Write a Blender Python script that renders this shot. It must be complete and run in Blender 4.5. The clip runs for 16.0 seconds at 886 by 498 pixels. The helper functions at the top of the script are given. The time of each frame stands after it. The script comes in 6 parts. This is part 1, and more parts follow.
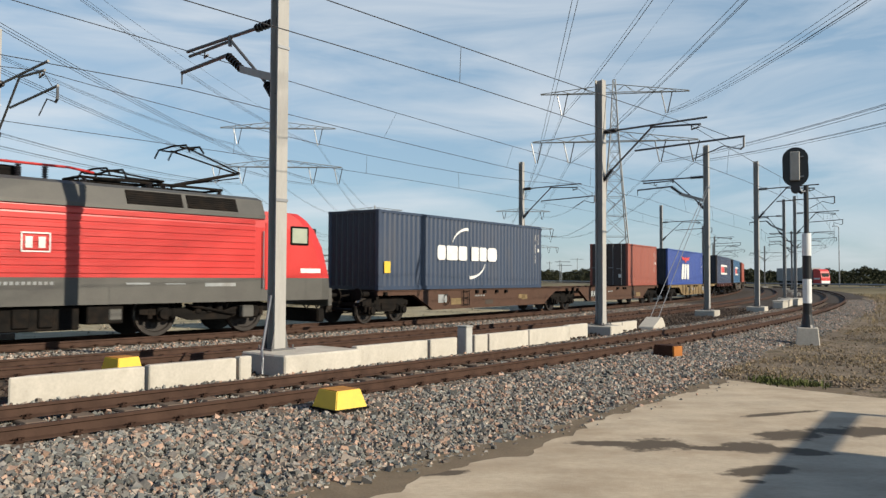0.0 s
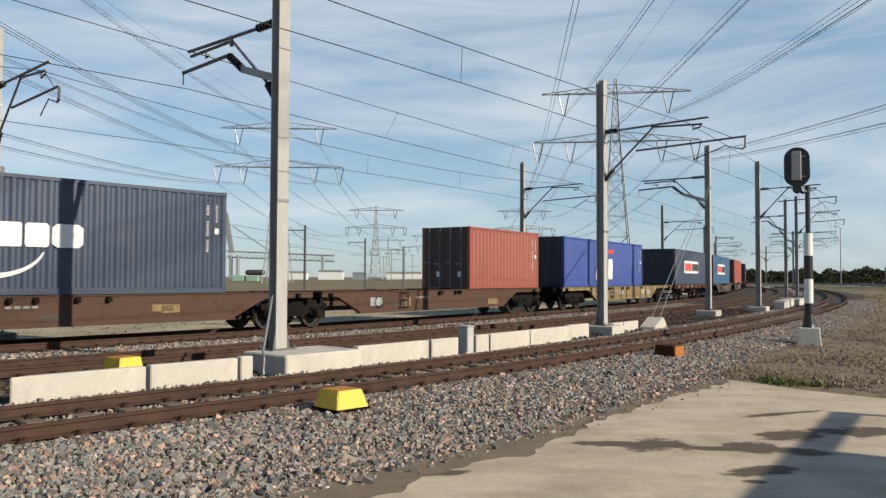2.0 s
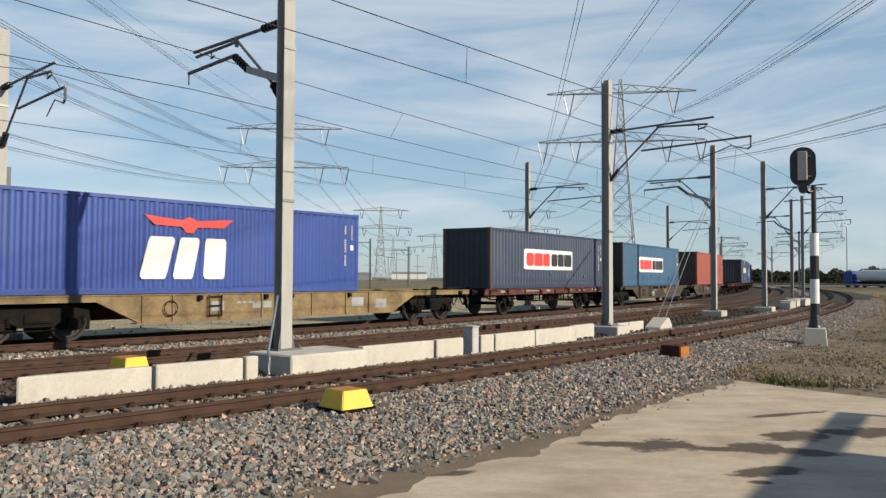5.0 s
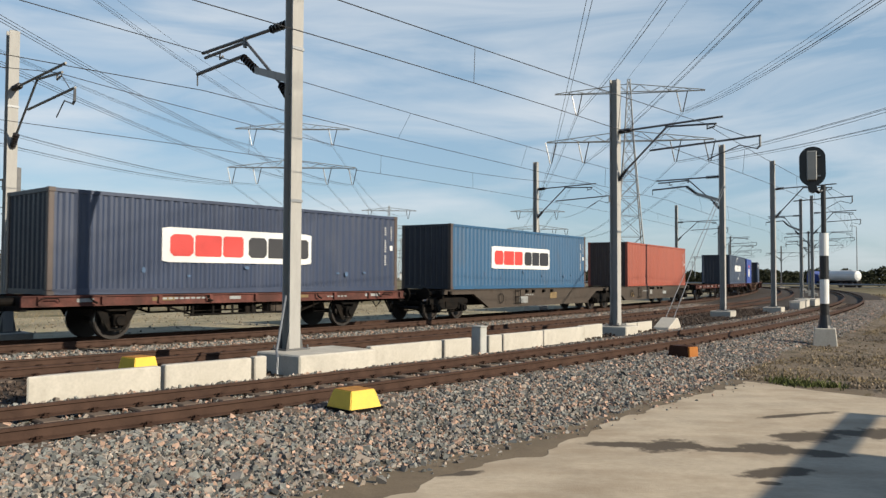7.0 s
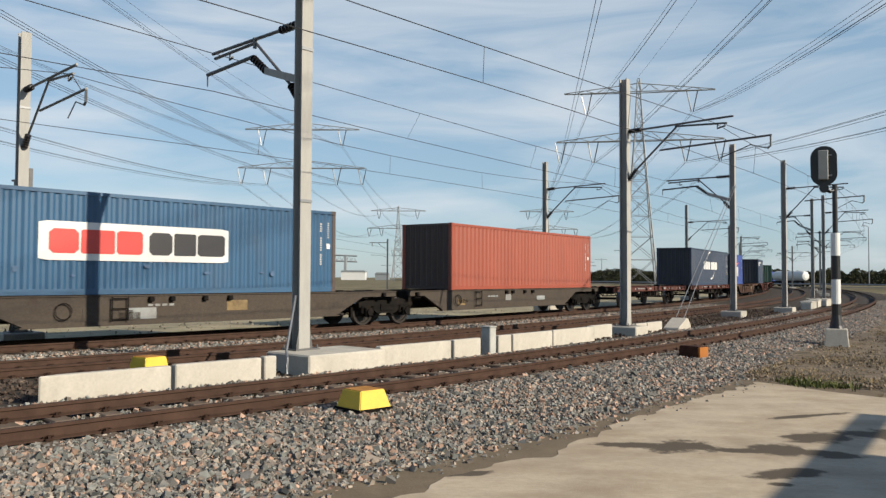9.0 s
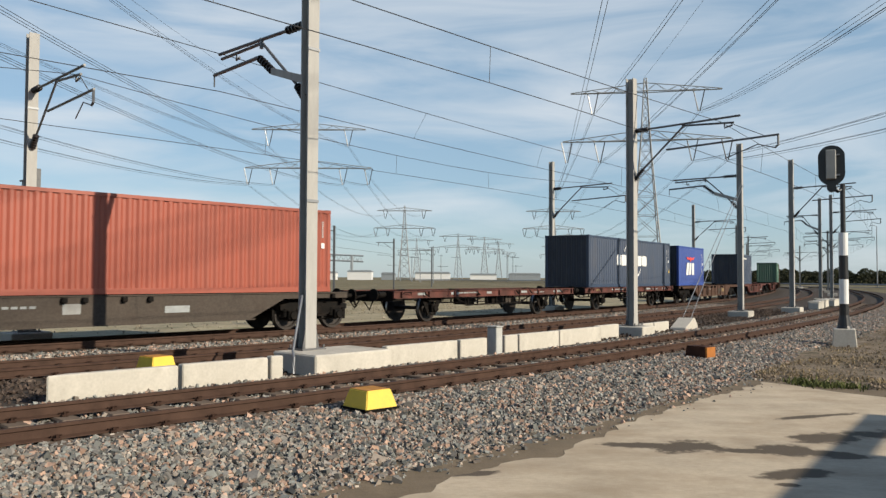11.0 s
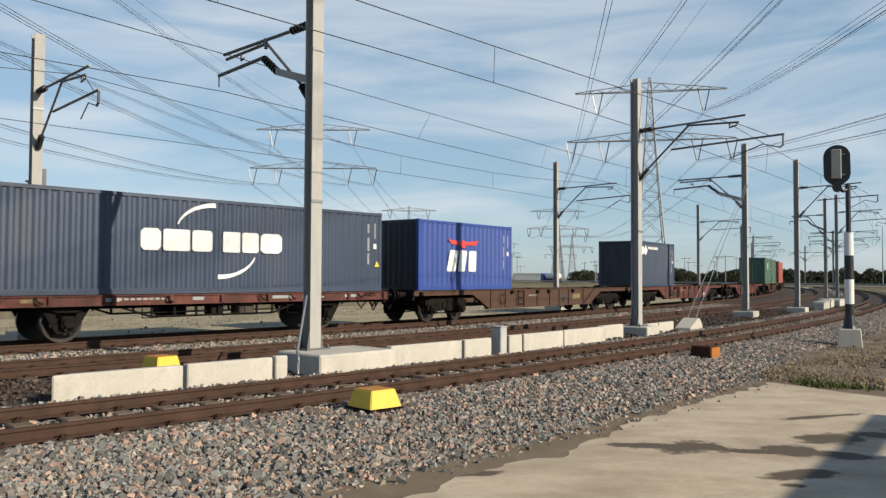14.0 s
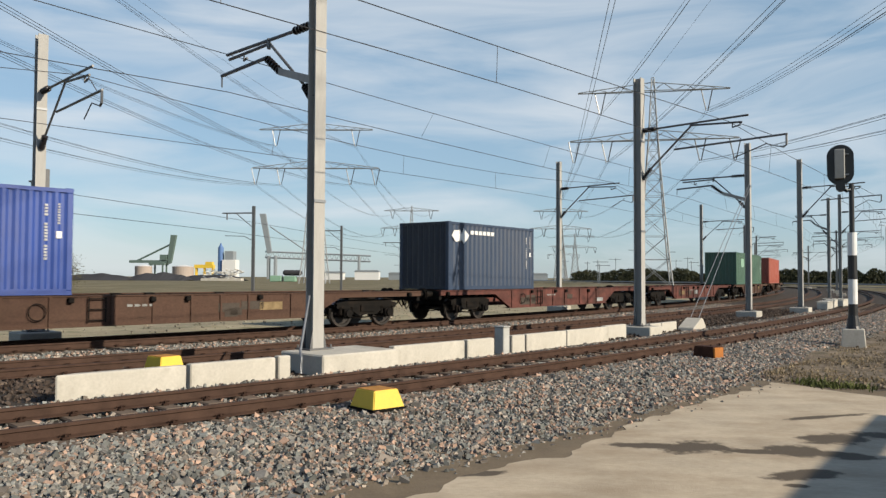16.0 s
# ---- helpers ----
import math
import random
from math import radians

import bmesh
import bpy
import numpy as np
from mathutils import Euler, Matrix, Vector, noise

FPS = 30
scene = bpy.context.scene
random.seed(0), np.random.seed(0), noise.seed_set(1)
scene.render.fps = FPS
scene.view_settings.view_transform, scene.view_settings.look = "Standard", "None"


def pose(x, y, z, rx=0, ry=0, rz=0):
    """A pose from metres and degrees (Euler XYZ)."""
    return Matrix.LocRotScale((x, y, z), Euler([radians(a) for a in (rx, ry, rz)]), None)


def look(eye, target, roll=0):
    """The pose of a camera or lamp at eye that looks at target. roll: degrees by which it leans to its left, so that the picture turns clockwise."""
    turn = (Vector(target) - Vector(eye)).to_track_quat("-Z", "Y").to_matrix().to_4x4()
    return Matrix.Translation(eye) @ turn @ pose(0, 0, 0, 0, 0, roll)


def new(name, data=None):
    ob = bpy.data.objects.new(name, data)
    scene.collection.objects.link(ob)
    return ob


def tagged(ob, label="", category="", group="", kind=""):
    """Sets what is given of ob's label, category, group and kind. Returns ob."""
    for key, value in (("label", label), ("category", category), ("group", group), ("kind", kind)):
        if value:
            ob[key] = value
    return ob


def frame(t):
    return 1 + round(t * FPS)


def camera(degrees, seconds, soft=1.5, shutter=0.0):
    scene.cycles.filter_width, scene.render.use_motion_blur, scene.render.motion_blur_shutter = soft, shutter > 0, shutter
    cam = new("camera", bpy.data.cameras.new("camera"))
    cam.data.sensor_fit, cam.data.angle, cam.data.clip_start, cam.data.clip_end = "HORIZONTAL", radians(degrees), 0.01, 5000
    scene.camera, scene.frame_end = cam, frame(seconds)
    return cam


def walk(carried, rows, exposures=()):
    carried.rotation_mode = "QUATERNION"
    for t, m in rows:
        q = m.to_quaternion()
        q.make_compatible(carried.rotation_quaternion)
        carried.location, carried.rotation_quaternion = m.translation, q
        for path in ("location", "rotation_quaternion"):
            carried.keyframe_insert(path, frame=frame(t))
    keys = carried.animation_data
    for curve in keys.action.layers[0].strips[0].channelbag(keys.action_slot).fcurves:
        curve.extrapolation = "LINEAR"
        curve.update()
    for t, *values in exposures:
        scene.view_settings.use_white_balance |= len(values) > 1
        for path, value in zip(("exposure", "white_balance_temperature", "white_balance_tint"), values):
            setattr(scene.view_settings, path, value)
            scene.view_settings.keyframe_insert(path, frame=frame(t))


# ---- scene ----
cam = camera(58.12, 16.0, soft=1.4, shutter=0.12)
EYE = (0.0, 0.0, 1.647)


def cam_pose(yaw, tilt):
    """The tripod head: turned left by yaw, pitched up by tilt, with a slight constant lean."""
    return Matrix.Translation(EYE) @ pose(0, 0, 0, 90 + 2.026 + tilt, 0, yaw) @ pose(0, 0, 0, 0, 0, 0.25)


walk(cam, [(t, cam_pose(a, b)) for t, a, b in (
    (0.0, 0.0, 0.0), (1.4, 0.0, 0.0), (2.0, 0.09, 0.002), (2.6, 0.16, 0.005), (4.0, 0.213, 0.01), (5.2, 0.52, 0.012),
    (6.5, 0.939, 0.014), (7.0, 1.02, 0.015), (7.5, 1.13, 0.016), (8.0, 1.298, 0.017), (8.5, 1.57, 0.02), (9.0, 1.69, 0.02), (10.3, 1.98, 0.012),
    (11.5, 2.197, 0.007), (12.0, 2.2, 0.007), (12.5, 2.25, 0.007), (13.0, 2.3, 0.008), (13.5, 2.37, 0.009), (14.0, 2.455, 0.01), (15.0, 2.56, 0.008), (15.5, 2.61, 0.007), (16.0, 2.654, 0.007))])

# ---- light ----
SUN_DIR = Vector((0.887 * math.cos(radians(26)), -0.462 * math.cos(radians(26)), math.sin(radians(26))))
sun_data = bpy.data.lights.new("sun", "SUN")
sun_data.energy, sun_data.angle, sun_data.color = 5.0, radians(0.55), (1.0, 0.89, 0.72)
sun = new("sun", sun_data)
sun.matrix_basis = look(SUN_DIR * 50, (0, 0, 0))
scene.view_settings.exposure = 0.36

world = bpy.data.worlds.new("sky")
scene.world = world
world.use_nodes = True
wn, wl = world.node_tree.nodes, world.node_tree.links
wn.clear()
w_out, w_bg = wn.new("ShaderNodeOutputWorld"), wn.new("ShaderNodeBackground")
w_sky = wn.new("ShaderNodeTexSky")
w_sky.sky_type, w_sky.sun_disc = "NISHITA", False
w_sky.sun_elevation, w_sky.sun_rotation = radians(26), radians(117.5)
w_sky.air_density, w_sky.dust_density, w_sky.ozone_density = 1.0, 0.35, 2.2
w_co, w_map = wn.new("ShaderNodeTexCoord"), wn.new("ShaderNodeMapping")
w_map.inputs["Scale"].default_value = (1.6, 3.0, 9.0)
w_map.inputs["Rotation"].default_value = (0.25, 0.3, 0.5)
w_n1, w_r1, w_mix = wn.new("ShaderNodeTexNoise"), wn.new("ShaderNodeValToRGB"), wn.new("ShaderNodeMix")
w_n1.inputs["Scale"].default_value, w_n1.inputs["Detail"].default_value = 1.7, 7.0
w_n1.inputs["Roughness"].default_value, w_n1.inputs["Distortion"].default_value = 0.55, 0.6
w_r1.color_ramp.elements[0].position, w_r1.color_ramp.elements[1].position = 0.42, 0.78
w_r1.color_ramp.elements[0].color, w_r1.color_ramp.elements[1].color = (0, 0, 0, 1), (0.75, 0.75, 0.75, 1)
w_mix.data_type = "RGBA"
w_mix.inputs["B"].default_value = (5.6, 5.9, 6.2, 1)
wl.new(w_co.outputs["Generated"], w_map.inputs["Vector"])
wl.new(w_map.outputs["Vector"], w_n1.inputs["Vector"])
wl.new(w_n1.outputs["Fac"], w_r1.inputs["Fac"])

w_veil = wn.new("ShaderNodeMix")   # thin high haze over the whole sky
w_veil.data_type = "RGBA"
w_veil.inputs["B"].default_value = (2.35, 3.5, 4.55, 1)
w_sep, w_thin = wn.new("ShaderNodeSeparateXYZ"), wn.new("ShaderNodeMapRange")
w_thin.inputs["From Min"].default_value, w_thin.inputs["From Max"].default_value = 0.3, 0.7
w_thin.inputs["To Min"].default_value, w_thin.inputs["To Max"].default_value = 0.62, 0.02
wl.new(w_co.outputs["Generated"], w_sep.inputs["Vector"])
wl.new(w_sep.outputs["Z"], w_thin.inputs["Value"])
wl.new(w_thin.outputs["Result"], w_veil.inputs["Factor"])
w_cl = wn.new("ShaderNodeMath")   # the cirrus thins overhead with the haze
w_cl.operation = "MULTIPLY_ADD"
w_cl.inputs[2].default_value = 0.0
w_rel = wn.new("ShaderNodeMath")
w_rel.operation = "DIVIDE"
w_rel.inputs[1].default_value = 0.62
wl.new(w_thin.outputs["Result"], w_rel.inputs[0])
wl.new(w_r1.outputs["Color"], w_cl.inputs[0]), wl.new(w_rel.outputs["Value"], w_cl.inputs[1])
wl.new(w_cl.outputs["Value"], w_mix.inputs["Factor"])
wl.new(w_sky.outputs["Color"], w_veil.inputs["A"])
wl.new(w_veil.outputs["Result"], w_mix.inputs["A"])
wl.new(w_mix.outputs["Result"], w_bg.inputs["Color"])
w_bg.inputs["Strength"].default_value = 0.106
wl.new(w_bg.outputs["Background"], w_out.inputs["Surface"])


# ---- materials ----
TONE = 0.8   # scales all base colours down, so shade renders deeper under the raised exposure


def mat(name, color, rough=0.6, metal=0.0, vary=0.25, scale=3.0, bump=0.0, bump_scale=40.0, dirt=None, dirt_amount=0.0,
        dirt_scale=1.2, stretch=(1, 1, 1), per_object=0.0, per_island=0.0, spec=0.5):
    """A painted or bare surface: base colour, broad mottling, fine grain, optional stains of a second colour, relief."""
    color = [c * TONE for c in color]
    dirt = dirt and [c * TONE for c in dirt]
    m = bpy.data.materials.new(name)
    m.use_nodes = True
    n, l = m.node_tree.nodes, m.node_tree.links
    b = n["Principled BSDF"]
    b.inputs["Metallic"].default_value = metal
    b.inputs["Specular IOR Level"].default_value = spec if rough < 0.65 else min(spec, 0.12)
    co, mp = n.new("ShaderNodeTexCoord"), n.new("ShaderNodeMapping")
    mp.inputs["Scale"].default_value = stretch
    l.new(co.outputs["Object"], mp.inputs["Vector"])
    big, fine = n.new("ShaderNodeTexNoise"), n.new("ShaderNodeTexNoise")
    big.inputs["Scale"].default_value, big.inputs["Detail"].default_value = scale, 5
    fine.inputs["Scale"].default_value, fine.inputs["Detail"].default_value = scale * 11, 4
    l.new(mp.outputs["Vector"], big.inputs["Vector"]), l.new(mp.outputs["Vector"], fine.inputs["Vector"])
    add = n.new("ShaderNodeMath")
    add.operation = "MULTIPLY_ADD"
    add.inputs[1].default_value = 0.5
    l.new(fine.outputs["Fac"], add.inputs[0]), l.new(big.outputs["Fac"], add.inputs[2])
    rng = n.new("ShaderNodeMapRange")
    rng.inputs["From Min"].default_value, rng.inputs["From Max"].default_value = 0.45, 1.05
    rng.inputs["To Min"].default_value, rng.inputs["To Max"].default_value = 1 - vary, 1 + vary
    l.new(add.outputs["Value"], rng.inputs["Value"])
    value = rng.outputs["Result"]
    for amount, node, socket in ((per_object, "ShaderNodeObjectInfo", "Random"), (per_island, "ShaderNodeNewGeometry", "Random Per Island")):
        if amount:
            src, mr, mul = n.new(node), n.new("ShaderNodeMapRange"), n.new("ShaderNodeMath")
            mr.inputs["To Min"].default_value, mr.inputs["To Max"].default_value = 1 - amount, 1 + amount
            mul.operation = "MULTIPLY"
            l.new(src.outputs[socket], mr.inputs["Value"])
            l.new(mr.outputs["Result"], mul.inputs[0]), l.new(value, mul.inputs[1])
            value = mul.outputs["Value"]
    hue = n.new("ShaderNodeMix")
    hue.data_type, hue.blend_type = "RGBA", "MULTIPLY"
    hue.inputs["Factor"].default_value = 1
    hue.inputs["A"].default_value = (*color, 1)
    l.new(value, hue.inputs["B"])
    out = hue.outputs["Result"]
    if dirt:
        dn, dr, dm = n.new("ShaderNodeTexNoise"), n.new("ShaderNodeValToRGB"), n.new("ShaderNodeMix")
        dn.inputs["Scale"].default_value, dn.inputs["Detail"].default_value, dn.inputs["Roughness"].default_value = dirt_scale, 8, 0.65
        dr.color_ramp.elements[0].position = 0.62 - 0.25 * dirt_amount
        dr.color_ramp.elements[1].position = 0.78 - 0.1 * dirt_amount
        dr.color_ramp.elements[1].color = (dirt_amount, dirt_amount, dirt_amount, 1)
        dm.data_type = "RGBA"
        dm.inputs["B"].default_value = (*dirt, 1)
        l.new(mp.outputs["Vector"], dn.inputs["Vector"]), l.new(dn.outputs["Fac"], dr.inputs["Fac"])
        l.new(dr.outputs["Color"], dm.inputs["Factor"]), l.new(out, dm.inputs["A"])
        out = dm.outputs["Result"]
    l.new(out, b.inputs["Base Color"])
    rr = n.new("ShaderNodeMapRange")
    rr.inputs["To Min"].default_value, rr.inputs["To Max"].default_value = max(rough - 0.12, 0.05), min(rough + 0.12, 1)
    l.new(big.outputs["Fac"], rr.inputs["Value"]), l.new(rr.outputs["Result"], b.inputs["Roughness"])
    if bump:
        bn, bp = n.new("ShaderNodeTexNoise"), n.new("ShaderNodeBump")
        bn.inputs["Scale"].default_value, bn.inputs["Detail"].default_value = bump_scale, 6
        bp.inputs["Strength"].default_value, bp.inputs["Distance"].default_value = min(bump, 1), 0.01
        l.new(co.outputs["Object"], bn.inputs["Vector"]), l.new(bn.outputs["Fac"], bp.inputs["Height"])
        l.new(bp.outputs["Normal"], b.inputs["Normal"])
    return m


RUST = (0.13, 0.06, 0.035)
GRIME = (0.035, 0.03, 0.027)
M_CONCRETE = mat("concrete", (0.56, 0.525, 0.455), 0.85, vary=0.18, scale=2.0, bump=0.3, bump_scale=60, dirt=(0.28, 0.25, 0.2), dirt_amount=0.5)
M_CONCRETE_MAST = mat("concrete_pole", (0.5, 0.5, 0.47), 0.8, vary=0.2, scale=3, bump=0.25, bump_scale=50, dirt=(0.3, 0.3, 0.29), dirt_amount=0.4)
M_SLEEPER = mat("sleeper_concrete", (0.17, 0.13, 0.1), 0.9, vary=0.25, scale=4, bump=0.3, dirt=(0.12, 0.075, 0.05), dirt_amount=0.7, per_object=0.15)
M_RAIL = mat("rusty_rail", (0.07, 0.041, 0.03), 0.7, 0.1, vary=0.35, scale=5, bump=0.3, bump_scale=80, dirt=(0.1, 0.06, 0.042), dirt_amount=0.5)
M_RAILHEAD = mat("rail_head", (0.14, 0.085, 0.06), 0.5, 0.4, vary=0.3, scale=8)
M_CLIP = mat("rail_clip", (0.05, 0.028, 0.02), 0.8, 0.2, vary=0.4, scale=20)
M_STONE = mat("ballast_stone", (0.19, 0.18, 0.16), 0.9, vary=0.25, scale=12, per_island=0.5, dirt=(0.3, 0.19, 0.14), dirt_amount=0.3, dirt_scale=2.2)


def stone_hues(m):
    """Each stone its own rock: grey-green, grey, or pinkish granite."""
    n, l = m.node_tree.nodes, m.node_tree.links
    hue = next(k for k in n if k.bl_idname == "ShaderNodeMix" and k.blend_type == "MULTIPLY")
    geo, fold, wrap, ramp = n.new("ShaderNodeNewGeometry"), n.new("ShaderNodeMath"), n.new("ShaderNodeMath"), n.new("ShaderNodeValToRGB")
    fold.operation, wrap.operation = "MULTIPLY", "FRACT"
    fold.inputs[1].default_value = 7.3
    els = ramp.color_ramp.elements
    els[0].position, els[0].color = 0.0, (0.165, 0.168, 0.155, 1)
    els[1].position, els[1].color = 1.0, (0.38, 0.24, 0.18, 1)
    for p, c in ((0.3, (0.19, 0.18, 0.165, 1)), (0.6, (0.28, 0.24, 0.2, 1)), (0.8, (0.33, 0.225, 0.17, 1))):
        els.new(p).color = c
    for e in els:
        e.color = [c * 0.94 for c in e.color[:3]] + [1]
    ramp.color_ramp.interpolation = "CONSTANT"
    l.new(geo.outputs["Random Per Island"], fold.inputs[0]), l.new(fold.outputs["Value"], wrap.inputs[0])
    l.new(wrap.outputs["Value"], ramp.inputs["Fac"]), l.new(ramp.outputs["Color"], hue.inputs["A"])


stone_hues(M_STONE)
M_STONE_RUST = mat("ballast_stone_rusty", (0.085, 0.066, 0.055), 0.95, vary=0.3, scale=12, per_island=0.45, dirt=(0.07, 0.042, 0.028), dirt_amount=0.6, dirt_scale=3)
# bed colour darkened to stand in for shade in the gaps between stones
M_BALLAST_BED = mat("ballast_bed", (0.07, 0.058, 0.048), 0.95, vary=0.6, scale=14, bump=1.0, bump_scale=28, dirt=(0.1, 0.08, 0.066), dirt_amount=0.6, dirt_scale=16)
M_GALV = mat("galvanised_steel", (0.27, 0.28, 0.29), 0.5, 0.6, vary=0.15, scale=4)
M_STEEL_GREY = mat("mast_steel", (0.42, 0.41, 0.385), 0.7, 0.0, vary=0.12, scale=2.5, dirt=(0.27, 0.26, 0.24), dirt_amount=0.35, stretch=(3, 3, 0.5))
M_ARM = mat("cantilever_tube", (0.16, 0.16, 0.16), 0.5, 0.5, vary=0.2, scale=5)
M_INSUL = mat("brown_insulator", (0.022, 0.017, 0.016), 0.3, vary=0.2, scale=10)
M_WIRE = mat("wire", (0.06, 0.06, 0.062), 0.55, 0.4, vary=0.1)
M_PYLON = mat("pylon_steel", (0.33, 0.34, 0.34), 0.6, 0.3, vary=0.15, scale=1.0)
M_WHITE = mat("white_paint", (0.78, 0.78, 0.76), 0.5, vary=0.08, scale=3, dirt=(0.4, 0.38, 0.34), dirt_amount=0.25, dirt_scale=4)
M_BLACK = mat("black_paint", (0.012, 0.012, 0.013), 0.4, vary=0.2)
M_YELLOW = mat("yellow_paint", (0.8, 0.55, 0.05), 0.6, vary=0.1, scale=4, bump=0.1, dirt=(0.35, 0.22, 0.08), dirt_amount=0.35, dirt_scale=3)
M_ORANGE = mat("faded_orange_paint", (0.42, 0.16, 0.04), 0.7, vary=0.2, scale=4, dirt=(0.3, 0.12, 0.05), dirt_amount=0.5)
# dark side of the orange cover: grime and shade put into one brown
M_SHADED_SIDE = mat("shaded_brown_side", (0.07, 0.032, 0.02), 0.8, vary=0.3, scale=5)
M_RED = mat("red_paint", (0.6, 0.035, 0.03), 0.38, vary=0.08, scale=1.2, dirt=(0.22, 0.035, 0.03), dirt_amount=0.3, dirt_scale=0.9)
M_LOCO_GREY = mat("grey_paint", (0.085, 0.082, 0.072), 0.55, vary=0.15, scale=2, dirt=(0.06, 0.055, 0.05), dirt_amount=0.5)
M_DARK = mat("dark_underframe", (0.01, 0.0088, 0.0078), 0.8, 0.1, vary=0.4, scale=5, dirt=(0.034, 0.023, 0.016), dirt_amount=0.6, dirt_scale=3)
M_WHEEL = mat("wheel_steel", (0.03, 0.025, 0.022), 0.6, 0.4, vary=0.3, scale=6, dirt=(0.11, 0.08, 0.06), dirt_amount=0.5)
M_TREAD = mat("polished_tread", (0.35, 0.34, 0.33), 0.3, 0.9, vary=0.1)
M_GLASS = mat("cab_glass", (0.02, 0.025, 0.025), 0.08, vary=0.05)
M_LOGO_RED = mat("red_lettering", (0.7, 0.06, 0.05), 0.5, vary=0.1)
M_LOGO_DARK = mat("charcoal_lettering", (0.03, 0.03, 0.035), 0.5, vary=0.1)
M_PALE_GREEN = mat("pale_green", (0.25, 0.42, 0.3), 0.5, vary=0.1)


def paint(name, c, dirt=(0.1, 0.09, 0.085), amount=0.35):
    return mat(name, c, 0.5, 0.0, vary=0.12, scale=0.7, bump=0.06, bump_scale=5, dirt=dirt, dirt_amount=amount, dirt_scale=0.8, stretch=(1, 1, 0.35))


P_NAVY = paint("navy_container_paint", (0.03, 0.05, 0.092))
# darker navy holding the shade of end walls turned from the sun
P_SHADED_END = paint("shaded_navy_end", (0.016, 0.022, 0.038))
P_NAVY_OLD = paint("worn_navy_container_paint", (0.027, 0.043, 0.088), (0.08, 0.09, 0.12), 0.45)
P_BLUE = paint("royal_blue_container_paint", (0.026, 0.066, 0.29), amount=0.25)
P_SEA = paint("sea_blue_container_paint", (0.028, 0.1, 0.2), amount=0.3)
P_RED = paint("brick_red_container_paint", (0.29, 0.075, 0.048), (0.2, 0.07, 0.05), 0.4)
P_RED2 = paint("orange_red_container_paint", (0.33, 0.075, 0.042), (0.22, 0.07, 0.048), 0.4)
P_BROWN = paint("brown_end_paint", (0.06, 0.035, 0.03))
P_GREEN = paint("green_container_paint", (0.05, 0.115, 0.075))
P_FRAME_RUST = paint("rusty_corner_post_paint", (0.085, 0.06, 0.05))
W_BROWN = mat("weathered_wagon_brown", (0.1, 0.058, 0.042), 0.8, vary=0.4, scale=1.5, dirt=(0.045, 0.03, 0.022), dirt_amount=0.7, dirt_scale=1.5)
W_RED = mat("weathered_wagon_red", (0.14, 0.055, 0.045), 0.75, vary=0.45, scale=1.5, dirt=(0.05, 0.032, 0.027), dirt_amount=0.85, dirt_scale=1.8)
W_TAN = mat("weathered_wagon_tan", (0.26, 0.19, 0.1), 0.8, vary=0.4, scale=1.2, dirt=(0.08, 0.05, 0.035), dirt_amount=0.7, dirt_scale=1.3)
W_GREY = mat("weathered_wagon_grey", (0.085, 0.07, 0.058), 0.8, vary=0.4, scale=1.5, dirt=(0.04, 0.03, 0.024), dirt_amount=0.65, dirt_scale=1.5)


# ---- mesh helpers ----
def part(name, bm, material, parent=None, label=""):
    me = bpy.data.meshes.new(name)
    bm.to_mesh(me)
    bm.free()
    me.materials.append(material)
    ob = new(name, me)
    if parent is not None:
        ob.parent = parent
    if label:
        ob["label"] = label
    return ob


def data_part(name, me, parent, m=None):
    ob = new(name, me)
    ob.parent = parent
    if m is not None:
        ob.matrix_basis = m
    return ob


def thing(name, label, category, m=None, group="", kind=""):
    ob = new(name)
    ob.empty_display_size = 0.1
    if m is not None:
        ob.matrix_basis = m
    return tagged(ob, label, category, group, kind)


def raw_mesh(name, verts, faces, material):
    me = bpy.data.meshes.new(name)
    me.from_pydata([tuple(v) for v in verts], [], [tuple(f) for f in faces])
    me.materials.append(material)
    me.update()
    return me


def add_box(bm, x0, x1, y0, y1, z0, z1, bevel=0.0, m=None):
    vs = [bm.verts.new((x, y, z)) for x in (x0, x1) for y in (y0, y1) for z in (z0, z1)]
    if m is not None:
        for v in vs:
            v.co = m @ v.co
    fs = [bm.faces.new([vs[i] for i in f]) for f in ((0, 1, 3, 2), (4, 6, 7, 5), (0, 4, 5, 1), (2, 3, 7, 6), (0, 2, 6, 4), (1, 5, 7, 3))]
    if bevel:
        bmesh.ops.bevel(bm, geom=list({e for f in fs for e in f.edges}), offset=bevel, segments=1, affect="EDGES")
    return vs


def add_prism(bm, outline, y0, y1):
    """Extrude an outline of (x, z) from y0 to y1."""
    a = [bm.verts.new((x, y0, z)) for x, z in outline]
    b = [bm.verts.new((x, y1, z)) for x, z in outline]
    bm.faces.new(a), bm.faces.new(b[::-1])
    k = len(a)
    for i in range(k):
        bm.faces.new((a[i], b[i], b[(i + 1) % k], a[(i + 1) % k]))
    return a + b


def add_prism_x(bm, outline, x0, x1):
    """Extrude an outline of (y, z) from x0 to x1."""
    a = [bm.verts.new((x0, y, z)) for y, z in outline]
    b = [bm.verts.new((x1, y, z)) for y, z in outline]
    bm.faces.new(a), bm.faces.new(b[::-1])
    for i in range(len(a)):
        j = (i + 1) % len(a)
        bm.faces.new((a[i], b[i], b[j], a[j]))
    bmesh.ops.recalc_face_normals(bm, faces=bm.faces)


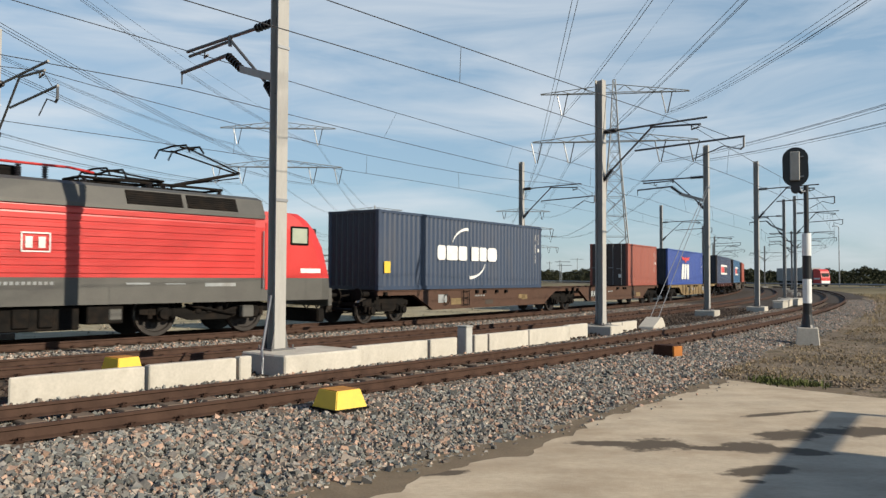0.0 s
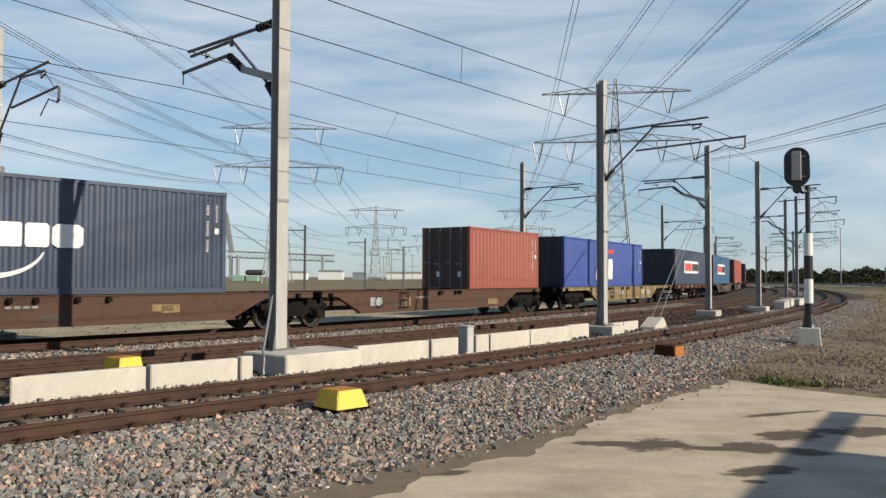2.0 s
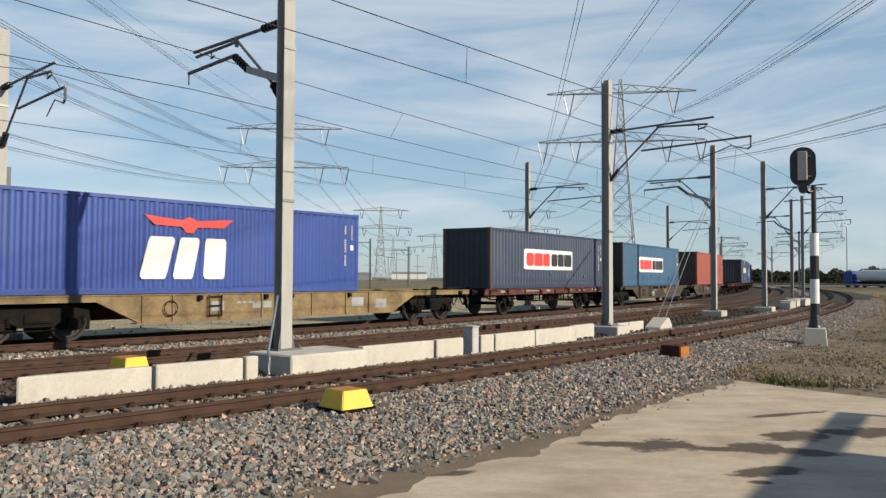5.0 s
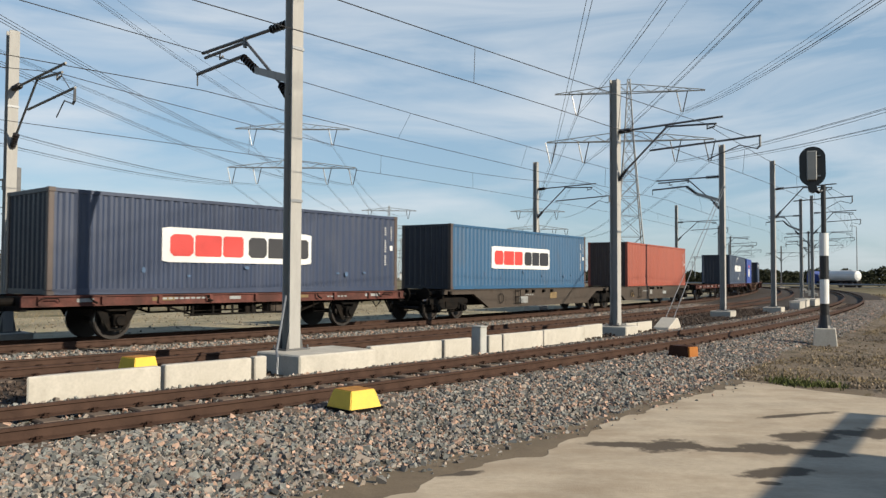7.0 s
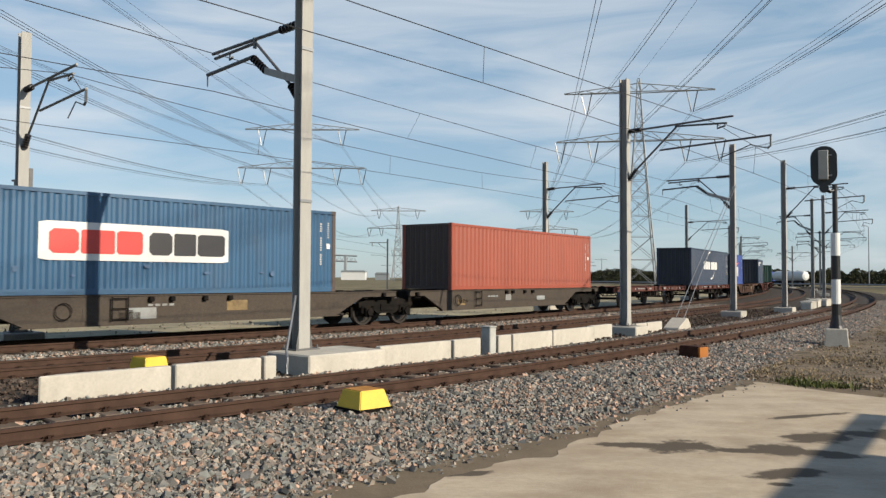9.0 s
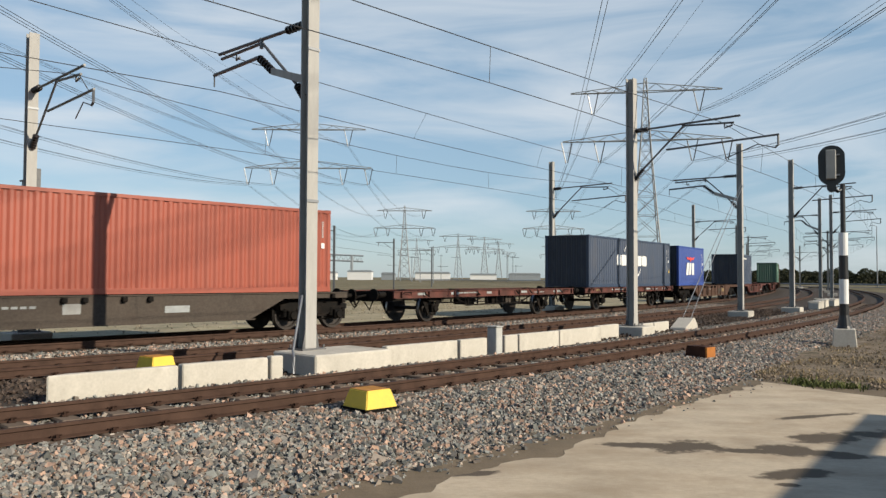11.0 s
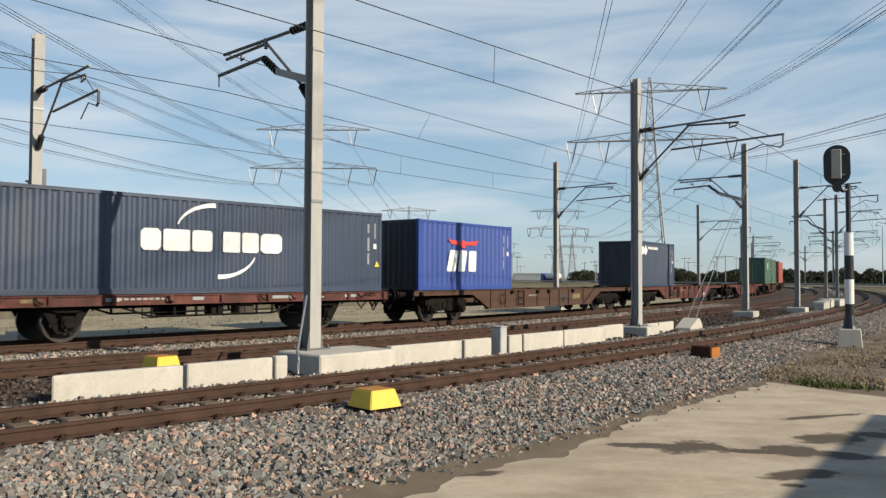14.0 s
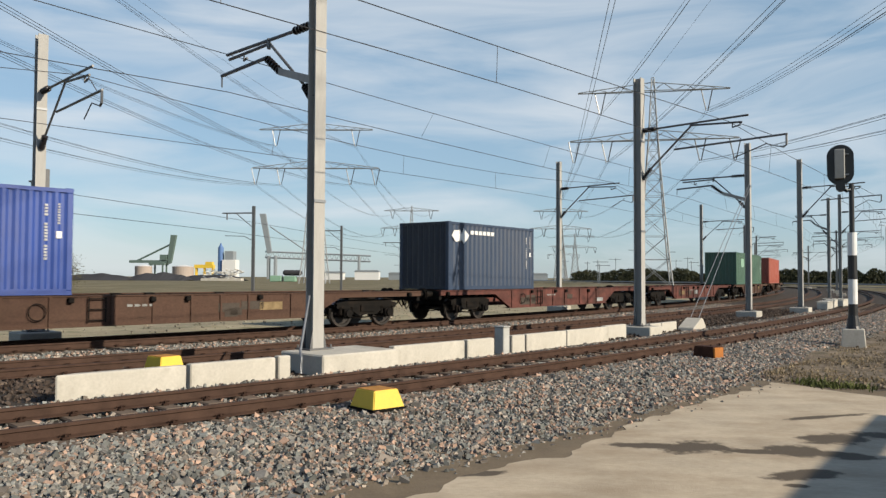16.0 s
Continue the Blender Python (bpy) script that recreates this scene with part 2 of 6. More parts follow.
def add_tube(bm, pts, r, sides=6, r_end=None):
    """A round bar through the points, tapering to r_end."""
    pts = [Vector(p) for p in pts]
    rings = []
    for i, p in enumerate(pts):
        d = (pts[min(i + 1, len(pts) - 1)] - pts[max(i - 1, 0)]).normalized()
        u = d.cross(Vector((0, 0, 1)) if abs(d.z) < 0.95 else Vector((1, 0, 0))).normalized()
        w = u.cross(d)
        rr = r if r_end is None else r + (r_end - r) * i / (len(pts) - 1)
        rings.append([bm.verts.new(p + (u * math.cos(a) + w * math.sin(a)) * rr) for a in (2 * math.pi * k / sides for k in range(sides))])
    for a, b in zip(rings, rings[1:]):
        for k in range(sides):
            bm.faces.new((a[k], a[(k + 1) % sides], b[(k + 1) % sides], b[k]))
    bm.faces.new(rings[0][::-1]), bm.faces.new(rings[-1])


def add_lathe_y(bm, profile, sides=28, x=0.0, z=0.0):
    """Turn (y, radius) pairs about an axle along y."""
    rings = [[bm.verts.new((x + r * math.cos(2 * math.pi * k / sides), y, z + r * math.sin(2 * math.pi * k / sides))) for k in range(sides)] for y, r in profile]
    for a, b in zip(rings, rings[1:]):
        for k in range(sides):
            bm.faces.new((a[k], a[(k + 1) % sides], b[(k + 1) % sides], b[k]))
    bm.faces.new(rings[0][::-1]), bm.faces.new(rings[-1])


def boxes(name, rows, material, parent, label="", bevel=0.0):
    bm = bmesh.new()
    for r in rows:
        add_box(bm, *r, bevel=bevel)
    return part(name, bm, material, parent, label)


def tube(name, pts, r, material, parent, sides=6, label="", r_end=None):
    bm = bmesh.new()
    add_tube(bm, pts, r, sides, r_end)
    return part(name, bm, material, parent, label)


# ---- the line of the tracks ----
ST = 0.25
LINE_S = np.arange(-90, 420, ST)
LINE_K = np.interp(LINE_S, (-45, -10.14, 9.86, 29.86, 59.86, 104.86, 160, 260), (0.002208, 0.002208, 0.007399, 0.002709, 0.003214, 0.001233, 0.0037, 0.0037))
_th = np.concatenate(([0], np.cumsum((LINE_K[1:] + LINE_K[:-1]) / 2 * ST)))
_i0 = int(np.argmin(abs(LINE_S)))
LINE_TH = _th - _th[_i0] + 0.831706
_x = np.concatenate(([0], np.cumsum((np.cos(LINE_TH)[1:] + np.cos(LINE_TH)[:-1]) / 2 * ST)))
_y = np.concatenate(([0], np.cumsum((np.sin(LINE_TH)[1:] + np.sin(LINE_TH)[:-1]) / 2 * ST)))
LINE_X, LINE_Y = _x - _x[_i0] - 13.0005, _y - _y[_i0] + 17.2466


def line_at(s, off=0.0):
    """The place and heading at s along the train's track, off metres towards the viewer's side of it."""
    th = float(np.interp(s, LINE_S, LINE_TH))
    return float(np.interp(s, LINE_S, LINE_X)) + off * math.sin(th), float(np.interp(s, LINE_S, LINE_Y)) - off * math.cos(th), th


def on_line(s, off=0.0, z=0.0, turn=0.0):
    x, y, th = line_at(s, off)
    return pose(x, y, z, 0, 0, math.degrees(th) + turn)


def sweep(name, profile, s0, s1, step, material, closed=True):
    """Carry a profile of (off, z) along the line."""
    ss = np.arange(s0, s1 + step / 2, step)
    verts, faces, k = [], [], len(profile)
    for s in ss:
        th = float(np.interp(s, LINE_S, LINE_TH))
        x, y = float(np.interp(s, LINE_S, LINE_X)), float(np.interp(s, LINE_S, LINE_Y))
        verts += [(x + o * math.sin(th), y - o * math.cos(th), z) for o, z in profile]
    for i in range(len(ss) - 1):
        for j in range(k if closed else k - 1):
            a, b = i * k + j, i * k + (j + 1) % k
            faces.append((a, b, b + k, a + k))
    if closed:
        faces += [tuple(range(k))[::-1], tuple(range((len(ss) - 1) * k, len(ss) * k))]
    return raw_mesh(name, verts, faces, material)


NEAR_OFF, MID_OFF, NEAR_Z, MID_Z = 11.1, 4.69, 0.0, -0.045
PAD_Z = -0.3


# ---- ground ----
def mix_ground(name, base, second, third, scales, bump=0.6, bump_scale=20):
    m = bpy.data.materials.new(name)
    m.use_nodes = True
    n, l = m.node_tree.nodes, m.node_tree.links
    b = n["Principled BSDF"]
    b.inputs["Roughness"].default_value = 0.95
    b.inputs["Specular IOR Level"].default_value = 0.2
    co = n.new("ShaderNodeTexCoord")
    prev = None
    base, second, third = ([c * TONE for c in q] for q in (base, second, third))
    for color, sc, lo, hi in ((second, scales[0], 0.42, 0.6), (third, scales[1], 0.5, 0.66)):
        nz, rp, mx = n.new("ShaderNodeTexNoise"), n.new("ShaderNodeValToRGB"), n.new("ShaderNodeMix")
        nz.inputs["Scale"].default_value, nz.inputs["Detail"].default_value, nz.inputs["Roughness"].default_value = sc, 8, 0.65
        rp.color_ramp.elements[0].position, rp.color_ramp.elements[1].position = lo, hi
        mx.data_type = "RGBA"
        mx.inputs["A"].default_value, mx.inputs["B"].default_value = (*base, 1), (*color, 1)
        l.new(co.outputs["Object"], nz.inputs["Vector"]), l.new(nz.outputs["Fac"], rp.inputs["Fac"]), l.new(rp.outputs["Color"], mx.inputs["Factor"])
        if prev:
            l.new(prev, mx.inputs["A"])
        prev = mx.outputs["Result"]
    fine, fm = n.new("ShaderNodeTexNoise"), n.new("ShaderNodeMix")
    fine.inputs["Scale"].default_value, fine.inputs["Detail"].default_value = bump_scale, 6
    fm.data_type, fm.blend_type = "RGBA", "OVERLAY"
    fm.inputs["Factor"].default_value = 0.55
    l.new(co.outputs["Object"], fine.inputs["Vector"]), l.new(prev, fm.inputs["A"]), l.new(fine.outputs["Fac"], fm.inputs["B"])
    l.new(fm.outputs["Result"], b.inputs["Base Color"])
    bp = n.new("ShaderNodeBump")
    bp.inputs["Strength"].default_value, bp.inputs["Distance"].default_value = bump, 0.03
    l.new(fine.outputs["Fac"], bp.inputs["Height"]), l.new(bp.outputs["Normal"], b.inputs["Normal"])
    return m


M_GROUND = mix_ground("dry_grassland", (0.17, 0.145, 0.08), (0.26, 0.215, 0.13), (0.13, 0.12, 0.06), (0.06, 0.2), 0.8, 9)
M_SAND = mix_ground("sandy_scrub_soil", (0.26, 0.205, 0.148), (0.17, 0.132, 0.09), (0.1, 0.085, 0.05), (1.2, 3.5), 1.0, 22)
M_PATH = mix_ground("pale_sandy_gravel", (0.42, 0.36, 0.235), (0.34, 0.285, 0.185), (0.24, 0.215, 0.12), (0.25, 0.8), 0.8, 14)
M_ROAD = mat("asphalt", (0.07, 0.07, 0.07), 0.9, vary=0.2, scale=1, bump=0.3)


def pad_material():
    """Worn cast concrete with damp patches."""
    m = mat("yard_concrete", (0.57, 0.475, 0.35), 0.85, vary=0.2, scale=1.6, bump=0.35, bump_scale=45, dirt=(0.35, 0.265, 0.175), dirt_amount=0.75, dirt_scale=0.9, stretch=(0.8, 1.25, 1))
    n, l = m.node_tree.nodes, m.node_tree.links
    b = n["Principled BSDF"]
    link = b.inputs["Base Color"].links[0]
    src = link.from_socket
    co, nz = n.new("ShaderNodeTexCoord"), n.new("ShaderNodeTexNoise")
    nz.inputs["Scale"].default_value, nz.inputs["Detail"].default_value, nz.inputs["Roughness"].default_value = 2.4, 9, 0.68
    l.new(co.outputs["Object"], nz.inputs["Vector"])
    total = None
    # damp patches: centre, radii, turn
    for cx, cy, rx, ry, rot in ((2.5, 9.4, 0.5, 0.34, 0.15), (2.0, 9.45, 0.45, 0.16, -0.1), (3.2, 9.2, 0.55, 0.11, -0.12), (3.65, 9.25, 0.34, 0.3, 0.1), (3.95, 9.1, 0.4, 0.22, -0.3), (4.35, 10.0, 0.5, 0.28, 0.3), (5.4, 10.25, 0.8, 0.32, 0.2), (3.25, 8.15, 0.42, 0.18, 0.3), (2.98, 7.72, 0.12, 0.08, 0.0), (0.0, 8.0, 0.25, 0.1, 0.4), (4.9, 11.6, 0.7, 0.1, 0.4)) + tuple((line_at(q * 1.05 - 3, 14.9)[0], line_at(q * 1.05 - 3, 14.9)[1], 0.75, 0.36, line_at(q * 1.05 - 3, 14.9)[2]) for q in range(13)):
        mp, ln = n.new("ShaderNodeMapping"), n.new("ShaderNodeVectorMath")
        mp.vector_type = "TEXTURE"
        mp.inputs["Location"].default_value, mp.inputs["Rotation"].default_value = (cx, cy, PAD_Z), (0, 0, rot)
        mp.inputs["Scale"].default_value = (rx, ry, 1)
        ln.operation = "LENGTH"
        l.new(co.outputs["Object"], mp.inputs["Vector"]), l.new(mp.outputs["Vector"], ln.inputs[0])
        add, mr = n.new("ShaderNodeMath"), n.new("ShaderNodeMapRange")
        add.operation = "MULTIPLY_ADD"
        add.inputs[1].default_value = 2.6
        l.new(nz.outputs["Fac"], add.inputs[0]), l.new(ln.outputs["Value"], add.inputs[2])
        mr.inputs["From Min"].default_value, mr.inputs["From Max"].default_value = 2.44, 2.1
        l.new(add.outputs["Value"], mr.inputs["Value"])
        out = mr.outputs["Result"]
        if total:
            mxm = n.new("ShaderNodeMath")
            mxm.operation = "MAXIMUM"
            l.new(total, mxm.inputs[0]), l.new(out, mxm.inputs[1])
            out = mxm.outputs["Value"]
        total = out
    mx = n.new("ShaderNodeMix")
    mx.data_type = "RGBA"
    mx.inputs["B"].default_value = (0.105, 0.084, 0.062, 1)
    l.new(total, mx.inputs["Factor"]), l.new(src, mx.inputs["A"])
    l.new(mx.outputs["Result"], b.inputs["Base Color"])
    return m


M_PAD = pad_material()
M_SILT = mat("damp_silt", (0.2, 0.156, 0.107), 0.9, vary=0.25, scale=2.5, bump=0.5, bump_scale=35, dirt=(0.24, 0.195, 0.135), dirt_amount=0.5)

# one sheet of ground out to the horizon
gm = bmesh.new()
rings, SIDES = [], 72
for r in (0.001, 8, 20, 45, 90, 180, 400, 900, 2200, 4800):
    rings.append([gm.verts.new((r * math.cos(2 * math.pi * k / SIDES), 30 + r * math.sin(2 * math.pi * k / SIDES), -0.52 if r < 4000 else -0.6)) for k in range(SIDES)])
for a, b in zip(rings, rings[1:]):
    for k in range(SIDES):
        gm.faces.new((a[k], a[(k + 1) % SIDES], b[(k + 1) % SIDES], b[k]))
ground = tagged(part("ground", gm, M_GROUND), "dry olive-brown grassland reaching the flat horizon", "ground", kind="structure")

# ballast bed under the three tracks, with its shoulder on the yard side
bed = tagged(new("ballast_bed", sweep("ballast_bed", [(-3.2, -0.56), (-2.2, -0.2), (2.2, -0.19), (3.0, -0.24), (6.6, -0.27), (8.4, -0.27), (8.9, -0.25), (12.4, -0.22), (13.1, -0.235), (15.2, -0.35), (15.6, -0.56)], -40, 330, 1.0, M_BALLAST_BED)),
             "grey crushed-stone ballast bed under the railway tracks", "ballast", kind="structure")


def strip(name, s0, s1, o0, o1, z, step, material, label, category, rough=0.0):
    """A flat strip beside the line with an uneven inner edge."""
    ss = np.arange(s0, s1 + step / 2, step)
    verts, faces = [], []
    for s in ss:
        a = o0 + rough * noise.noise((s * 0.8, 3.1, 0)) + rough * 0.5 * noise.noise((s * 2.7, 9.1, 0))
        for j in range(5):
            x, y, th = line_at(s, a + (o1 - a) * j / 4)
            verts.append((x, y, z))
    for i in range(len(ss) - 1):
        for j in range(4):
            faces.append((i * 5 + j, i * 5 + j + 1, i * 5 + j + 6, i * 5 + j + 5))
    return tagged(new(name, raw_mesh(name, verts, faces, material)), label, category, kind="structure")


silt = strip("verge", -14, 10.3, 14.9, 17.4, PAD_Z - 0.005, 0.25, M_SILT, "strip of damp brown silt along the ballast toe", "soil", 0.12)
# the cast concrete yard: a slab with an uneven silted edge
pm = bmesh.new()
edge = []
for i in range(241):
    s = -14 + 24.1 * i / 240
    o = float(np.interp(s, (-14, 3.5, 8, 10.1), (16.2, 15.9, 15.25, 15.4))) + 0.4 * noise.noise((s * 0.5, 1.7, 0)) + 0.2 * noise.noise((s * 1.9, 4.2, 0)) + 0.1 * noise.noise((s * 4.3, 2.2, 0)) + 0.05 * noise.noise((s * 9, 2.2, 7))
    x, y, th = line_at(s, o)
    edge.append((x, y))
edge += [(5.9, 14.85), (6.25, 14.12), (7.05, 13.25), (9.6, 11.2), (16, 5.5), (24, -3), (24, -20), (-22, -20), (-22, -9)]
top_v = [pm.verts.new((x, y, PAD_Z)) for x, y in edge]
low_v = [pm.verts.new((x, y, PAD_Z - 0.25)) for x, y in edge]
pm.faces.new(top_v)
for i in range(len(edge)):
    j = (i + 1) % len(edge)
    pm.faces.new((top_v[i], low_v[i], low_v[j], top_v[j]))
bmesh.ops.recalc_face_normals(pm, faces=pm.faces)
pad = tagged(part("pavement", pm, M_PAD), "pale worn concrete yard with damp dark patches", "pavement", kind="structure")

# sandy scrub beside the yard and along the outer side of the curve
sm = bmesh.new()
cells = {}
for i in range(71):
    for j in range(21):
        s, o = 8.8 + i * 1.05, 13.5 + j * 1.0
        x, y, th = line_at(s, o)
        z = float(np.interp(o, (13.4, 14, 15.4), (-0.255, -0.26, -0.28))) + 0.07 * noise.noise((x * 0.35, y * 0.35, 0)) + 0.04 * noise.noise((x * 1.3, y * 1.3, 5))
        z = z if s > 11.2 else min(z, float(np.interp(s, (9.6, 11.2), (PAD_Z - 0.12, -0.27))))
        cells[i, j] = sm.verts.new((x, y, z))
for i in range(70):
    for j in range(20):
        sm.faces.new((cells[i, j], cells[i, j + 1], cells[i + 1, j + 1], cells[i + 1, j]))
scrub_soil = tagged(part("soil", sm, M_SAND), "sandy soil with dry grass beside the concrete yard", "soil", kind="structure")
for f in scrub_soil.data.polygons:
    f.use_smooth = True


# ---- loose stones ----
def stones(name, count, region, size, material, label, seed):
    """Broken stones lying at random in region(rng) -> s, off, z; one mesh."""
    rng = np.random.default_rng(seed)
    cube = np.array([(x, y, z) for x in (-1, 1) for y in (-1, 1) for z in (-1, 1)], float)
    quads = np.array([(0, 1, 3, 2), (4, 6, 7, 5), (0, 4, 5, 1), (2, 3, 7, 6), (0, 2, 6, 4), (1, 5, 7, 3)])
    s, o, z = region(rng, count)
    th = np.interp(s, LINE_S, LINE_TH)
    px = np.interp(s, LINE_S, LINE_X) + o * np.sin(th)
    py = np.interp(s, LINE_S, LINE_Y) - o * np.cos(th)
    base = cube[None] * (1 + rng.uniform(-0.45, 0.2, (count, 8, 3)))
    base *= (size * rng.lognormal(0, 0.3, count)[:, None, None]) * rng.uniform((0.5, 0.4, 0.3), (0.72, 0.6, 0.52), (count, 3))[:, None, :]
    q = rng.normal(size=(count, 4))
    q /= np.linalg.norm(q, axis=1)[:, None]
    w, a, b, c = q.T
    R = np.stack([1 - 2 * (b * b + c * c), 2 * (a * b - c * w), 2 * (a * c + b * w), 2 * (a * b + c * w), 1 - 2 * (a * a + c * c), 2 * (b * c - a * w),
                  2 * (a * c - b * w), 2 * (b * c + a * w), 1 - 2 * (a * a + b * b)], 1).reshape(-1, 3, 3)
    v = np.einsum("nij,nkj->nki", R, base) + np.stack([px, py, z], 1)[:, None, :]
    me = bpy.data.meshes.new(name)
    me.vertices.add(count * 8)
    me.vertices.foreach_set("co", v.reshape(-1).astype(np.float32))
    f = (quads[None] + (np.arange(count) * 8)[:, None, None]).reshape(-1).astype(np.int32)
    me.loops.add(len(f))
    me.loops.foreach_set("vertex_index", f)
    me.polygons.add(count * 6)
    me.polygons.foreach_set("loop_start", np.arange(0, len(f), 4, dtype=np.int32))
    me.update(calc_edges=True)
    me.shade_flat()
    me.materials.append(material)
    return tagged(new(name, me), label, "gravel", kind="stuff")


def bank(rng, n):
    s = -6 + 76 * rng.random(n) ** 1.75
    toe = np.interp(s, (0, 4, 7, 11, 18), (15.35, 15.3, 15.1, 14.85, 14.0))
    o = 11.95 + (toe - 11.95) * rng.random(n) + 0.1 * rng.normal(size=n) ** 3 * 0.4
    o = np.clip(o, 11.92, toe + 0.22)
    z = np.interp(o, (11.9, 12.4, 13.1, 15.0, 15.4), (-0.22, -0.21, -0.222, -0.32, -0.315)) + rng.uniform(-0.03, 0.022, n)
    return s, o, z


def between(lo, hi, base, s0=-6.0, s1=45.0, power=1.3):
    def region(rng, n):
        return s0 + (s1 - s0) * rng.random(n) ** power, rng.uniform(lo, hi, n), base + rng.uniform(-0.02, 0.015, n)
    return region


stones("ballast", 150000, bank, 0.038, M_STONE, "grey and pinkish crushed-stone ballast on the bank", 1)
stones("ballast", 24000, between(8.75, 11.95, -0.225), 0.04, M_STONE, "crushed-stone ballast between rusty rails", 2)
stones("ballast", 30000, between(0.8, 8.3, -0.235, -12.0), 0.045, M_STONE_RUST, "rust-stained ballast beside the main tracks", 3)
stones("ballast", 16000, between(1.35, 3.3, -0.185, -12.0, 50.0), 0.042, M_STONE, "clean grey ballast between the two main tracks", 5)
stones("ballast", 260, between(15.0, 15.7, PAD_Z, -6, 10, 1.0), 0.018, M_STONE, "scattered small stones on the damp silt", 4)

def clods(rng, n):
    s, o = 10.4 + 26 * rng.random(n) ** 1.3, 14.2 + 8 * rng.random(n)
    return s, o, -0.28 + rng.uniform(-0.02, 0.02, n)


stones("clods", 9000, clods, 0.03, mat("dry_clod", (0.24, 0.19, 0.135), 0.95, vary=0.3, per_island=0.5), "small stones and dry clods on sandy soil", 6)


def rubble(rng, n):
    return -10 + 60 * rng.random(n), -3.2 - 18 * rng.random(n) ** 1.2, -0.45 + rng.uniform(-0.02, 0.02, n)


stones("rubble", 1200, rubble, 0.05, mat("pale_rubble", (0.27, 0.235, 0.18), 0.95, vary=0.3, per_island=0.6), "pale loose stones and rubble beyond the main track", 8)
strip("path", -40, 120, -2.9, -21, -0.46, 1.0, M_PATH, "pale sandy service path beyond the main track", "path", 0.3)

# ---- tracks ----
RAIL_PROFILE = [(-0.07, -0.172), (0.07, -0.172), (0.07, -0.16), (0.012, -0.14), (0.012, -0.048), (0.036, -0.038), (0.036, -0.006), (0.03, 0.0), (-0.03, 0.0), (-0.036, -0.006), (-0.036, -0.038), (-0.012, -0.048), (-0.012, -0.14), (-0.07, -0.16)]


def sleeper_mesh():
    bm = bmesh.new()
    for y0, y1 in ((-1.25, -0.35), (0.35, 1.25)):
        add_box(bm, -0.14, 0.14, y0, y1, -0.4, -0.178, 0.02)
    add_box(bm, -0.11, 0.11, -0.36, 0.36, -0.4, -0.21)
    me = bpy.data.meshes.new("sleeper")
    bm.to_mesh(me)
    bm.free()
    me.materials.append(M_SLEEPER)
    return me


def clip_mesh():
    bm = bmesh.new()
    for y in (-0.7525, 0.7525):
        for k in (-1, 1):
            add_box(bm, -0.045, 0.045, y + k * 0.1 - 0.03, y + k * 0.1 + 0.03, -0.18, -0.148, 0.008)
            add_box(bm, -0.014, 0.014, y + k * 0.1 - 0.014, y + k * 0.1 + 0.014, -0.15, -0.118)
            add_tube(bm, [(-0.06, y + k * 0.075, -0.13), (0.0, y + k * 0.05, -0.125), (0.06, y + k * 0.09, -0.125)], 0.01, 5)
    me = bpy.data.meshes.new("rail_clips")
    bm.to_mesh(me)
    bm.free()
    me.materials.append(M_CLIP)
    return me


SLEEPER_ME, CLIP_ME = sleeper_mesh(), clip_mesh()


def track(off, z, s0, s1, label, sleeper_from, sleeper_to, head):
    tr = thing("railway_track", label, "railway track", kind="structure", group="railway tracks")
    for k in (-1, 1):
        me = sweep("rail", [(off + k * 0.7525 + o, z + h) for o, h in RAIL_PROFILE], s0, s1, 1.0, M_RAIL)
        me.materials.append(head)
        for p in me.polygons:
            if p.normal.z > 0.8 and p.center.z > z - 0.01:
                p.material_index = 1
        data_part("rail", me, tr)
    s = sleeper_from
    while s < sleeper_to:
        m = on_line(s, off, z)
        data_part("sleeper", SLEEPER_ME, tr, m)
        data_part("rail_clip", CLIP_ME, tr, m)
        s += 0.6
    return tr


# ---- wall of concrete slabs beside the masts ----
def slab_wall():
    w = thing("retaining_wall", "low pale concrete slab edging between the tracks", "low wall", kind="structure")
    rng = random.Random(4)
    cuts = ((0.3, 2.38), (2.42, 4.12), (4.15, 4.42), (7.0, 9.33), (9.37, 10.4), (11.05, 11.62), (11.66, 13.6), (13.64, 16.1), (16.14, 17.55), (19.1, 20.2), (20.24, 21.6))
    for a, b in cuts:
        off = float(np.interp((a + b) / 2, (0, 3.3, 8, 14, 17, 22), (8.86, 8.68, 8.5, 8.44, 8.2, 8.2)))
        bm = bmesh.new()
        n = b - a
        top = 0.165 + rng.uniform(-0.008, 0.008) - (0.08 if a > 19 else 0)
        add_box(bm, -n / 2, n / 2, 0.0, 0.17, -0.3, top, 0.02)
        if a < 1:   # the first slab's end is broken off at a slant
            for v in bm.verts:
                if v.co.x < -n / 2 + 0.03 and v.co.y > 0.1 and v.co.z > 0:
                    v.co.x += 0.3
        ob = part("slab", bm, M_CONCRETE, w)
        ob.matrix_basis = on_line((a + b) / 2, off + rng.uniform(-0.012, 0.012), 0, rng.uniform(-0.3, 0.3))
    return w


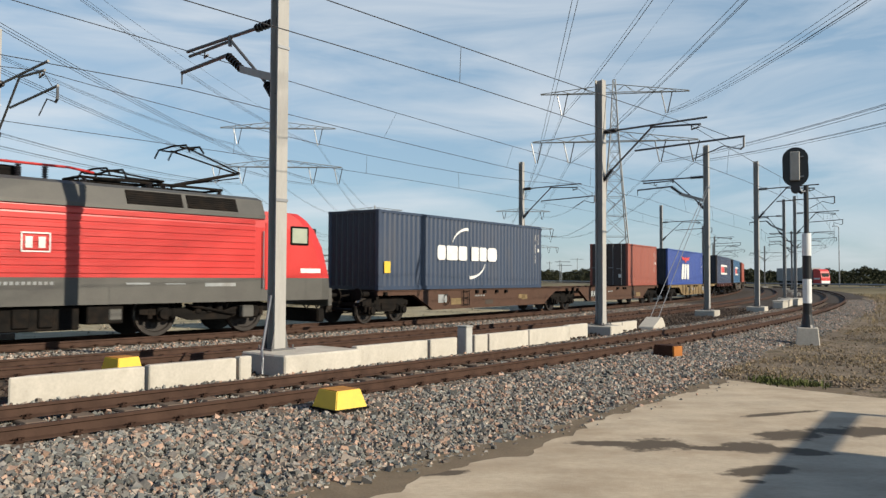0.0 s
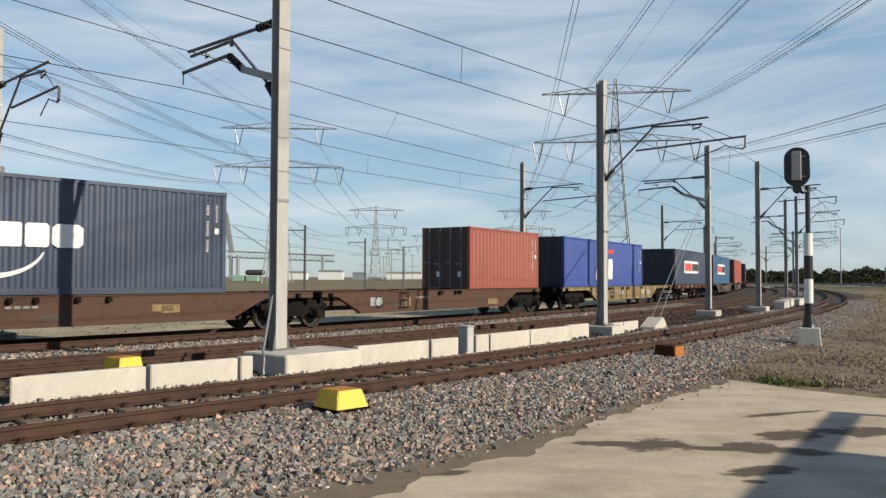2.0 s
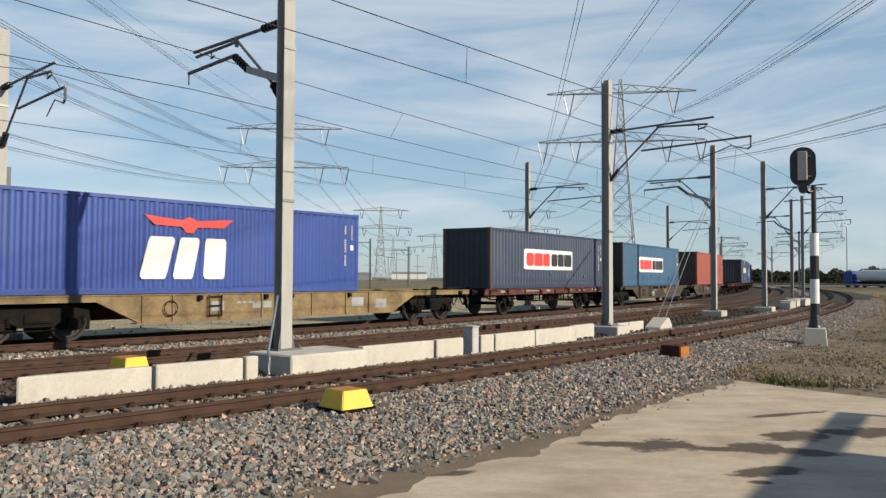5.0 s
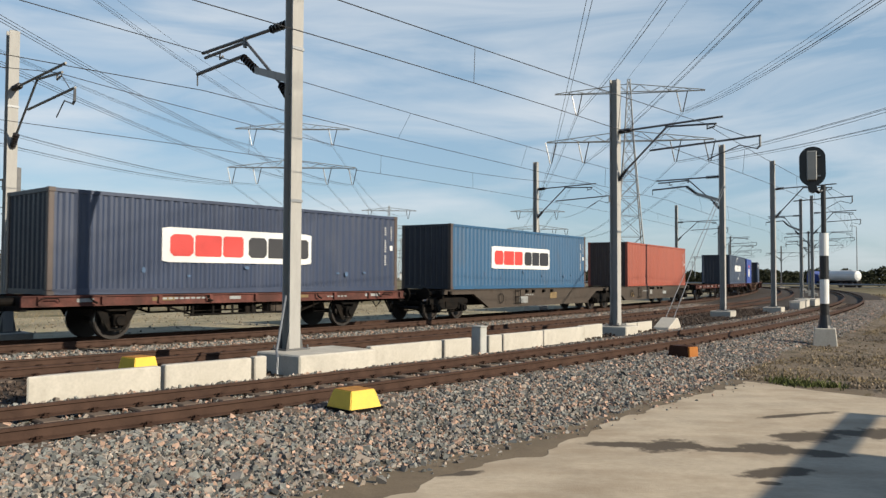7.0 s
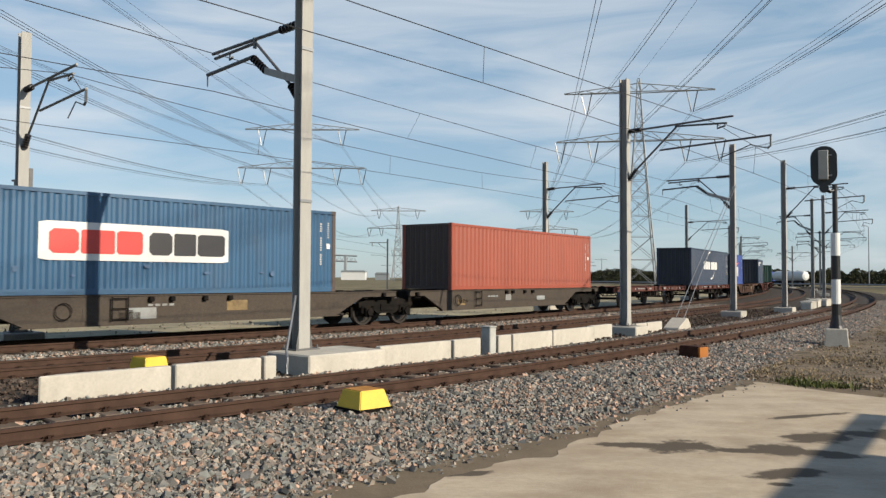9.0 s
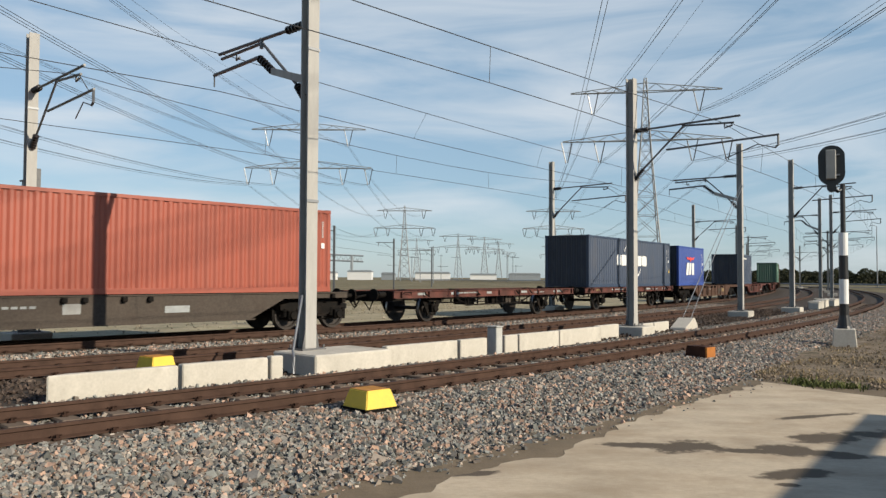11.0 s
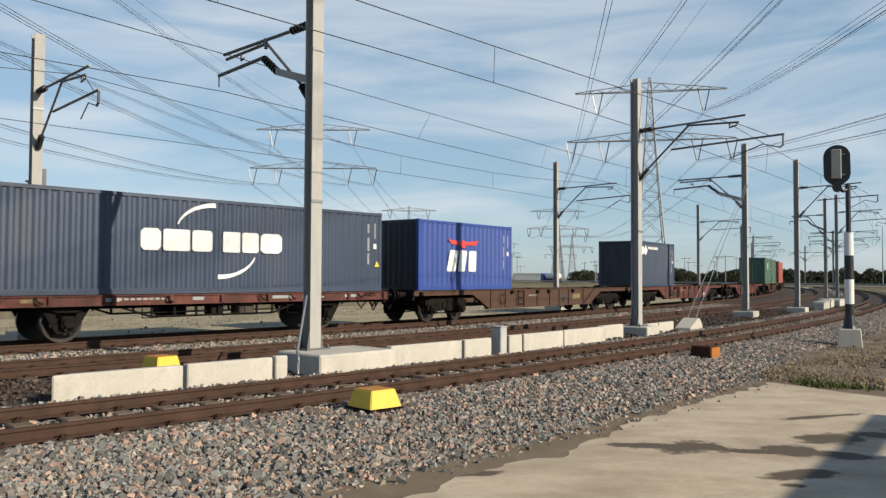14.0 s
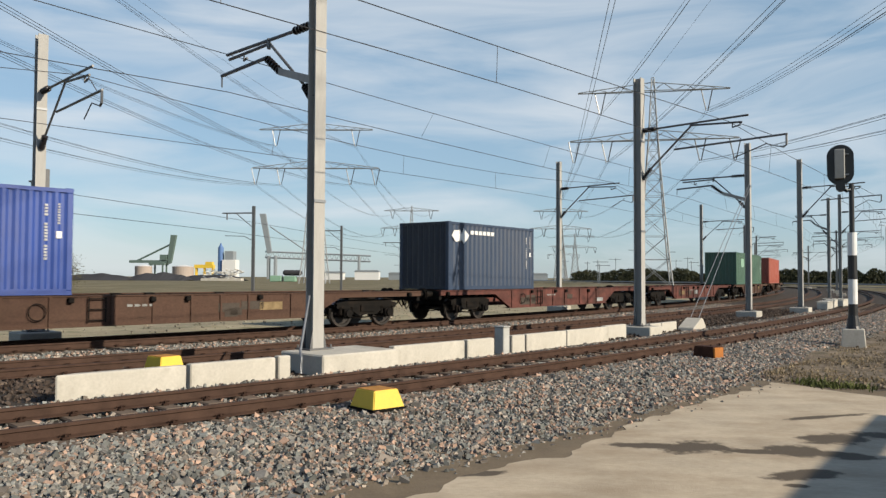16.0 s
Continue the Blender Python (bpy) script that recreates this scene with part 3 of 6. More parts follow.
# ---- catenary masts and wires ----
def h_beam(bm, w, dpt, t, z0, z1):
    """Upright H section in one piece: flanges face across the track (local y)."""
    a, b, c, d = w / 2, dpt / 2, dpt / 2 - t, t / 2
    out = [(-a, -b), (a, -b), (a, -c), (d, -c), (d, c), (a, c), (a, b), (-a, b), (-a, c), (-d, c), (-d, -c), (-a, -c)]
    lo, hi = [bm.verts.new((x, y, z0)) for x, y in out], [bm.verts.new((x, y, z1)) for x, y in out]
    bm.faces.new(lo[::-1]), bm.faces.new(hi)
    for k in range(12):
        bm.faces.new((lo[k], lo[(k + 1) % 12], hi[(k + 1) % 12], hi[k]))


def insulator(name, a, b, r, parent):
    a, b = Vector(a), Vector(b)
    bm, rings = bmesh.new(), []
    d = (b - a).normalized()
    u = d.cross(Vector((0, 0, 1)) if abs(d.z) < 0.95 else Vector((1, 0, 0))).normalized()
    w = u.cross(d)
    for k in range(7):   # ribbed like a stack of sheds
        for f, rr in ((0.0, 0.5), (0.45, 0.5), (0.5, 1.0), (0.8, 0.9)) if k < 6 else ((0.0, 0.5),):
            p = a.lerp(b, (k + f) / 6)
            rings.append([bm.verts.new(p + (u * math.cos(t) + w * math.sin(t)) * r * rr) for t in (2 * math.pi * q / 10 for q in range(10))])
    for i, j in zip(rings, rings[1:]):
        for q in range(10):
            bm.faces.new((i[q], i[(q + 1) % 10], j[(q + 1) % 10], j[q]))
    bm.faces.new(rings[0][::-1]), bm.faces.new(rings[-1])
    return part(name, bm, M_INSUL, parent)


CONTACT_Z, MESSENGER_Z = 5.5, 6.9


def pull_off(mast, reach, z_top):
    """Bracket reaching away from the viewer: a long top tube with a short second one under its tip, and a cranked registration arm."""
    k = reach / 2.6
    tube("top_tube", [(0, 0.6 * k, z_top - 0.01), (0, 2.66 * k, z_top - 0.03)], 0.038, M_ARM, mast)
    tube("lower_top_tube", [(0, 1.3 * k, z_top - 0.1), (0, 2.58 * k, z_top - 0.16)], 0.036, M_ARM, mast)
    tube("tube_joint", [(0, 1.34 * k, z_top + 0.02), (0, 1.34 * k, z_top - 0.22)], 0.045, M_ARM, mast)
    insulator("insulator", (0, 0.14, z_top), (0, 0.62 * k, z_top - 0.01), 0.095, mast)
    tube("strut", [(0, 0.4, z_top - 1.3), (0, 1.3 * k, z_top - 0.12)], 0.033, M_ARM, mast)
    insulator("insulator", (0, 0.14, z_top - 1.62), (0, 0.42, z_top - 1.28), 0.1, mast)
    bm = bmesh.new()
    add_prism_x(bm, [(0.13, z_top - 1.3), (0.13, z_top - 1.12), (1.0 * k, z_top - 0.74), (1.0 * k, z_top - 0.9)], -0.06, 0.06)
    part("registration_bracket", bm, M_STEEL_GREY, mast)
    insulator("insulator", (0, 1.0 * k, z_top - 0.82), (0, 1.4 * k, z_top - 0.42), 0.095, mast)
    tube("registration_tube", [(0, 1.38 * k, z_top - 0.4), (0, 2.83 * k, z_top - 0.5)], 0.042, M_ARM, mast)
    tube("drop_bracket", [(0, 2.82 * k, z_top - 0.49), (0, 2.82 * k, z_top - 0.78)], 0.018, M_ARM, mast)
    tube("messenger_clamp", [(0, 2.1 * k, z_top - 0.12), (0, 2.1 * k, z_top - 0.3), (0, 2.0 * k, z_top - 0.26)], 0.03, M_ARM, mast)


def cantilever(mast, side, reach, z_top, extend=1.0):
    """Swivelling bracket over a track; side +1 lies towards local -y (the viewer), -1 away."""
    k = -side
    y = lambda a: k * a
    if side < 0:
        pull_off(mast, reach, z_top)
        return
    tube("top_tube", [(0, y(0.55), z_top), (0, y(reach + 0.7), z_top + 0.1)], 0.035, M_ARM, mast)
    tube("lower_top_tube", [(0, y(reach * 0.6), z_top - 0.02), (0, y(reach + 0.5), z_top - 0.1)], 0.034, M_ARM, mast)
    insulator("insulator", (0, y(0.15), z_top - 0.02), (0, y(0.6), z_top), 0.095, mast)
    tube("strut", [(0, y(0.35), z_top - 1.4), (0, y(reach * 0.63), z_top - 0.0)], 0.033, M_ARM, mast)
    insulator("insulator", (0, y(0.12), z_top - 1.68), (0, y(0.42), z_top - 1.33), 0.095, mast)
    tube("registration_tube", [(0, y(reach * 0.42), z_top - 0.76), (0, y(reach + extend), z_top - 0.62)], 0.034, M_ARM, mast)
    e = reach + extend - 0.03
    tube("drop_bracket", [(0, y(e), z_top - 0.62), (0, y(e), z_top - 0.95), (0, y(e - 0.1), z_top - 1.02)], 0.034, M_ARM, mast)
    tube("steady_arm", [(0, y(e - 0.08), z_top - 1.02), (0, y(e - 0.6), z_top - 0.86), (0, y(reach + 0.2), z_top - 1.22)], 0.018, M_ARM, mast)
    tube("messenger_clamp", [(0, y(reach + 0.2), z_top - 0.06), (0, y(reach + 0.2), z_top - 0.24), (0, y(reach + 0.45), z_top - 0.18)], 0.03, M_ARM, mast)
    tube("hanger", [(0, y(reach + 0.4), z_top - 0.12), (0, y(reach + extend * 0.75), z_top - 0.6)], 0.012, M_ARM, mast)


def mast(s, off, top, arms, w=0.3, foot=True, base_z=0.08, label="grey galvanised steel catenary mast on a concrete footing", foot_size=(0.55, 0.5), lean=0.0):
    ob = thing("catenary_mast", label, "catenary mast", on_line(s, off) @ pose(0, 0, 0, lean, 0, 0), "catenary masts")
    bm = bmesh.new()
    h_beam(bm, w, w * 0.9, 0.024, base_z, top)
    part("post", bm, M_STEEL_GREY, ob)
    boxes("base_plate", [(-w * 1.1, w * 1.1, -w * 0.9, w * 0.9, base_z - 0.03, base_z)], M_ARM, ob)
    for k in (-1, 1):
        for j in (-1, 1):
            tube("anchor_bolt", [(k * w * 0.95, j * w * 0.75, base_z - 0.03), (k * w * 0.95, j * w * 0.75, base_z + 0.07)], 0.022, M_ARM, ob)
    for k in (-1, 1):
        for j in (-1, 1):
            bm = bmesh.new()
            add_prism(bm, [(k * w / 2, base_z), (k * w * 0.78, base_z), (k * w / 2, base_z + 0.42)], j * w * 0.42 - 0.008, j * w * 0.42 + 0.008)
            part("gusset", bm, M_ARM, ob)
    if foot:
        a0, a1, b0, b1 = foot_size if len(foot_size) == 4 else (foot_size[0], foot_size[0], foot_size[1], foot_size[1])
        boxes("footing", [(-a0, a1, -b1, b0, -0.6, base_z - 0.031)], M_CONCRETE, ob, bevel=0.03)
    for arm in arms:
        cantilever(ob, *arm)
    for z in (3.2, top - 2.2):
        boxes("band", [(-w / 2 - 0.012, w / 2 + 0.012, -w * 0.45 - 0.02, -w * 0.45 - 0.002, z, z + 0.06)], M_GALV, ob)
    return ob


def wire_run(off, stations, z=0.0, zc=CONTACT_Z, zm=MESSENGER_Z, slack=0.75):
    """Messenger, contact wire and droppers of one track between its supports."""
    ob = thing("overhead_wire", "dark overhead contact and messenger wires above the track", "overhead wire", group="overhead wires")
    con, mes = [], []
    for i, (s0, s1) in enumerate(zip(stations, stations[1:])):
        n = 10
        for j in range(n):
            f = j / n
            s = s0 + (s1 - s0) * f
            stag = (0.2 - 0.4 * f) * (1 if i % 2 else -1)
            x, y, th = line_at(s, off + stag)
            con.append((x, y, z + zc))
            sag = 4 * f * (1 - f) * ((s1 - s0) / 30) ** 2 * slack
            x2, y2, _ = line_at(s, off + stag * 0.3)
            mes.append((x2, y2, z + zm - sag))
            if j in (2, 4, 6, 8):
                tube("dropper", [con[-1], mes[-1]], 0.006, M_WIRE, ob, 4)
    bc, b2 = bmesh.new(), bmesh.new()
    add_tube(bc, con, 0.009, 5), add_tube(b2, mes, 0.01, 5)
    part("contact_wire", bc, M_WIRE, ob), part("messenger_wire", b2, M_WIRE, ob)
    return ob


def wire_chords(pair):
    """Messenger and contact wire drawn straight from support to support: (s, off, z) each, with droppers between."""
    ob = thing("overhead_wire", "dark overhead contact and messenger wires above the track", "overhead wire", group="overhead wires")
    runs = []
    for rows in pair:
        ends = [Vector((*line_at(a, b)[:2], c)) for a, b, c in rows]
        pts = [u.lerp(v, k / 8) - Vector((0, 0, 0.3 * (k / 8) * (1 - k / 8))) for u, v in zip(ends, ends[1:]) for k in range(8)] + [ends[-1]]
        runs.append(pts)
    for name, pts in zip(("messenger_wire", "contact_wire"), runs):
        tube(name, pts, 0.01, M_WIRE, ob, 5)
    for k, (a, b) in enumerate(zip(*runs)):
        if k > 8 and k % 8 in (2, 4, 6):
            tube("dropper", [a, b], 0.006, M_WIRE, ob, 4)


# ---- high-voltage pylons ----
def pylon(x, y, h, turn, detail=1.0):
    ob = thing("transmission_tower", "tall grey lattice steel power pylon with two crossarms", "pylon", pose(x, y, -0.5, 0, 0, turn), "power pylons")
    r = 0.11 if detail > 0.5 else 0.16
    hw = lambda z: 4.2 + (1.05 - 4.2) * min(z / (h * 0.72), 1) ** 0.85 if z < h * 0.72 else 1.05 - 0.75 * (z - h * 0.72) / (h * 0.28)
    levels = [0, 0.13, 0.24, 0.34, 0.43, 0.51, 0.58, 0.65, 0.72, 0.775, 0.83, 0.885, 0.94, 1.0]
    legs, lat = bmesh.new(), bmesh.new()
    for sx in (-1, 1):
        for sy in (-1, 1):
            add_tube(legs, [(sx * hw(f * h), sy * hw(f * h), f * h) for f in levels], r * 1.5, 4, r * 0.9)
    for f0, f1 in zip(levels, levels[1:]):
        a, b, z0, z1 = hw(f0 * h), hw(f1 * h), f0 * h, f1 * h
        for k in range(4):
            ca, sa = round(math.cos(k * math.pi / 2)), round(math.sin(k * math.pi / 2))
            turn2 = lambda u, v: (u * ca - v * sa, u * sa + v * ca)
            add_tube(lat, [(*turn2(-a, -a), z0), (*turn2(b, -b), z1)], r * 0.6, 3)
            add_tube(lat, [(*turn2(a, -a), z0), (*turn2(-b, -b), z1)], r * 0.6, 3)
            add_tube(lat, [(*turn2(-b, -b), z1), (*turn2(b, -b), z1)], r * 0.6, 3)
    part("leg", legs, M_PYLON, ob), part("lattice", lat, M_PYLON, ob)
    for f, half, rise, strings in ((0.935, 18.0, 2.2, (-12.6, 12.6)), (0.70, 20.0, 2.6, (-19.0, -11.0, 11.0, 19.0))):
        arm, zb = bmesh.new(), f * h
        for sy in (-1, 1):
            add_tube(arm, [(-half, 0, zb), (-2, sy * 0.9, zb), (2, sy * 0.9, zb), (half, 0, zb)], r * 1.1, 4)
        add_tube(arm, [(-half, 0, zb + 0.2), (0, 0, zb + rise), (half, 0, zb + 0.2)], r, 4)
        n = 14
        for i in range(n):
            x0, x1 = -half + 2 * half * i / n, -half + 2 * half * (i + 1) / n
            top_z = lambda q: zb + 0.2 + (rise - 0.2) * (1 - abs(q) / half)
            wd = lambda q: 0.9 * (1 - abs(q) / half)
            k = 1 if i % 2 else -1
            for sy in (-1, 1):
                add_tube(arm, [(x0, sy * wd(x0), zb) if k > 0 else (x0, 0, top_z(x0)), (x1, 0, top_z(x1)) if k > 0 else (x1, sy * wd(x1), zb)], r * 0.55, 3)
        part("crossarm", arm, M_PYLON, ob)
        for q in strings:
            for dx in (-1.3, 1.3):
                tube("insulator_string", [(q + dx, 0, zb), (q + dx * 0.15 + (0.9 if q < 0 else -0.9) * 0, 0, zb - 5.2)], 0.13 if detail > 0.5 else 0.18, M_INSUL, ob, 5)
    return ob


def power_span(p0, p1, sag, pair, label="sagging high-voltage conductor pair between pylons", r=0.03):
    """Conductors of one circuit between two towers, each end (x, y, z)."""
    ob = thing("power_line", label, "power line", group="power lines")
    (x0, y0, z0), (x1, y1, z1) = p0, p1
    for k in pair:
        pts = []
        for i in range(25):
            f = i / 24
            pts.append((x0 + (x1 - x0) * f + k[0], y0 + (y1 - y0) * f, z0 + (z1 - z0) * f - 4 * sag * f * (1 - f) + k[1]))
        tube("conductor", pts, r, M_WIRE, ob, 4)
    return ob


# ---- signal and small trackside things ----
def signal_post(x, y):
    ob = thing("railway_signal", "black signal head on a black and white banded post", "railway signal", pose(x, y, 0, 0, 0, -24))
    for z0, z1, m in ((0.6, 0.93, M_BLACK), (0.93, 1.64, M_WHITE), (1.64, 2.33, M_BLACK), (2.33, 2.99, M_WHITE), (2.99, 4.4, M_BLACK)):
        tube("post_band", [(0, 0, z0), (0, 0, z1)], 0.125 if z1 < 3.1 else 0.07, m, ob, 16)
    tube("post_base", [(0, 0, 0.2), (0, 0, 0.3), (0, 0, 0.6)], 0.22, M_BLACK, ob, 16, r_end=0.13)
    bm = bmesh.new()
    a = [bm.verts.new((sx * 0.35, sy * 0.35, -0.55)) for sx, sy in ((-1, -1), (1, -1), (1, 1), (-1, 1))]
    b = [bm.verts.new((sx * 0.28, sy * 0.28, 0.22)) for sx, sy in ((-1, -1), (1, -1), (1, 1), (-1, 1))]
    bm.faces.new(a[::-1]), bm.faces.new(b)
    for i in range(4):
        bm.faces.new((a[i], a[(i + 1) % 4], b[(i + 1) % 4], b[i]))
    bmesh.ops.bevel(bm, geom=list(bm.edges), offset=0.02, segments=1, affect="EDGES")
    part("footing", bm, M_CONCRETE, ob)
    # rounded back board, seen from behind, and the grey lamp housing on it
    bm, out = bmesh.new(), []
    for i in range(28):
        t = 2 * math.pi * i / 28
        out.append((-0.28 + 0.36 * math.cos(t), 4.98 + (0.24 if math.sin(t) > 0 else -0.24) + 0.35 * math.sin(t)))
    add_prism(bm, out, 0.02, 0.06)
    part("back_board", bm, M_BLACK, ob)
    boxes("lamp_housing", [(-0.43, -0.16, -0.16, 0.02, 4.56, 5.42)], mat("signal_housing_grey", (0.3, 0.3, 0.28), 0.6, vary=0.1), ob, bevel=0.02)
    boxes("hinge", [(-0.16, -0.06, -0.1, 0.02, 4.66, 4.7), (-0.16, -0.06, -0.1, 0.02, 5.26, 5.29)], M_GALV, ob)
    bm = bmesh.new()
    add_tube(bm, [(-0.3, 0.0, 4.45), (-0.28, 0, 4.3), (-0.12, 0, 4.2), (0, 0, 4.3)], 0.05, 8)
    add_tube(bm, [(-0.28, -0.1, 4.32), (-0.28, 0.16, 4.32)], 0.13, 12)
    part("bracket", bm, M_BLACK, ob)
    tube("cable_loop", [(-0.16, -0.05, 4.34), (-0.1, -0.08, 4.22), (-0.02, -0.06, 4.24)], 0.02, M_WHITE, ob)
    return ob


M_RUSTY_TOP = mat("weathered_cover_top", (0.5, 0.24, 0.06), 0.75, vary=0.25, scale=6, dirt=(0.28, 0.13, 0.05), dirt_amount=0.6, dirt_scale=5)


def tapered_box(name, label, category, m, lx, ly, h, top, mats, group=""):
    """A hollow cover with sloping sides, lighter end face."""
    ob = thing(name, label, category, m, group)
    bm = bmesh.new()
    a = [bm.verts.new((sx * lx, sy * ly, 0)) for sx, sy in ((-1, -1), (1, -1), (1, 1), (-1, 1))]
    b = [bm.verts.new((sx * (lx - top), sy * (ly - top), h)) for sx, sy in ((-1, -1), (1, -1), (1, 1), (-1, 1))]
    bm.faces.new(a[::-1]), bm.faces.new(b)
    for i in range(4):
        bm.faces.new((a[i], a[(i + 1) % 4], b[(i + 1) % 4], b[i]))
    bmesh.ops.bevel(bm, geom=list(bm.edges), offset=0.012, segments=2, affect="EDGES")
    part("cover", bm, mats[0], ob)
    if mats[0] is M_YELLOW:
        boxes("top_plate", [(-(lx - top) + 0.012, lx - top - 0.012, -(ly - top) + 0.012, ly - top - 0.012, h - 0.01, h + 0.004)], M_RUSTY_TOP, ob)
    boxes("lip", [(-lx - 0.015, lx + 0.015, -ly - 0.015, ly + 0.015, -0.02, 0.012)], mats[1], ob)
    return ob


# ---- the train ----
GAUGE_Y = 0.7525


def run_distance(t):
    """How far the train has come since the start."""
    return 0.166 + 9.271 * t + 0.018 * t * t - 0.001 * t ** 3


MOVING = []   # (thing, place in the train, half base, z, turned wheelsets)
WHEELSETS = []


def rolling(ob, c, half, z=0.0):
    MOVING.append((ob, c, half, z))
    return ob


def wheelset_mesh(r):
    bm = bmesh.new()
    for k in (-1, 1):
        prof = [(k * 0.69, 0.09), (k * 0.69, r * 0.8), (k * 0.683, r + 0.028), (k * 0.71, r + 0.028), (k * 0.72, r), (k * 0.82, r - 0.006), (k * 0.82, r * 0.83), (k * 0.775, r * 0.78), (k * 0.765, r * 0.4), (k * 0.8, r * 0.26), (k * 0.84, 0.1)]
        add_lathe_y(bm, prof, 32)
    add_lathe_y(bm, [(-1.08, 0.07), (1.08, 0.07)], 12)
    # balance holes' raised bosses, so that the turning shows
    for k in (-1, 1):
        for i in range(3):
            a = i * 2.094
            add_lathe_y(bm, [(k * 0.74, 0.05), (k * 0.79, 0.045)], 8, 0.6 * r * math.cos(a), 0.6 * r * math.sin(a))
    bmesh.ops.recalc_face_normals(bm, faces=bm.faces)
    me = bpy.data.meshes.new("wheelset")
    bm.to_mesh(me)
    bm.free()
    me.materials.append(M_WHEEL)
    me.materials.append(M_TREAD)
    for p in me.polygons:
        rr = math.hypot(p.center.x, p.center.z)
        if rr > r - 0.01 and abs(p.center.y) > 0.73:
            p.material_index = 1
    return me


WHEEL_ME = {0.46: wheelset_mesh(0.46), 0.5: wheelset_mesh(0.5), 0.62: wheelset_mesh(0.62)}


def add_lathe_z(bm, x, y, profile, sides=10):
    """Turn (z, radius) pairs about an upright axis."""
    rings = [[bm.verts.new((x + r * math.cos(2 * math.pi * k / sides), y + r * math.sin(2 * math.pi * k / sides), z)) for k in range(sides)] for z, r in profile]
    for a, b in zip(rings, rings[1:]):
        for k in range(sides):
            bm.faces.new((a[k], a[(k + 1) % sides], b[(k + 1) % sides], b[k]))
    bm.faces.new(rings[0][::-1]), bm.faces.new(rings[-1])


def wheelset(x, r, parent):
    ob = data_part("wheelset", WHEEL_ME[r], parent, pose(x, 0, r))
    WHEELSETS.append((ob, x, r))


def bogie(x, parent):
    """Two-axle freight bogie with cast side frames, springs and axle boxes."""
    bm = bmesh.new()
    for k in (-1, 1):
        y0, y1 = sorted((k * 0.93, k * 1.06))
        add_prism(bm, [(x - 1.3, 0.62), (x - 1.3, 0.78), (x - 0.75, 0.9), (x + 0.75, 0.9), (x + 1.3, 0.78), (x + 1.3, 0.62), (x + 0.72, 0.6), (x + 0.42, 0.4), (x - 0.42, 0.4), (x - 0.72, 0.6)], y0, y1)
        add_box(bm, x - 0.3, x + 0.3, *sorted((k * 0.9, k * 1.1)), 0.5, 0.72)
    add_box(bm, x - 0.2, x + 0.2, -0.95, 0.95, 0.5, 0.85)
    for e in (-1, 1):
        add_box(bm, x + e * 1.28 - 0.05, x + e * 1.28 + 0.05, -0.95, 0.95, 0.62, 0.74)
    part("bogie_frame", bm, M_DARK, parent, "dark rusty bogie side frame")
    for e in (-1, 1):
        for k in (-1, 1):
            bm = bmesh.new()
            add_box(bm, x + e * 0.9 - 0.15, x + e * 0.9 + 0.15, *sorted((k * 0.96, k * 1.16)), 0.32, 0.6, 0.03)
            add_lathe_y(bm, [(k * 1.1, 0.13), (k * 1.22, 0.12)], 14, x + e * 0.9, 0.46)
            bmesh.ops.recalc_face_normals(bm, faces=bm.faces)
            part("axle_box", bm, M_DARK, parent)
            for q in (-0.24, 0.24):
                bm = bmesh.new()
                add_lathe_z(bm, x + e * 0.9 + q, k * 1.03, [(0.41 + j * 0.022, 0.075 if j % 2 else 0.055) for j in range(13)])
                part("spring", bm, M_DARK, parent)
        wheelset(x + e * 0.9, 0.46, parent)
    # brake rigging
    bm = bmesh.new()
    for k in (-1, 1):
        add_tube(bm, [(x - 1.2, k * 0.88, 0.36), (x, k * 0.88, 0.3), (x + 1.2, k * 0.88, 0.36)], 0.022, 5)
        for q in (-1.4, -0.38, 0.38, 1.4):
            add_box(bm, x + q - 0.04, x + q + 0.04, *sorted((k * 0.7, k * 0.82)), 0.28, 0.62)
    part("brake_rigging", bm, M_DARK, parent)


def buffers(x, e, parent):
    for k in (-1, 1):
        bm = bmesh.new()
        add_tube(bm, [(x, k * 0.875, 1.03), (x + e * 0.35, k * 0.875, 1.03)], 0.1, 12)
        add_tube(bm, [(x + e * 0.35, k * 0.875, 1.03), (x + e * 0.56, k * 0.875, 1.03)], 0.07, 12)
        add_tube(bm, [(x + e * 0.56, k * 0.875, 1.03), (x + e * 0.6, k * 0.875, 1.03)], 0.22, 14)
        part("buffer", bm, M_DARK, parent)
    bm = bmesh.new()
    add_tube(bm, [(x, 0, 1.0), (x + e * 0.45, 0, 0.95), (x + e * 0.6, 0, 0.8), (x + e * 0.5, 0, 0.62)], 0.04, 6)
    add_tube(bm, [(x, 0.3, 0.85), (x + e * 0.25, 0.32, 0.55), (x + e * 0.5, 0.3, 0.8)], 0.025, 6)
    add_tube(bm, [(x, -0.35, 0.85), (x + e * 0.22, -0.36, 0.5), (x + e * 0.45, -0.34, 0.78)], 0.025, 6)
    part("coupling", bm, M_DARK, parent)


def flat_patch(name, x0, x1, z0, z1, y, material, parent):
    boxes(name, [(x0, x1, y - 0.004, y + 0.002, z0, z1)], material, parent)


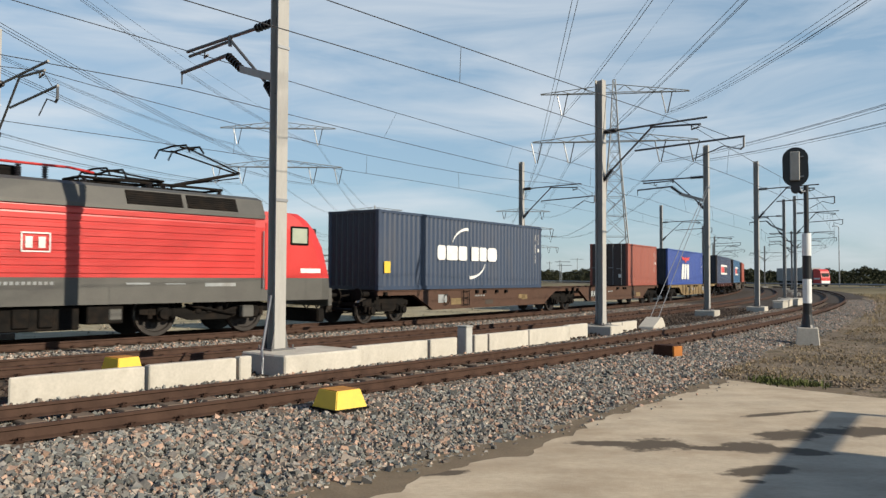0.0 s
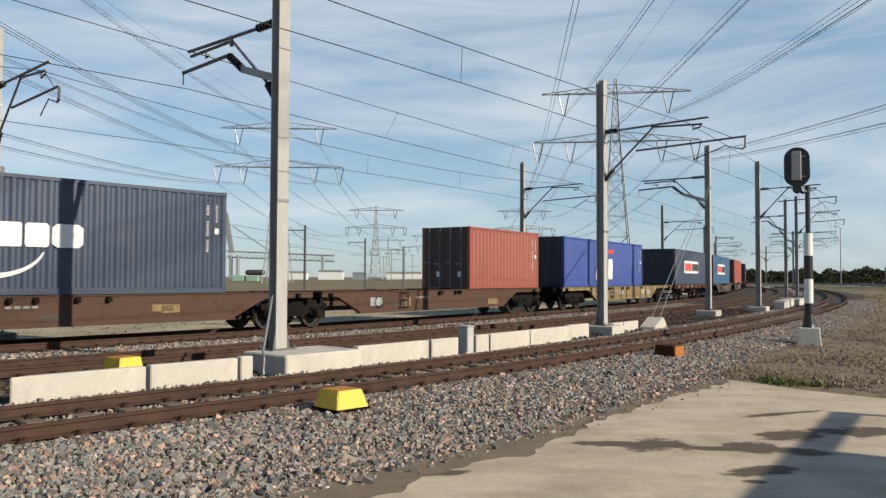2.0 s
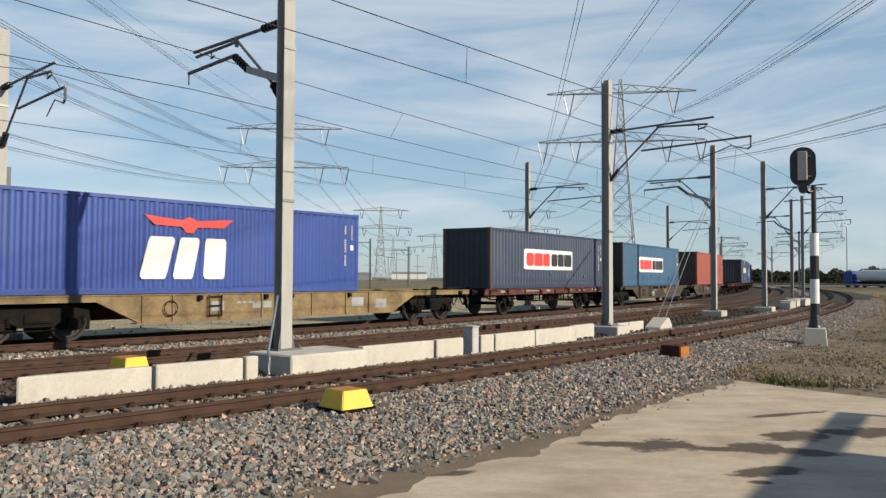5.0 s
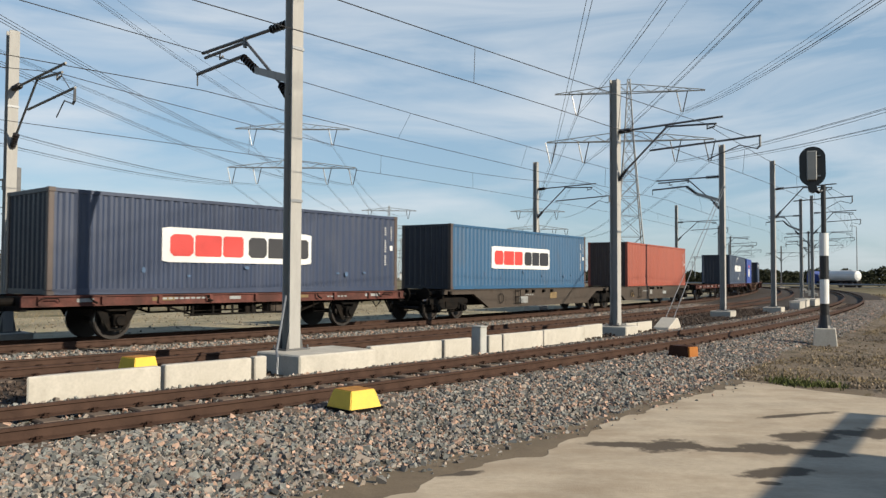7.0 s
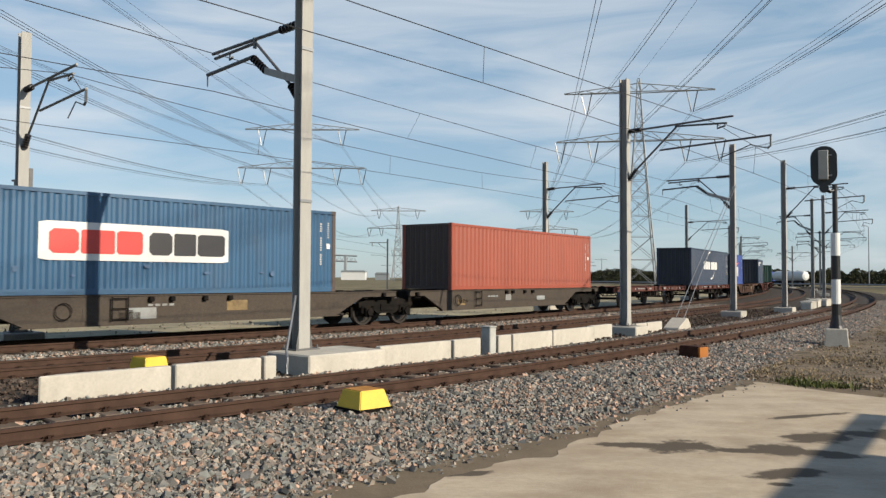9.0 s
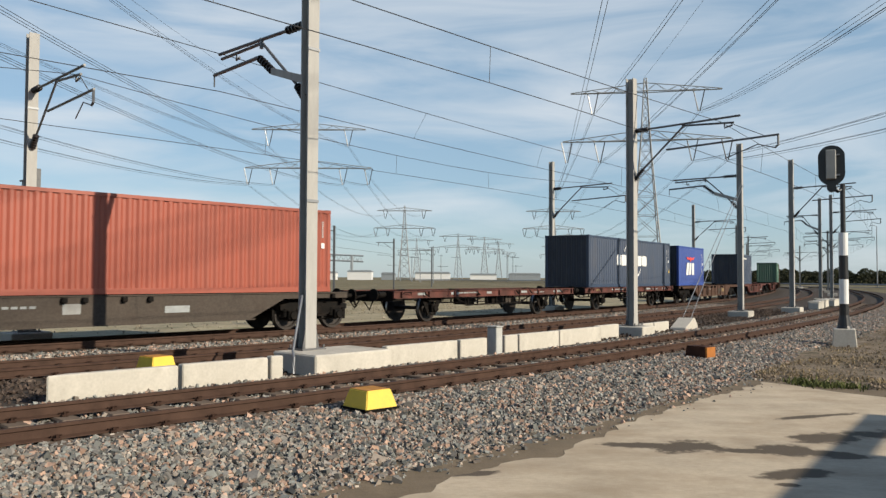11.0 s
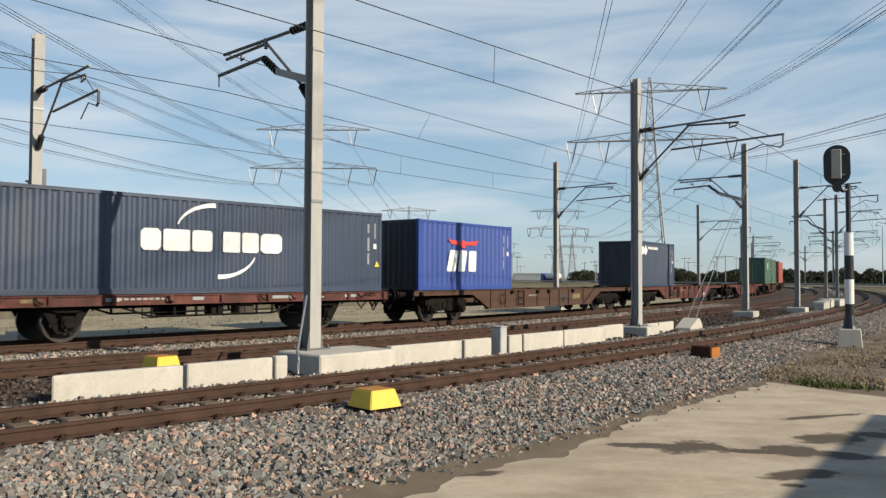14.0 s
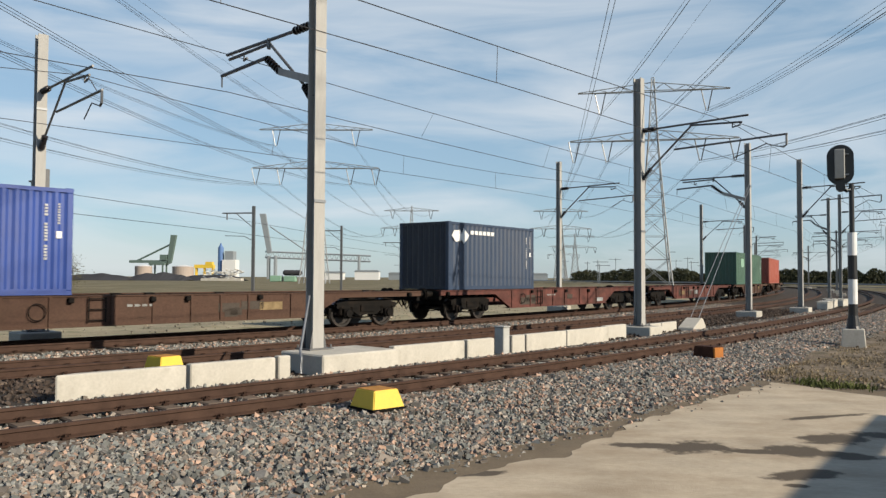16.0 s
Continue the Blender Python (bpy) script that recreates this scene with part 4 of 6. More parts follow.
def bogie_wagon(c, length, pivots, paint_m, label, depth=0.42, has_bogie=(1, 1), buf=(1, 1), seed=0, stiffeners=True, locks=()):
    """Skeletal container wagon: two fish-bellied side beams, cross members, bogies."""
    ob = thing("container_wagon", label, "container wagon", None, "wagons of the train")
    h, rng = length / 2, random.Random(seed)
    p0, p1 = pivots
    for k in (-1, 1):
        y0, y1 = sorted((k * 1.16, k * 1.32))
        bm = bmesh.new()
        add_prism(bm, [(-h, 0.98), (-h, 1.16), (h, 1.16), (h, 0.98), (p1 - 1.35, 0.98), (p1 - 2.5, depth), (p0 + 2.5, depth), (p0 + 1.35, 0.98)], y0, y1)
        part("side_beam", bm, paint_m, ob)
        boxes("flange", [(p0 + 2.4, p1 - 2.4, *sorted((k * 1.12, k * 1.37)), depth - 0.03, depth)], paint_m, ob)
        boxes("top_flange", [(-h, h, *sorted((k * 1.1, k * 1.35)), 1.13, 1.162)], paint_m, ob)
        if stiffeners:
            x = p0 + 2.6
            while x < p1 - 2.5:
                boxes("stiffener", [(x - 0.03, x + 0.03, *sorted((k * 1.32, k * 1.36)), depth, 1.13)], paint_m, ob)
                x += rng.choice((0.9, 1.1, 1.5))
    rows = [(-h, h, -0.16, 0.16, 0.8, 1.05)]
    x = -h + 0.25
    while x < h:
        rows.append((x - 0.07, x + 0.07, -1.16, 1.16, 0.92, 1.12))
        x += 1.45
    rows += [(-h, -h + 0.14, -1.25, 1.25, 0.82, 1.15), (h - 0.14, h, -1.25, 1.25, 0.82, 1.15)]
    boxes("cross_member", rows, M_DARK, ob)
    for x in locks or [-h + 0.5, -h + 6.6, h - 6.6, h - 0.5, 0.4, -0.6]:
        for k in (-1, 1):
            bm = bmesh.new()
            add_box(bm, x - 0.14, x + 0.14, *sorted((k * 1.0, k * 1.3)), 1.02, 1.168, 0.01)
            add_box(bm, x - 0.2, x - 0.06, *sorted((k * 1.3, k * 1.44)), 0.98, 1.11, 0.02)
            part("container_spigot", bm, M_DARK, ob)
    # stencilled panels and grime patches on the beam
    for k in range(5):
        x = rng.uniform(p0 + 2.7, p1 - 3.4)
        w = rng.uniform(0.35, 0.8)
        m = rng.choice((W_TAN, W_GREY, W_GREY, M_PLATE))
        z0 = rng.uniform(0.5, 0.72)
        flat_patch("stencil_panel", x, x + w, z0, z0 + rng.uniform(0.18, 0.32), -1.326, m, ob)
    for x in (p0 + 4.6,):   # side ladder
        for q in (0.0, 0.42):
            tube("ladder_rail", [(x + q, -1.4, 0.5), (x + q, -1.4, 1.12)], 0.02, M_DARK, ob, 5)
        for z in (0.55, 0.82, 1.08):
            tube("ladder_rung", [(x, -1.4, z), (x + 0.42, -1.4, z)], 0.016, M_DARK, ob, 5)
    boxes("stencil_bar", [(p0 + 5.6 + i * 0.2, p0 + 5.74 + i * 0.2, -1.33, -1.322, 0.86, 0.92) for i in range(4)], M_PLATE, ob)
    boxes("brake_cylinder", [(-1.2, 0.2, -0.55, 0.35, 0.42, 0.78), (1.4, 2.3, -0.8, -0.3, 0.45, 0.8)], M_DARK, ob, bevel=0.06)
    tube("brake_pipe", [(-h, -0.95, 0.9), (p0 + 1.5, -1.0, 0.86), (p1 - 1.5, -1.0, 0.86), (h, -0.95, 0.9)], 0.02, M_DARK, ob, 5)
    tube("handbrake_wheel", [(p0 + 3.4 + 0.2 * math.cos(a), -1.39, 0.78 + 0.2 * math.sin(a)) for a in (i * 2 * math.pi / 16 for i in range(17))], 0.016, M_DARK, ob, 5)
    for has, p in zip(has_bogie, pivots):
        if has:
            bogie(p, ob)
    for has, e in zip(buf, (-1, 1)):
        if has:
            buffers(e * h, e, ob)
    return rolling(ob, c, (p1 - p0) / 2)


M_PLATE = mat("faded_plate_grey", (0.34, 0.36, 0.36), 0.7, vary=0.2, scale=4, dirt=(0.2, 0.16, 0.13), dirt_amount=0.5)


def flat_wagon(c, wheelbase, length, label, seed=0):
    """Two-axle flat container wagon with shallow channel solebars."""
    ob = thing("flat_wagon", label, "flat wagon", None, "wagons of the train")
    h, rng = length / 2, random.Random(seed)
    for k in (-1, 1):
        y0, y1 = sorted((k * 1.2, k * 1.3))
        boxes("solebar", [(-h, h, y0, y1, 0.92, 1.16)], W_RED, ob)
        boxes("top_flange", [(-h, h, *sorted((k * 1.08, k * 1.34)), 1.135, 1.164)], W_RED, ob)
        boxes("bottom_flange", [(-h, h, *sorted((k * 1.2, k * 1.35)), 0.9, 0.922)], W_RED, ob)
        x = -h + 0.4
        while x < h:
            boxes("bracket", [(x - 0.05, x + 0.05, *sorted((k * 1.3, k * 1.38)), 0.93, 1.14)], W_RED, ob)
            x += 1.55
        for e in (-1, 1):
            a = e * wheelbase / 2
            bm = bmesh.new()
            add_prism(bm, [(a - 0.62, 0.9), (a - 0.3, 0.9), (a - 0.16, 0.3), (a + 0.16, 0.3), (a + 0.3, 0.9), (a + 0.62, 0.9), (a + 0.22, 0.24), (a - 0.22, 0.24)], *sorted((k * 1.0, k * 1.04)))
            part("axle_guard", bm, M_DARK, ob)
            bm = bmesh.new()
            for j in range(6):
                add_box(bm, a - 0.62 + j * 0.07, a + 0.62 - j * 0.07, *sorted((k * 1.02, k * 1.14)), 0.86 - j * 0.022, 0.88 - j * 0.022)
            add_box(bm, a - 0.16, a + 0.16, *sorted((k * 0.98, k * 1.2)), 0.36, 0.66, 0.03)
            add_lathe_y(bm, [(k * 1.18, 0.14), (k * 1.26, 0.12)], 14, a, 0.5)
            part("leaf_spring", bm, M_DARK, ob)
            for q in (-1, 1):
                tube("shackle", [(a + q * 0.7, k * 1.08, 0.9), (a + q * 0.62, k * 1.08, 0.78)], 0.03, M_DARK, ob)
    rows = [(-h, h, -0.2, 0.2, 0.78, 1.06), (-h, -h + 0.14, -1.25, 1.25, 0.8, 1.15), (h - 0.14, h, -1.25, 1.25, 0.8, 1.15)]
    x = -h + 0.7
    while x < h - 0.3:
        rows.append((x - 0.06, x + 0.06, -1.2, 1.2, 0.92, 1.12))
        x += 1.2
    boxes("cross_member", rows, M_DARK, ob)
    boxes("brake_gear", [(-1.2, -0.5, -0.5, 0.1, 0.55, 0.82), (-0.1, 0.3, -1.1, -0.7, 0.55, 0.9), (-2.6, 2.6, -0.95, -0.9, 0.66, 0.7)], M_DARK, ob, bevel=0.03)
    for x in (-2.2, 0.9, 2.4):
        tube("step_iron", [(x, -1.22, 0.92), (x, -1.24, 0.56), (x + 0.4, -1.24, 0.56), (x + 0.4, -1.22, 0.92)], 0.018, M_DARK, ob, 5)
    for x in (-h + 0.45, -h + 6.55, h - 6.55, h - 0.45):
        for k in (-1, 1):
            boxes("container_spigot", [(x - 0.12, x + 0.12, *sorted((k * 1.02, k * 1.28)), 1.1, 1.168)], M_DARK, ob, bevel=0.01)
    for x in (-5.2, -3.2, -0.8, 1.8, 4.6):
        w = rng.uniform(0.3, 0.8)
        flat_patch("stencil_panel", x, x + w, 1.0, 1.09, -1.306, rng.choice((M_PLATE, W_TAN)), ob)
    for k in (-1, 1):
        tube("truss_rod", [(-2.9, k * 1.16, 0.9), (-1.9, k * 1.16, 0.58), (1.9, k * 1.16, 0.58), (2.9, k * 1.16, 0.9)], 0.032, M_DARK, ob, 6)
        for x in (-1.9, -1.25, -0.6, 0.1, 0.75, 1.35, 1.9):
            boxes("truss_post", [(x - 0.03, x + 0.03, *sorted((k * 1.14, k * 1.18)), 0.58, 0.91)], M_DARK, ob)
        for x in (-4.9, -1.6, 1.3, 2.4, 5.1):
            bm = bmesh.new()
            add_tube(bm, [(x, k * 1.37, 1.13), (x + 0.05, k * 1.42, 1.02), (x + 0.16, k * 1.42, 0.97)], 0.028, 6)
            part("lashing_hook", bm, M_DARK, ob)
        for x in (-5.9, 5.6):
            tube("handrail", [(x - 0.25, k * 1.36, 1.02), (x - 0.2, k * 1.42, 1.1), (x + 0.2, k * 1.42, 1.1), (x + 0.25, k * 1.36, 1.02)], 0.016, M_DARK, ob, 5)
    boxes("tool_box", [(0.7, 1.3, -1.12, -0.8, 0.56, 0.9)], W_GREY, ob, bevel=0.02)
    boxes("stencil_bar", [(-2.9 + i * 0.17, -2.78 + i * 0.17, -1.312, -1.302, 1.03, 1.08) for i in range(9)] + [(2.9 + i * 0.15, 3.0 + i * 0.15, -1.312, -1.302, 1.0, 1.04) for i in range(6)], M_PLATE, ob)
    for e in (-1, 1):
        wheelset(e * wheelbase / 2, 0.5, ob)
        buffers(e * h, e, ob)
    return rolling(ob, c, wheelbase / 2)


def corrugated(L, H, y, inset_x, z0, z1, pitch, depth, out):
    """Pressed wall sheet along x at y; out is the outward sign."""
    verts, faces = [], []
    n = int((L - 2 * inset_x) / pitch)
    p = (L - 2 * inset_x) / n
    prof = []
    for i in range(n):
        x = -L / 2 + inset_x + i * p
        prof += [(x, 0.0), (x + p * 0.26, 0.0), (x + p * 0.5, -depth), (x + p * 0.76, -depth)]
    prof.append((L / 2 - inset_x, 0.0))
    for x, d in prof:
        verts += [(x, y + out * d, z0), (x, y + out * d, z1)]
    for i in range(len(prof) - 1):
        a = 2 * i
        f = (a, a + 2, a + 3, a + 1)
        faces.append(f if out < 0 else f[::-1])
    return verts, faces


def container(c, L, H, body, label, end=None, frame_m=None, doors=True, decor=None, group="containers on the train"):
    ob = thing("shipping_container", label, "shipping container", None, group)
    end, frame_m = end or body, frame_m or body
    W = 1.219
    for k in (-1, 1):
        v, f = corrugated(L, H, k * (W - 0.012), 0.13, 0.15, H - 0.1, 0.278, 0.036, k)
        data_part("side_panel", raw_mesh("side_panel", v, f, body), ob)
        boxes("bottom_rail", [(-L / 2 + 0.13, L / 2 - 0.13, *sorted((k * W, k * (W - 0.07))), 0.012, 0.155)], body, ob)
        boxes("top_rail", [(-L / 2 + 0.13, L / 2 - 0.13, *sorted((k * W, k * (W - 0.07))), H - 0.105, H - 0.015)], body, ob)
        for e in (-1, 1):
            boxes("corner_post", [(*sorted((e * L / 2, e * (L / 2 - 0.14))), *sorted((k * W, k * (W - 0.15))), 0.118, H - 0.118)], frame_m, ob, bevel=0.012)
            for z0, z1 in ((0, 0.118), (H - 0.118, H)):
                boxes("corner_casting", [(*sorted((e * (L / 2 + 0.004), e * (L / 2 - 0.178))), *sorted((k * (W + 0.004), k * (W - 0.162))), z0, z1)], frame_m, ob, bevel=0.012)
    v, f = [], []
    n = int(L / 0.21)
    for i in range(n + 1):
        x = -L / 2 + 0.1 + (L - 0.2) * i / n
        v += [(x, -W + 0.05, H - 0.03 + 0.018 * (i % 2)), (x, W - 0.05, H - 0.03 + 0.018 * (i % 2))]
    f = [(2 * i, 2 * i + 2, 2 * i + 3, 2 * i + 1) for i in range(n)]
    data_part("roof", raw_mesh("roof", v, f, body), ob)
    boxes("floor", [(-L / 2 + 0.1, L / 2 - 0.1, -W + 0.06, W - 0.06, 0.03, 0.14)], M_DARK, ob)
    for e in (-1, 1):
        for name, z0, z1 in (("end_sill", 0.02, 0.15), ("end_header", H - 0.11, H - 0.01)):
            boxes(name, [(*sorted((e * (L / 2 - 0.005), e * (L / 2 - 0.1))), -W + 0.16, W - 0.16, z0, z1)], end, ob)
        if doors and e < 0:
            x = -L / 2 + 0.03
            for y0, y1 in ((-W + 0.15, -0.008), (0.008, W - 0.15)):
                d = boxes("door", [(x, x + 0.045, y0, y1, 0.15, H - 0.11)], end, ob)
                boxes("door_panel", [(x - 0.014, x, y0 + 0.08 + q * 0.27, y0 + 0.25 + q * 0.27, 0.25, H - 0.2) for q in range(3)], end, d, bevel=0.01)
                for q in (0.22, 0.72):
                    yb = y0 + (y1 - y0) * (0.25 if q < 0.5 else 0.75)
                    tube("locking_bar", [(x - 0.05, yb, 0.06), (x - 0.05, yb, H - 0.05)], 0.019, M_GALV, d, 8)
                    boxes("bar_handle", [(x - 0.07, x - 0.04, yb - 0.02, yb + 0.3, 1.0 + 0.12 * q, 1.04 + 0.12 * q)], M_GALV, d)
                boxes("placard", [(x - 0.019, x - 0.015, y0 + 0.3, y0 + 0.46, 0.5, 0.72)], M_WHITE, d)
        else:
            v2, f2 = corrugated(2 * W - 0.28, H, 0, 0.0, 0.15, H - 0.1, 0.24, 0.04, -1)
            rot = pose(e * (L / 2 - 0.03), 0, 0, 0, 0, 90 if e > 0 else -90)
            v2 = [rot @ Vector(q) for q in v2]
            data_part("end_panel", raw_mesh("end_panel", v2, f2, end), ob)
    if decor:
        decor(ob, L, H, -W - 0.006)
    return rolling(ob, c, L / 2 - 0.8, 1.17)


def plate(name, outline, y, material, parent, label=""):
    """A thin painted shape on a wall: outline of (x, z)."""
    bm = bmesh.new()
    add_prism(bm, outline, y - 0.004, y + 0.003)
    return part(name, bm, material, parent, label)


def block(x, z, w, h, slant=0.0, cut=0.12):
    return [(x + cut * w, z), (x + w - cut * w, z), (x + w, z + cut * h), (x + w + slant, z + h - cut * h), (x + w - cut * w + slant, z + h), (x + cut * w + slant, z + h), (x + slant, z + h - cut * h), (x, z + cut * h)]


def code_bars(ob, L, H, y, end=1, material=None):
    """Unreadable painted codes at the end of the side: upright runs of small bars."""
    x0 = end * (L / 2 - 0.66)
    bm = bmesh.new()
    for i in range(18):
        if i not in (4, 5, 12):
            add_box(bm, x0, x0 + 0.075, y - 0.003, y + 0.003, H - 0.46 - i * 0.075, H - 0.41 - i * 0.075)
    part("code_marking", bm, material or M_FADED, ob)
    bm = bmesh.new()
    for i in range(8):
        add_box(bm, x0 + 0.3, x0 + 0.36, y - 0.003, y + 0.003, H - 0.42 - i * 0.065, H - 0.38 - i * 0.065)
    part("size_marking", bm, material or M_FADED, ob)
    plate("placard", block(x0 + 0.27, H - 1.22, 0.13, 0.17, cut=0.05), y, M_WHITE, ob)


def swoosh(ob, x, z, r, a0, a1, y, thick):
    out, inn = [], []
    for i in range(13):
        f = i / 12
        a = radians(a0 + (a1 - a0) * f)
        t = thick * (0.15 + 0.85 * f)
        out.append((x + r * math.cos(a), z + r * 0.62 * math.sin(a)))
        inn.append((x + (r - t) * math.cos(a), z + (r - t) * 0.62 * math.sin(a)))
    plate("swoosh", out + inn[::-1], y, M_WHITE, ob)


def word_blocks(ob, x, z, h, widths, m, y, gap=0.06):
    """A run of plain rounded blocks in the place of a painted name; a negative width leaves a space."""
    for i, w in enumerate(widths):
        if w > 0:
            plate("logo_block", block(x, z, w, h, cut=(0.16, 0.06, 0.1)[i % 3]), y, m, ob)
        x += abs(w) + gap


def deco_arcs(ob, L, H, y, first=True):
    word_blocks(ob, -2.5, 1.16, 0.58, (0.56, 0.78, 0.62, -0.2, 0.56, 0.56, 0.76), M_WHITE, y, 0.07)
    swoosh(ob, -0.2, 1.72, 1.3, 168, 95, y, 0.22)
    swoosh(ob, -0.25, 1.2, 1.3, -12, -88, y, 0.22)
    code_bars(ob, L, H, y)
    if first:
        plate("yellow_plate", block(-L / 2 + 0.32, 0.62, 0.34, 0.42, cut=0.02), y, M_YELLOW, ob)
    else:
        plate("yellow_triangle", [(L / 2 - 0.34, 0.82), (L / 2 - 0.12, 0.82), (L / 2 - 0.23, 1.02)], y, M_YELLOW, ob)


def deco_panel(ob, L, H, y):
    plate("logo_panel", block(-3.1, 0.86, 5.2, 0.95, cut=0.04), y, M_WHITE, ob)
    word_blocks(ob, -2.86, 1.03, 0.6, (0.72, 0.86, 0.7), M_LOGO_RED, y - 0.006, 0.05)
    word_blocks(ob, -0.3, 1.03, 0.6, (0.66, 0.66, 0.86), M_LOGO_DARK, y - 0.006, 0.05)
    code_bars(ob, L, H, y)
    rng = random.Random(int(L * 10))
    for i in range(7):   # scraped spots low on the wall
        x, z = rng.uniform(-4.5, 5), rng.uniform(0.3, 0.75)
        plate("scrape", block(x, z, rng.uniform(0.05, 0.2), rng.uniform(0.05, 0.16), cut=0.3), y, M_SCRAPE, ob)


M_FADED = mat("faded_white_lettering", (0.5, 0.5, 0.5), 0.7, vary=0.25, scale=6)
M_SCRAPE = mat("scraped_paint", (0.1, 0.16, 0.26), 0.7, vary=0.3, scale=8)


def deco_eagle(ob, L, H, y, x=-0.4, z=0.4, k=1.25):
    plate("red_emblem", [(x - 1.1 * k, z + 1.38 * k), (x - 0.2 * k, z + 1.3 * k), (x, z + 1.38 * k), (x + 0.2 * k, z + 1.3 * k), (x + 1.15 * k, z + 1.38 * k), (x + 0.9 * k, z + 1.17 * k), (x + 0.2 * k, z + 1.15 * k), (x + 0.08 * k, z + 1.02 * k), (x - 0.08 * k, z + 1.02 * k), (x - 0.2 * k, z + 1.15 * k), (x - 0.85 * k, z + 1.17 * k)], y, M_LOGO_RED, ob)
    for x0, w, slant in ((-1.18, 0.62, 0.2), (-0.4, 0.5, 0.16), (0.36, 0.56, 0.04)):
        plate("logo_block", block(x + x0 * k, z, w * k, 0.92 * k, slant * k, 0.08), y, M_WHITE, ob)
    code_bars(ob, L, H, y)


def deco_codes(ob, L, H, y):
    code_bars(ob, L, H, y)


def deco_small(ob, L, H, y):
    bm = bmesh.new()
    for i in range(6):
        add_box(bm, -1.65 + i * 0.28, -1.44 + i * 0.28, y - 0.004, y + 0.003, 2.14, 2.29)
    part("name_bar", bm, M_WHITE, ob)
    plate("emblem", [(-2.85, 2.06), (-2.7, 2.26), (-2.35, 2.28), (-2.2, 2.12), (-2.12, 2.36), (-2.0, 2.3), (-1.75, 2.1), (-1.85, 1.95), (-2.1, 1.76), (-2.2, 1.9), (-2.6, 1.82)], y, M_WHITE, ob)
    code_bars(ob, L, H, y)


def deco_green(ob, L, H, y):
    plate("pale_panel", block(-1.2, 1.4, 1.4, 0.7, cut=0.2), y, M_PALE_GREEN, ob)
    code_bars(ob, L, H, y)


def locomotive(c):
    """Red electric locomotive with grey roof and skirt; local x runs towards its rear."""
    ob = thing("locomotive", "red electric locomotive with grey roof and raised pantograph", "locomotive")
    W = 1.49

    def section(z):   # half length of the body at height z, with raked cab ends
        return float(np.interp(z, (0.9, 1.35, 1.7, 2.6, 3.3, 3.62), (9.35, 9.38, 9.34, 9.05, 8.62, 8.1)))

    def shell(name, z_list, m, label=""):
        verts, faces = [], []
        for z in z_list:
            hl = section(z)
            w = W if z < 3.1 else W - (z - 3.1) * 0.16
            ring = []
            for sx, sy in ((-1, -1), (1, -1), (1, 1), (-1, 1)):
                pts = [(hl - 0.55, w), (hl - 0.16, w - 0.12), (hl, w - 0.5)]
                if sx * sy > 0:
                    pts = pts[::-1]
                ring += [(sx * px, sy * py, z) for px, py in pts]
            verts += ring
        k = 12
        order = list(range(k))
        for i in range(len(z_list) - 1):
            for j in range(k):
                faces.append((i * k + order[j], i * k + order[(j + 1) % k], (i + 1) * k + order[(j + 1) % k], (i + 1) * k + order[j]))
        faces += [tuple(range(k))[::-1], tuple(range((len(z_list) - 1) * k, len(z_list) * k))]
        o = data_part(name, raw_mesh(name, verts, faces, m), ob)
        if label:
            o["label"] = label
        return o

    shell("skirt", (0.92, 1.35, 1.6), M_LOCO_GREY, "grey lower body band")
    body = shell("body", (1.603, 1.9, 2.6, 3.1, 3.4, 3.6), M_RED, "glossy red body shell")
    # ribbed side walls
    for k in (-1, 1):
        rows = []
        for i in range(9):
            z = 1.7 + i * 0.185
            rows.append((-6.9, 6.25, *sorted((k * W, k * (W + 0.022))), z, z + 0.13))
        o = boxes("ribbed_panel", rows, M_RED, ob, bevel=0.012)
    # roof
    bm = bmesh.new()
    v = []
    for x0, x1, zt in ((-6.6, 6.6, 4.02),):
        for x in (x0, x1):
            v.append([bm.verts.new((x, y, z)) for y, z in ((-1.505, 3.36), (-1.5, 3.46), (-1.3, zt - 0.1), (-1.05, zt), (1.05, zt), (1.3, zt - 0.1), (1.5, 3.46), (1.505, 3.36))])
    for j in range(7):
        bm.faces.new((v[0][j], v[1][j], v[1][j + 1], v[0][j + 1]))
    bm.faces.new(v[0][::-1]), bm.faces.new(v[1])
    bmesh.ops.recalc_face_normals(bm, faces=bm.faces)
    part("roof", bm, M_LOCO_GREY, ob, "grey roof hood")
    for x in (3.1, 4.85):
        bm = bmesh.new()
        add_box(bm, -0.8, 0.8, -0.012, 0.012, -0.2, 0.2, m=pose(x, -1.41, 3.7, -22))
        g = part("roof_grille", bm, M_DARK, ob)
        bm = bmesh.new()
        for i in range(6):
            add_box(bm, -0.78, 0.78, -0.02, 0.0, -0.18 + i * 0.065, -0.15 + i * 0.065, m=pose(x, -1.415, 3.7, -22))
        part("louvre", bm, M_DARK, g)
    # roof equipment
    tube("bus_bar", [(-6, -0.55, 4.42), (1.2, -0.55, 4.42), (1.9, -0.4, 4.36)], 0.034, M_RED, ob, 8, "red roof bus bar")
    for i in range(11):
        insulator("insulator", (-5.8 + i * 0.64, -0.55, 4.02), (-5.8 + i * 0.64, -0.55, 4.38), 0.085, ob)
    boxes("breaker_box", [(-0.6, 0.1, -0.4, 0.3, 4.02, 4.35), (-3.4, -2.2, -0.6, 0.4, 4.02, 4.3)], M_DARK, ob, bevel=0.03)

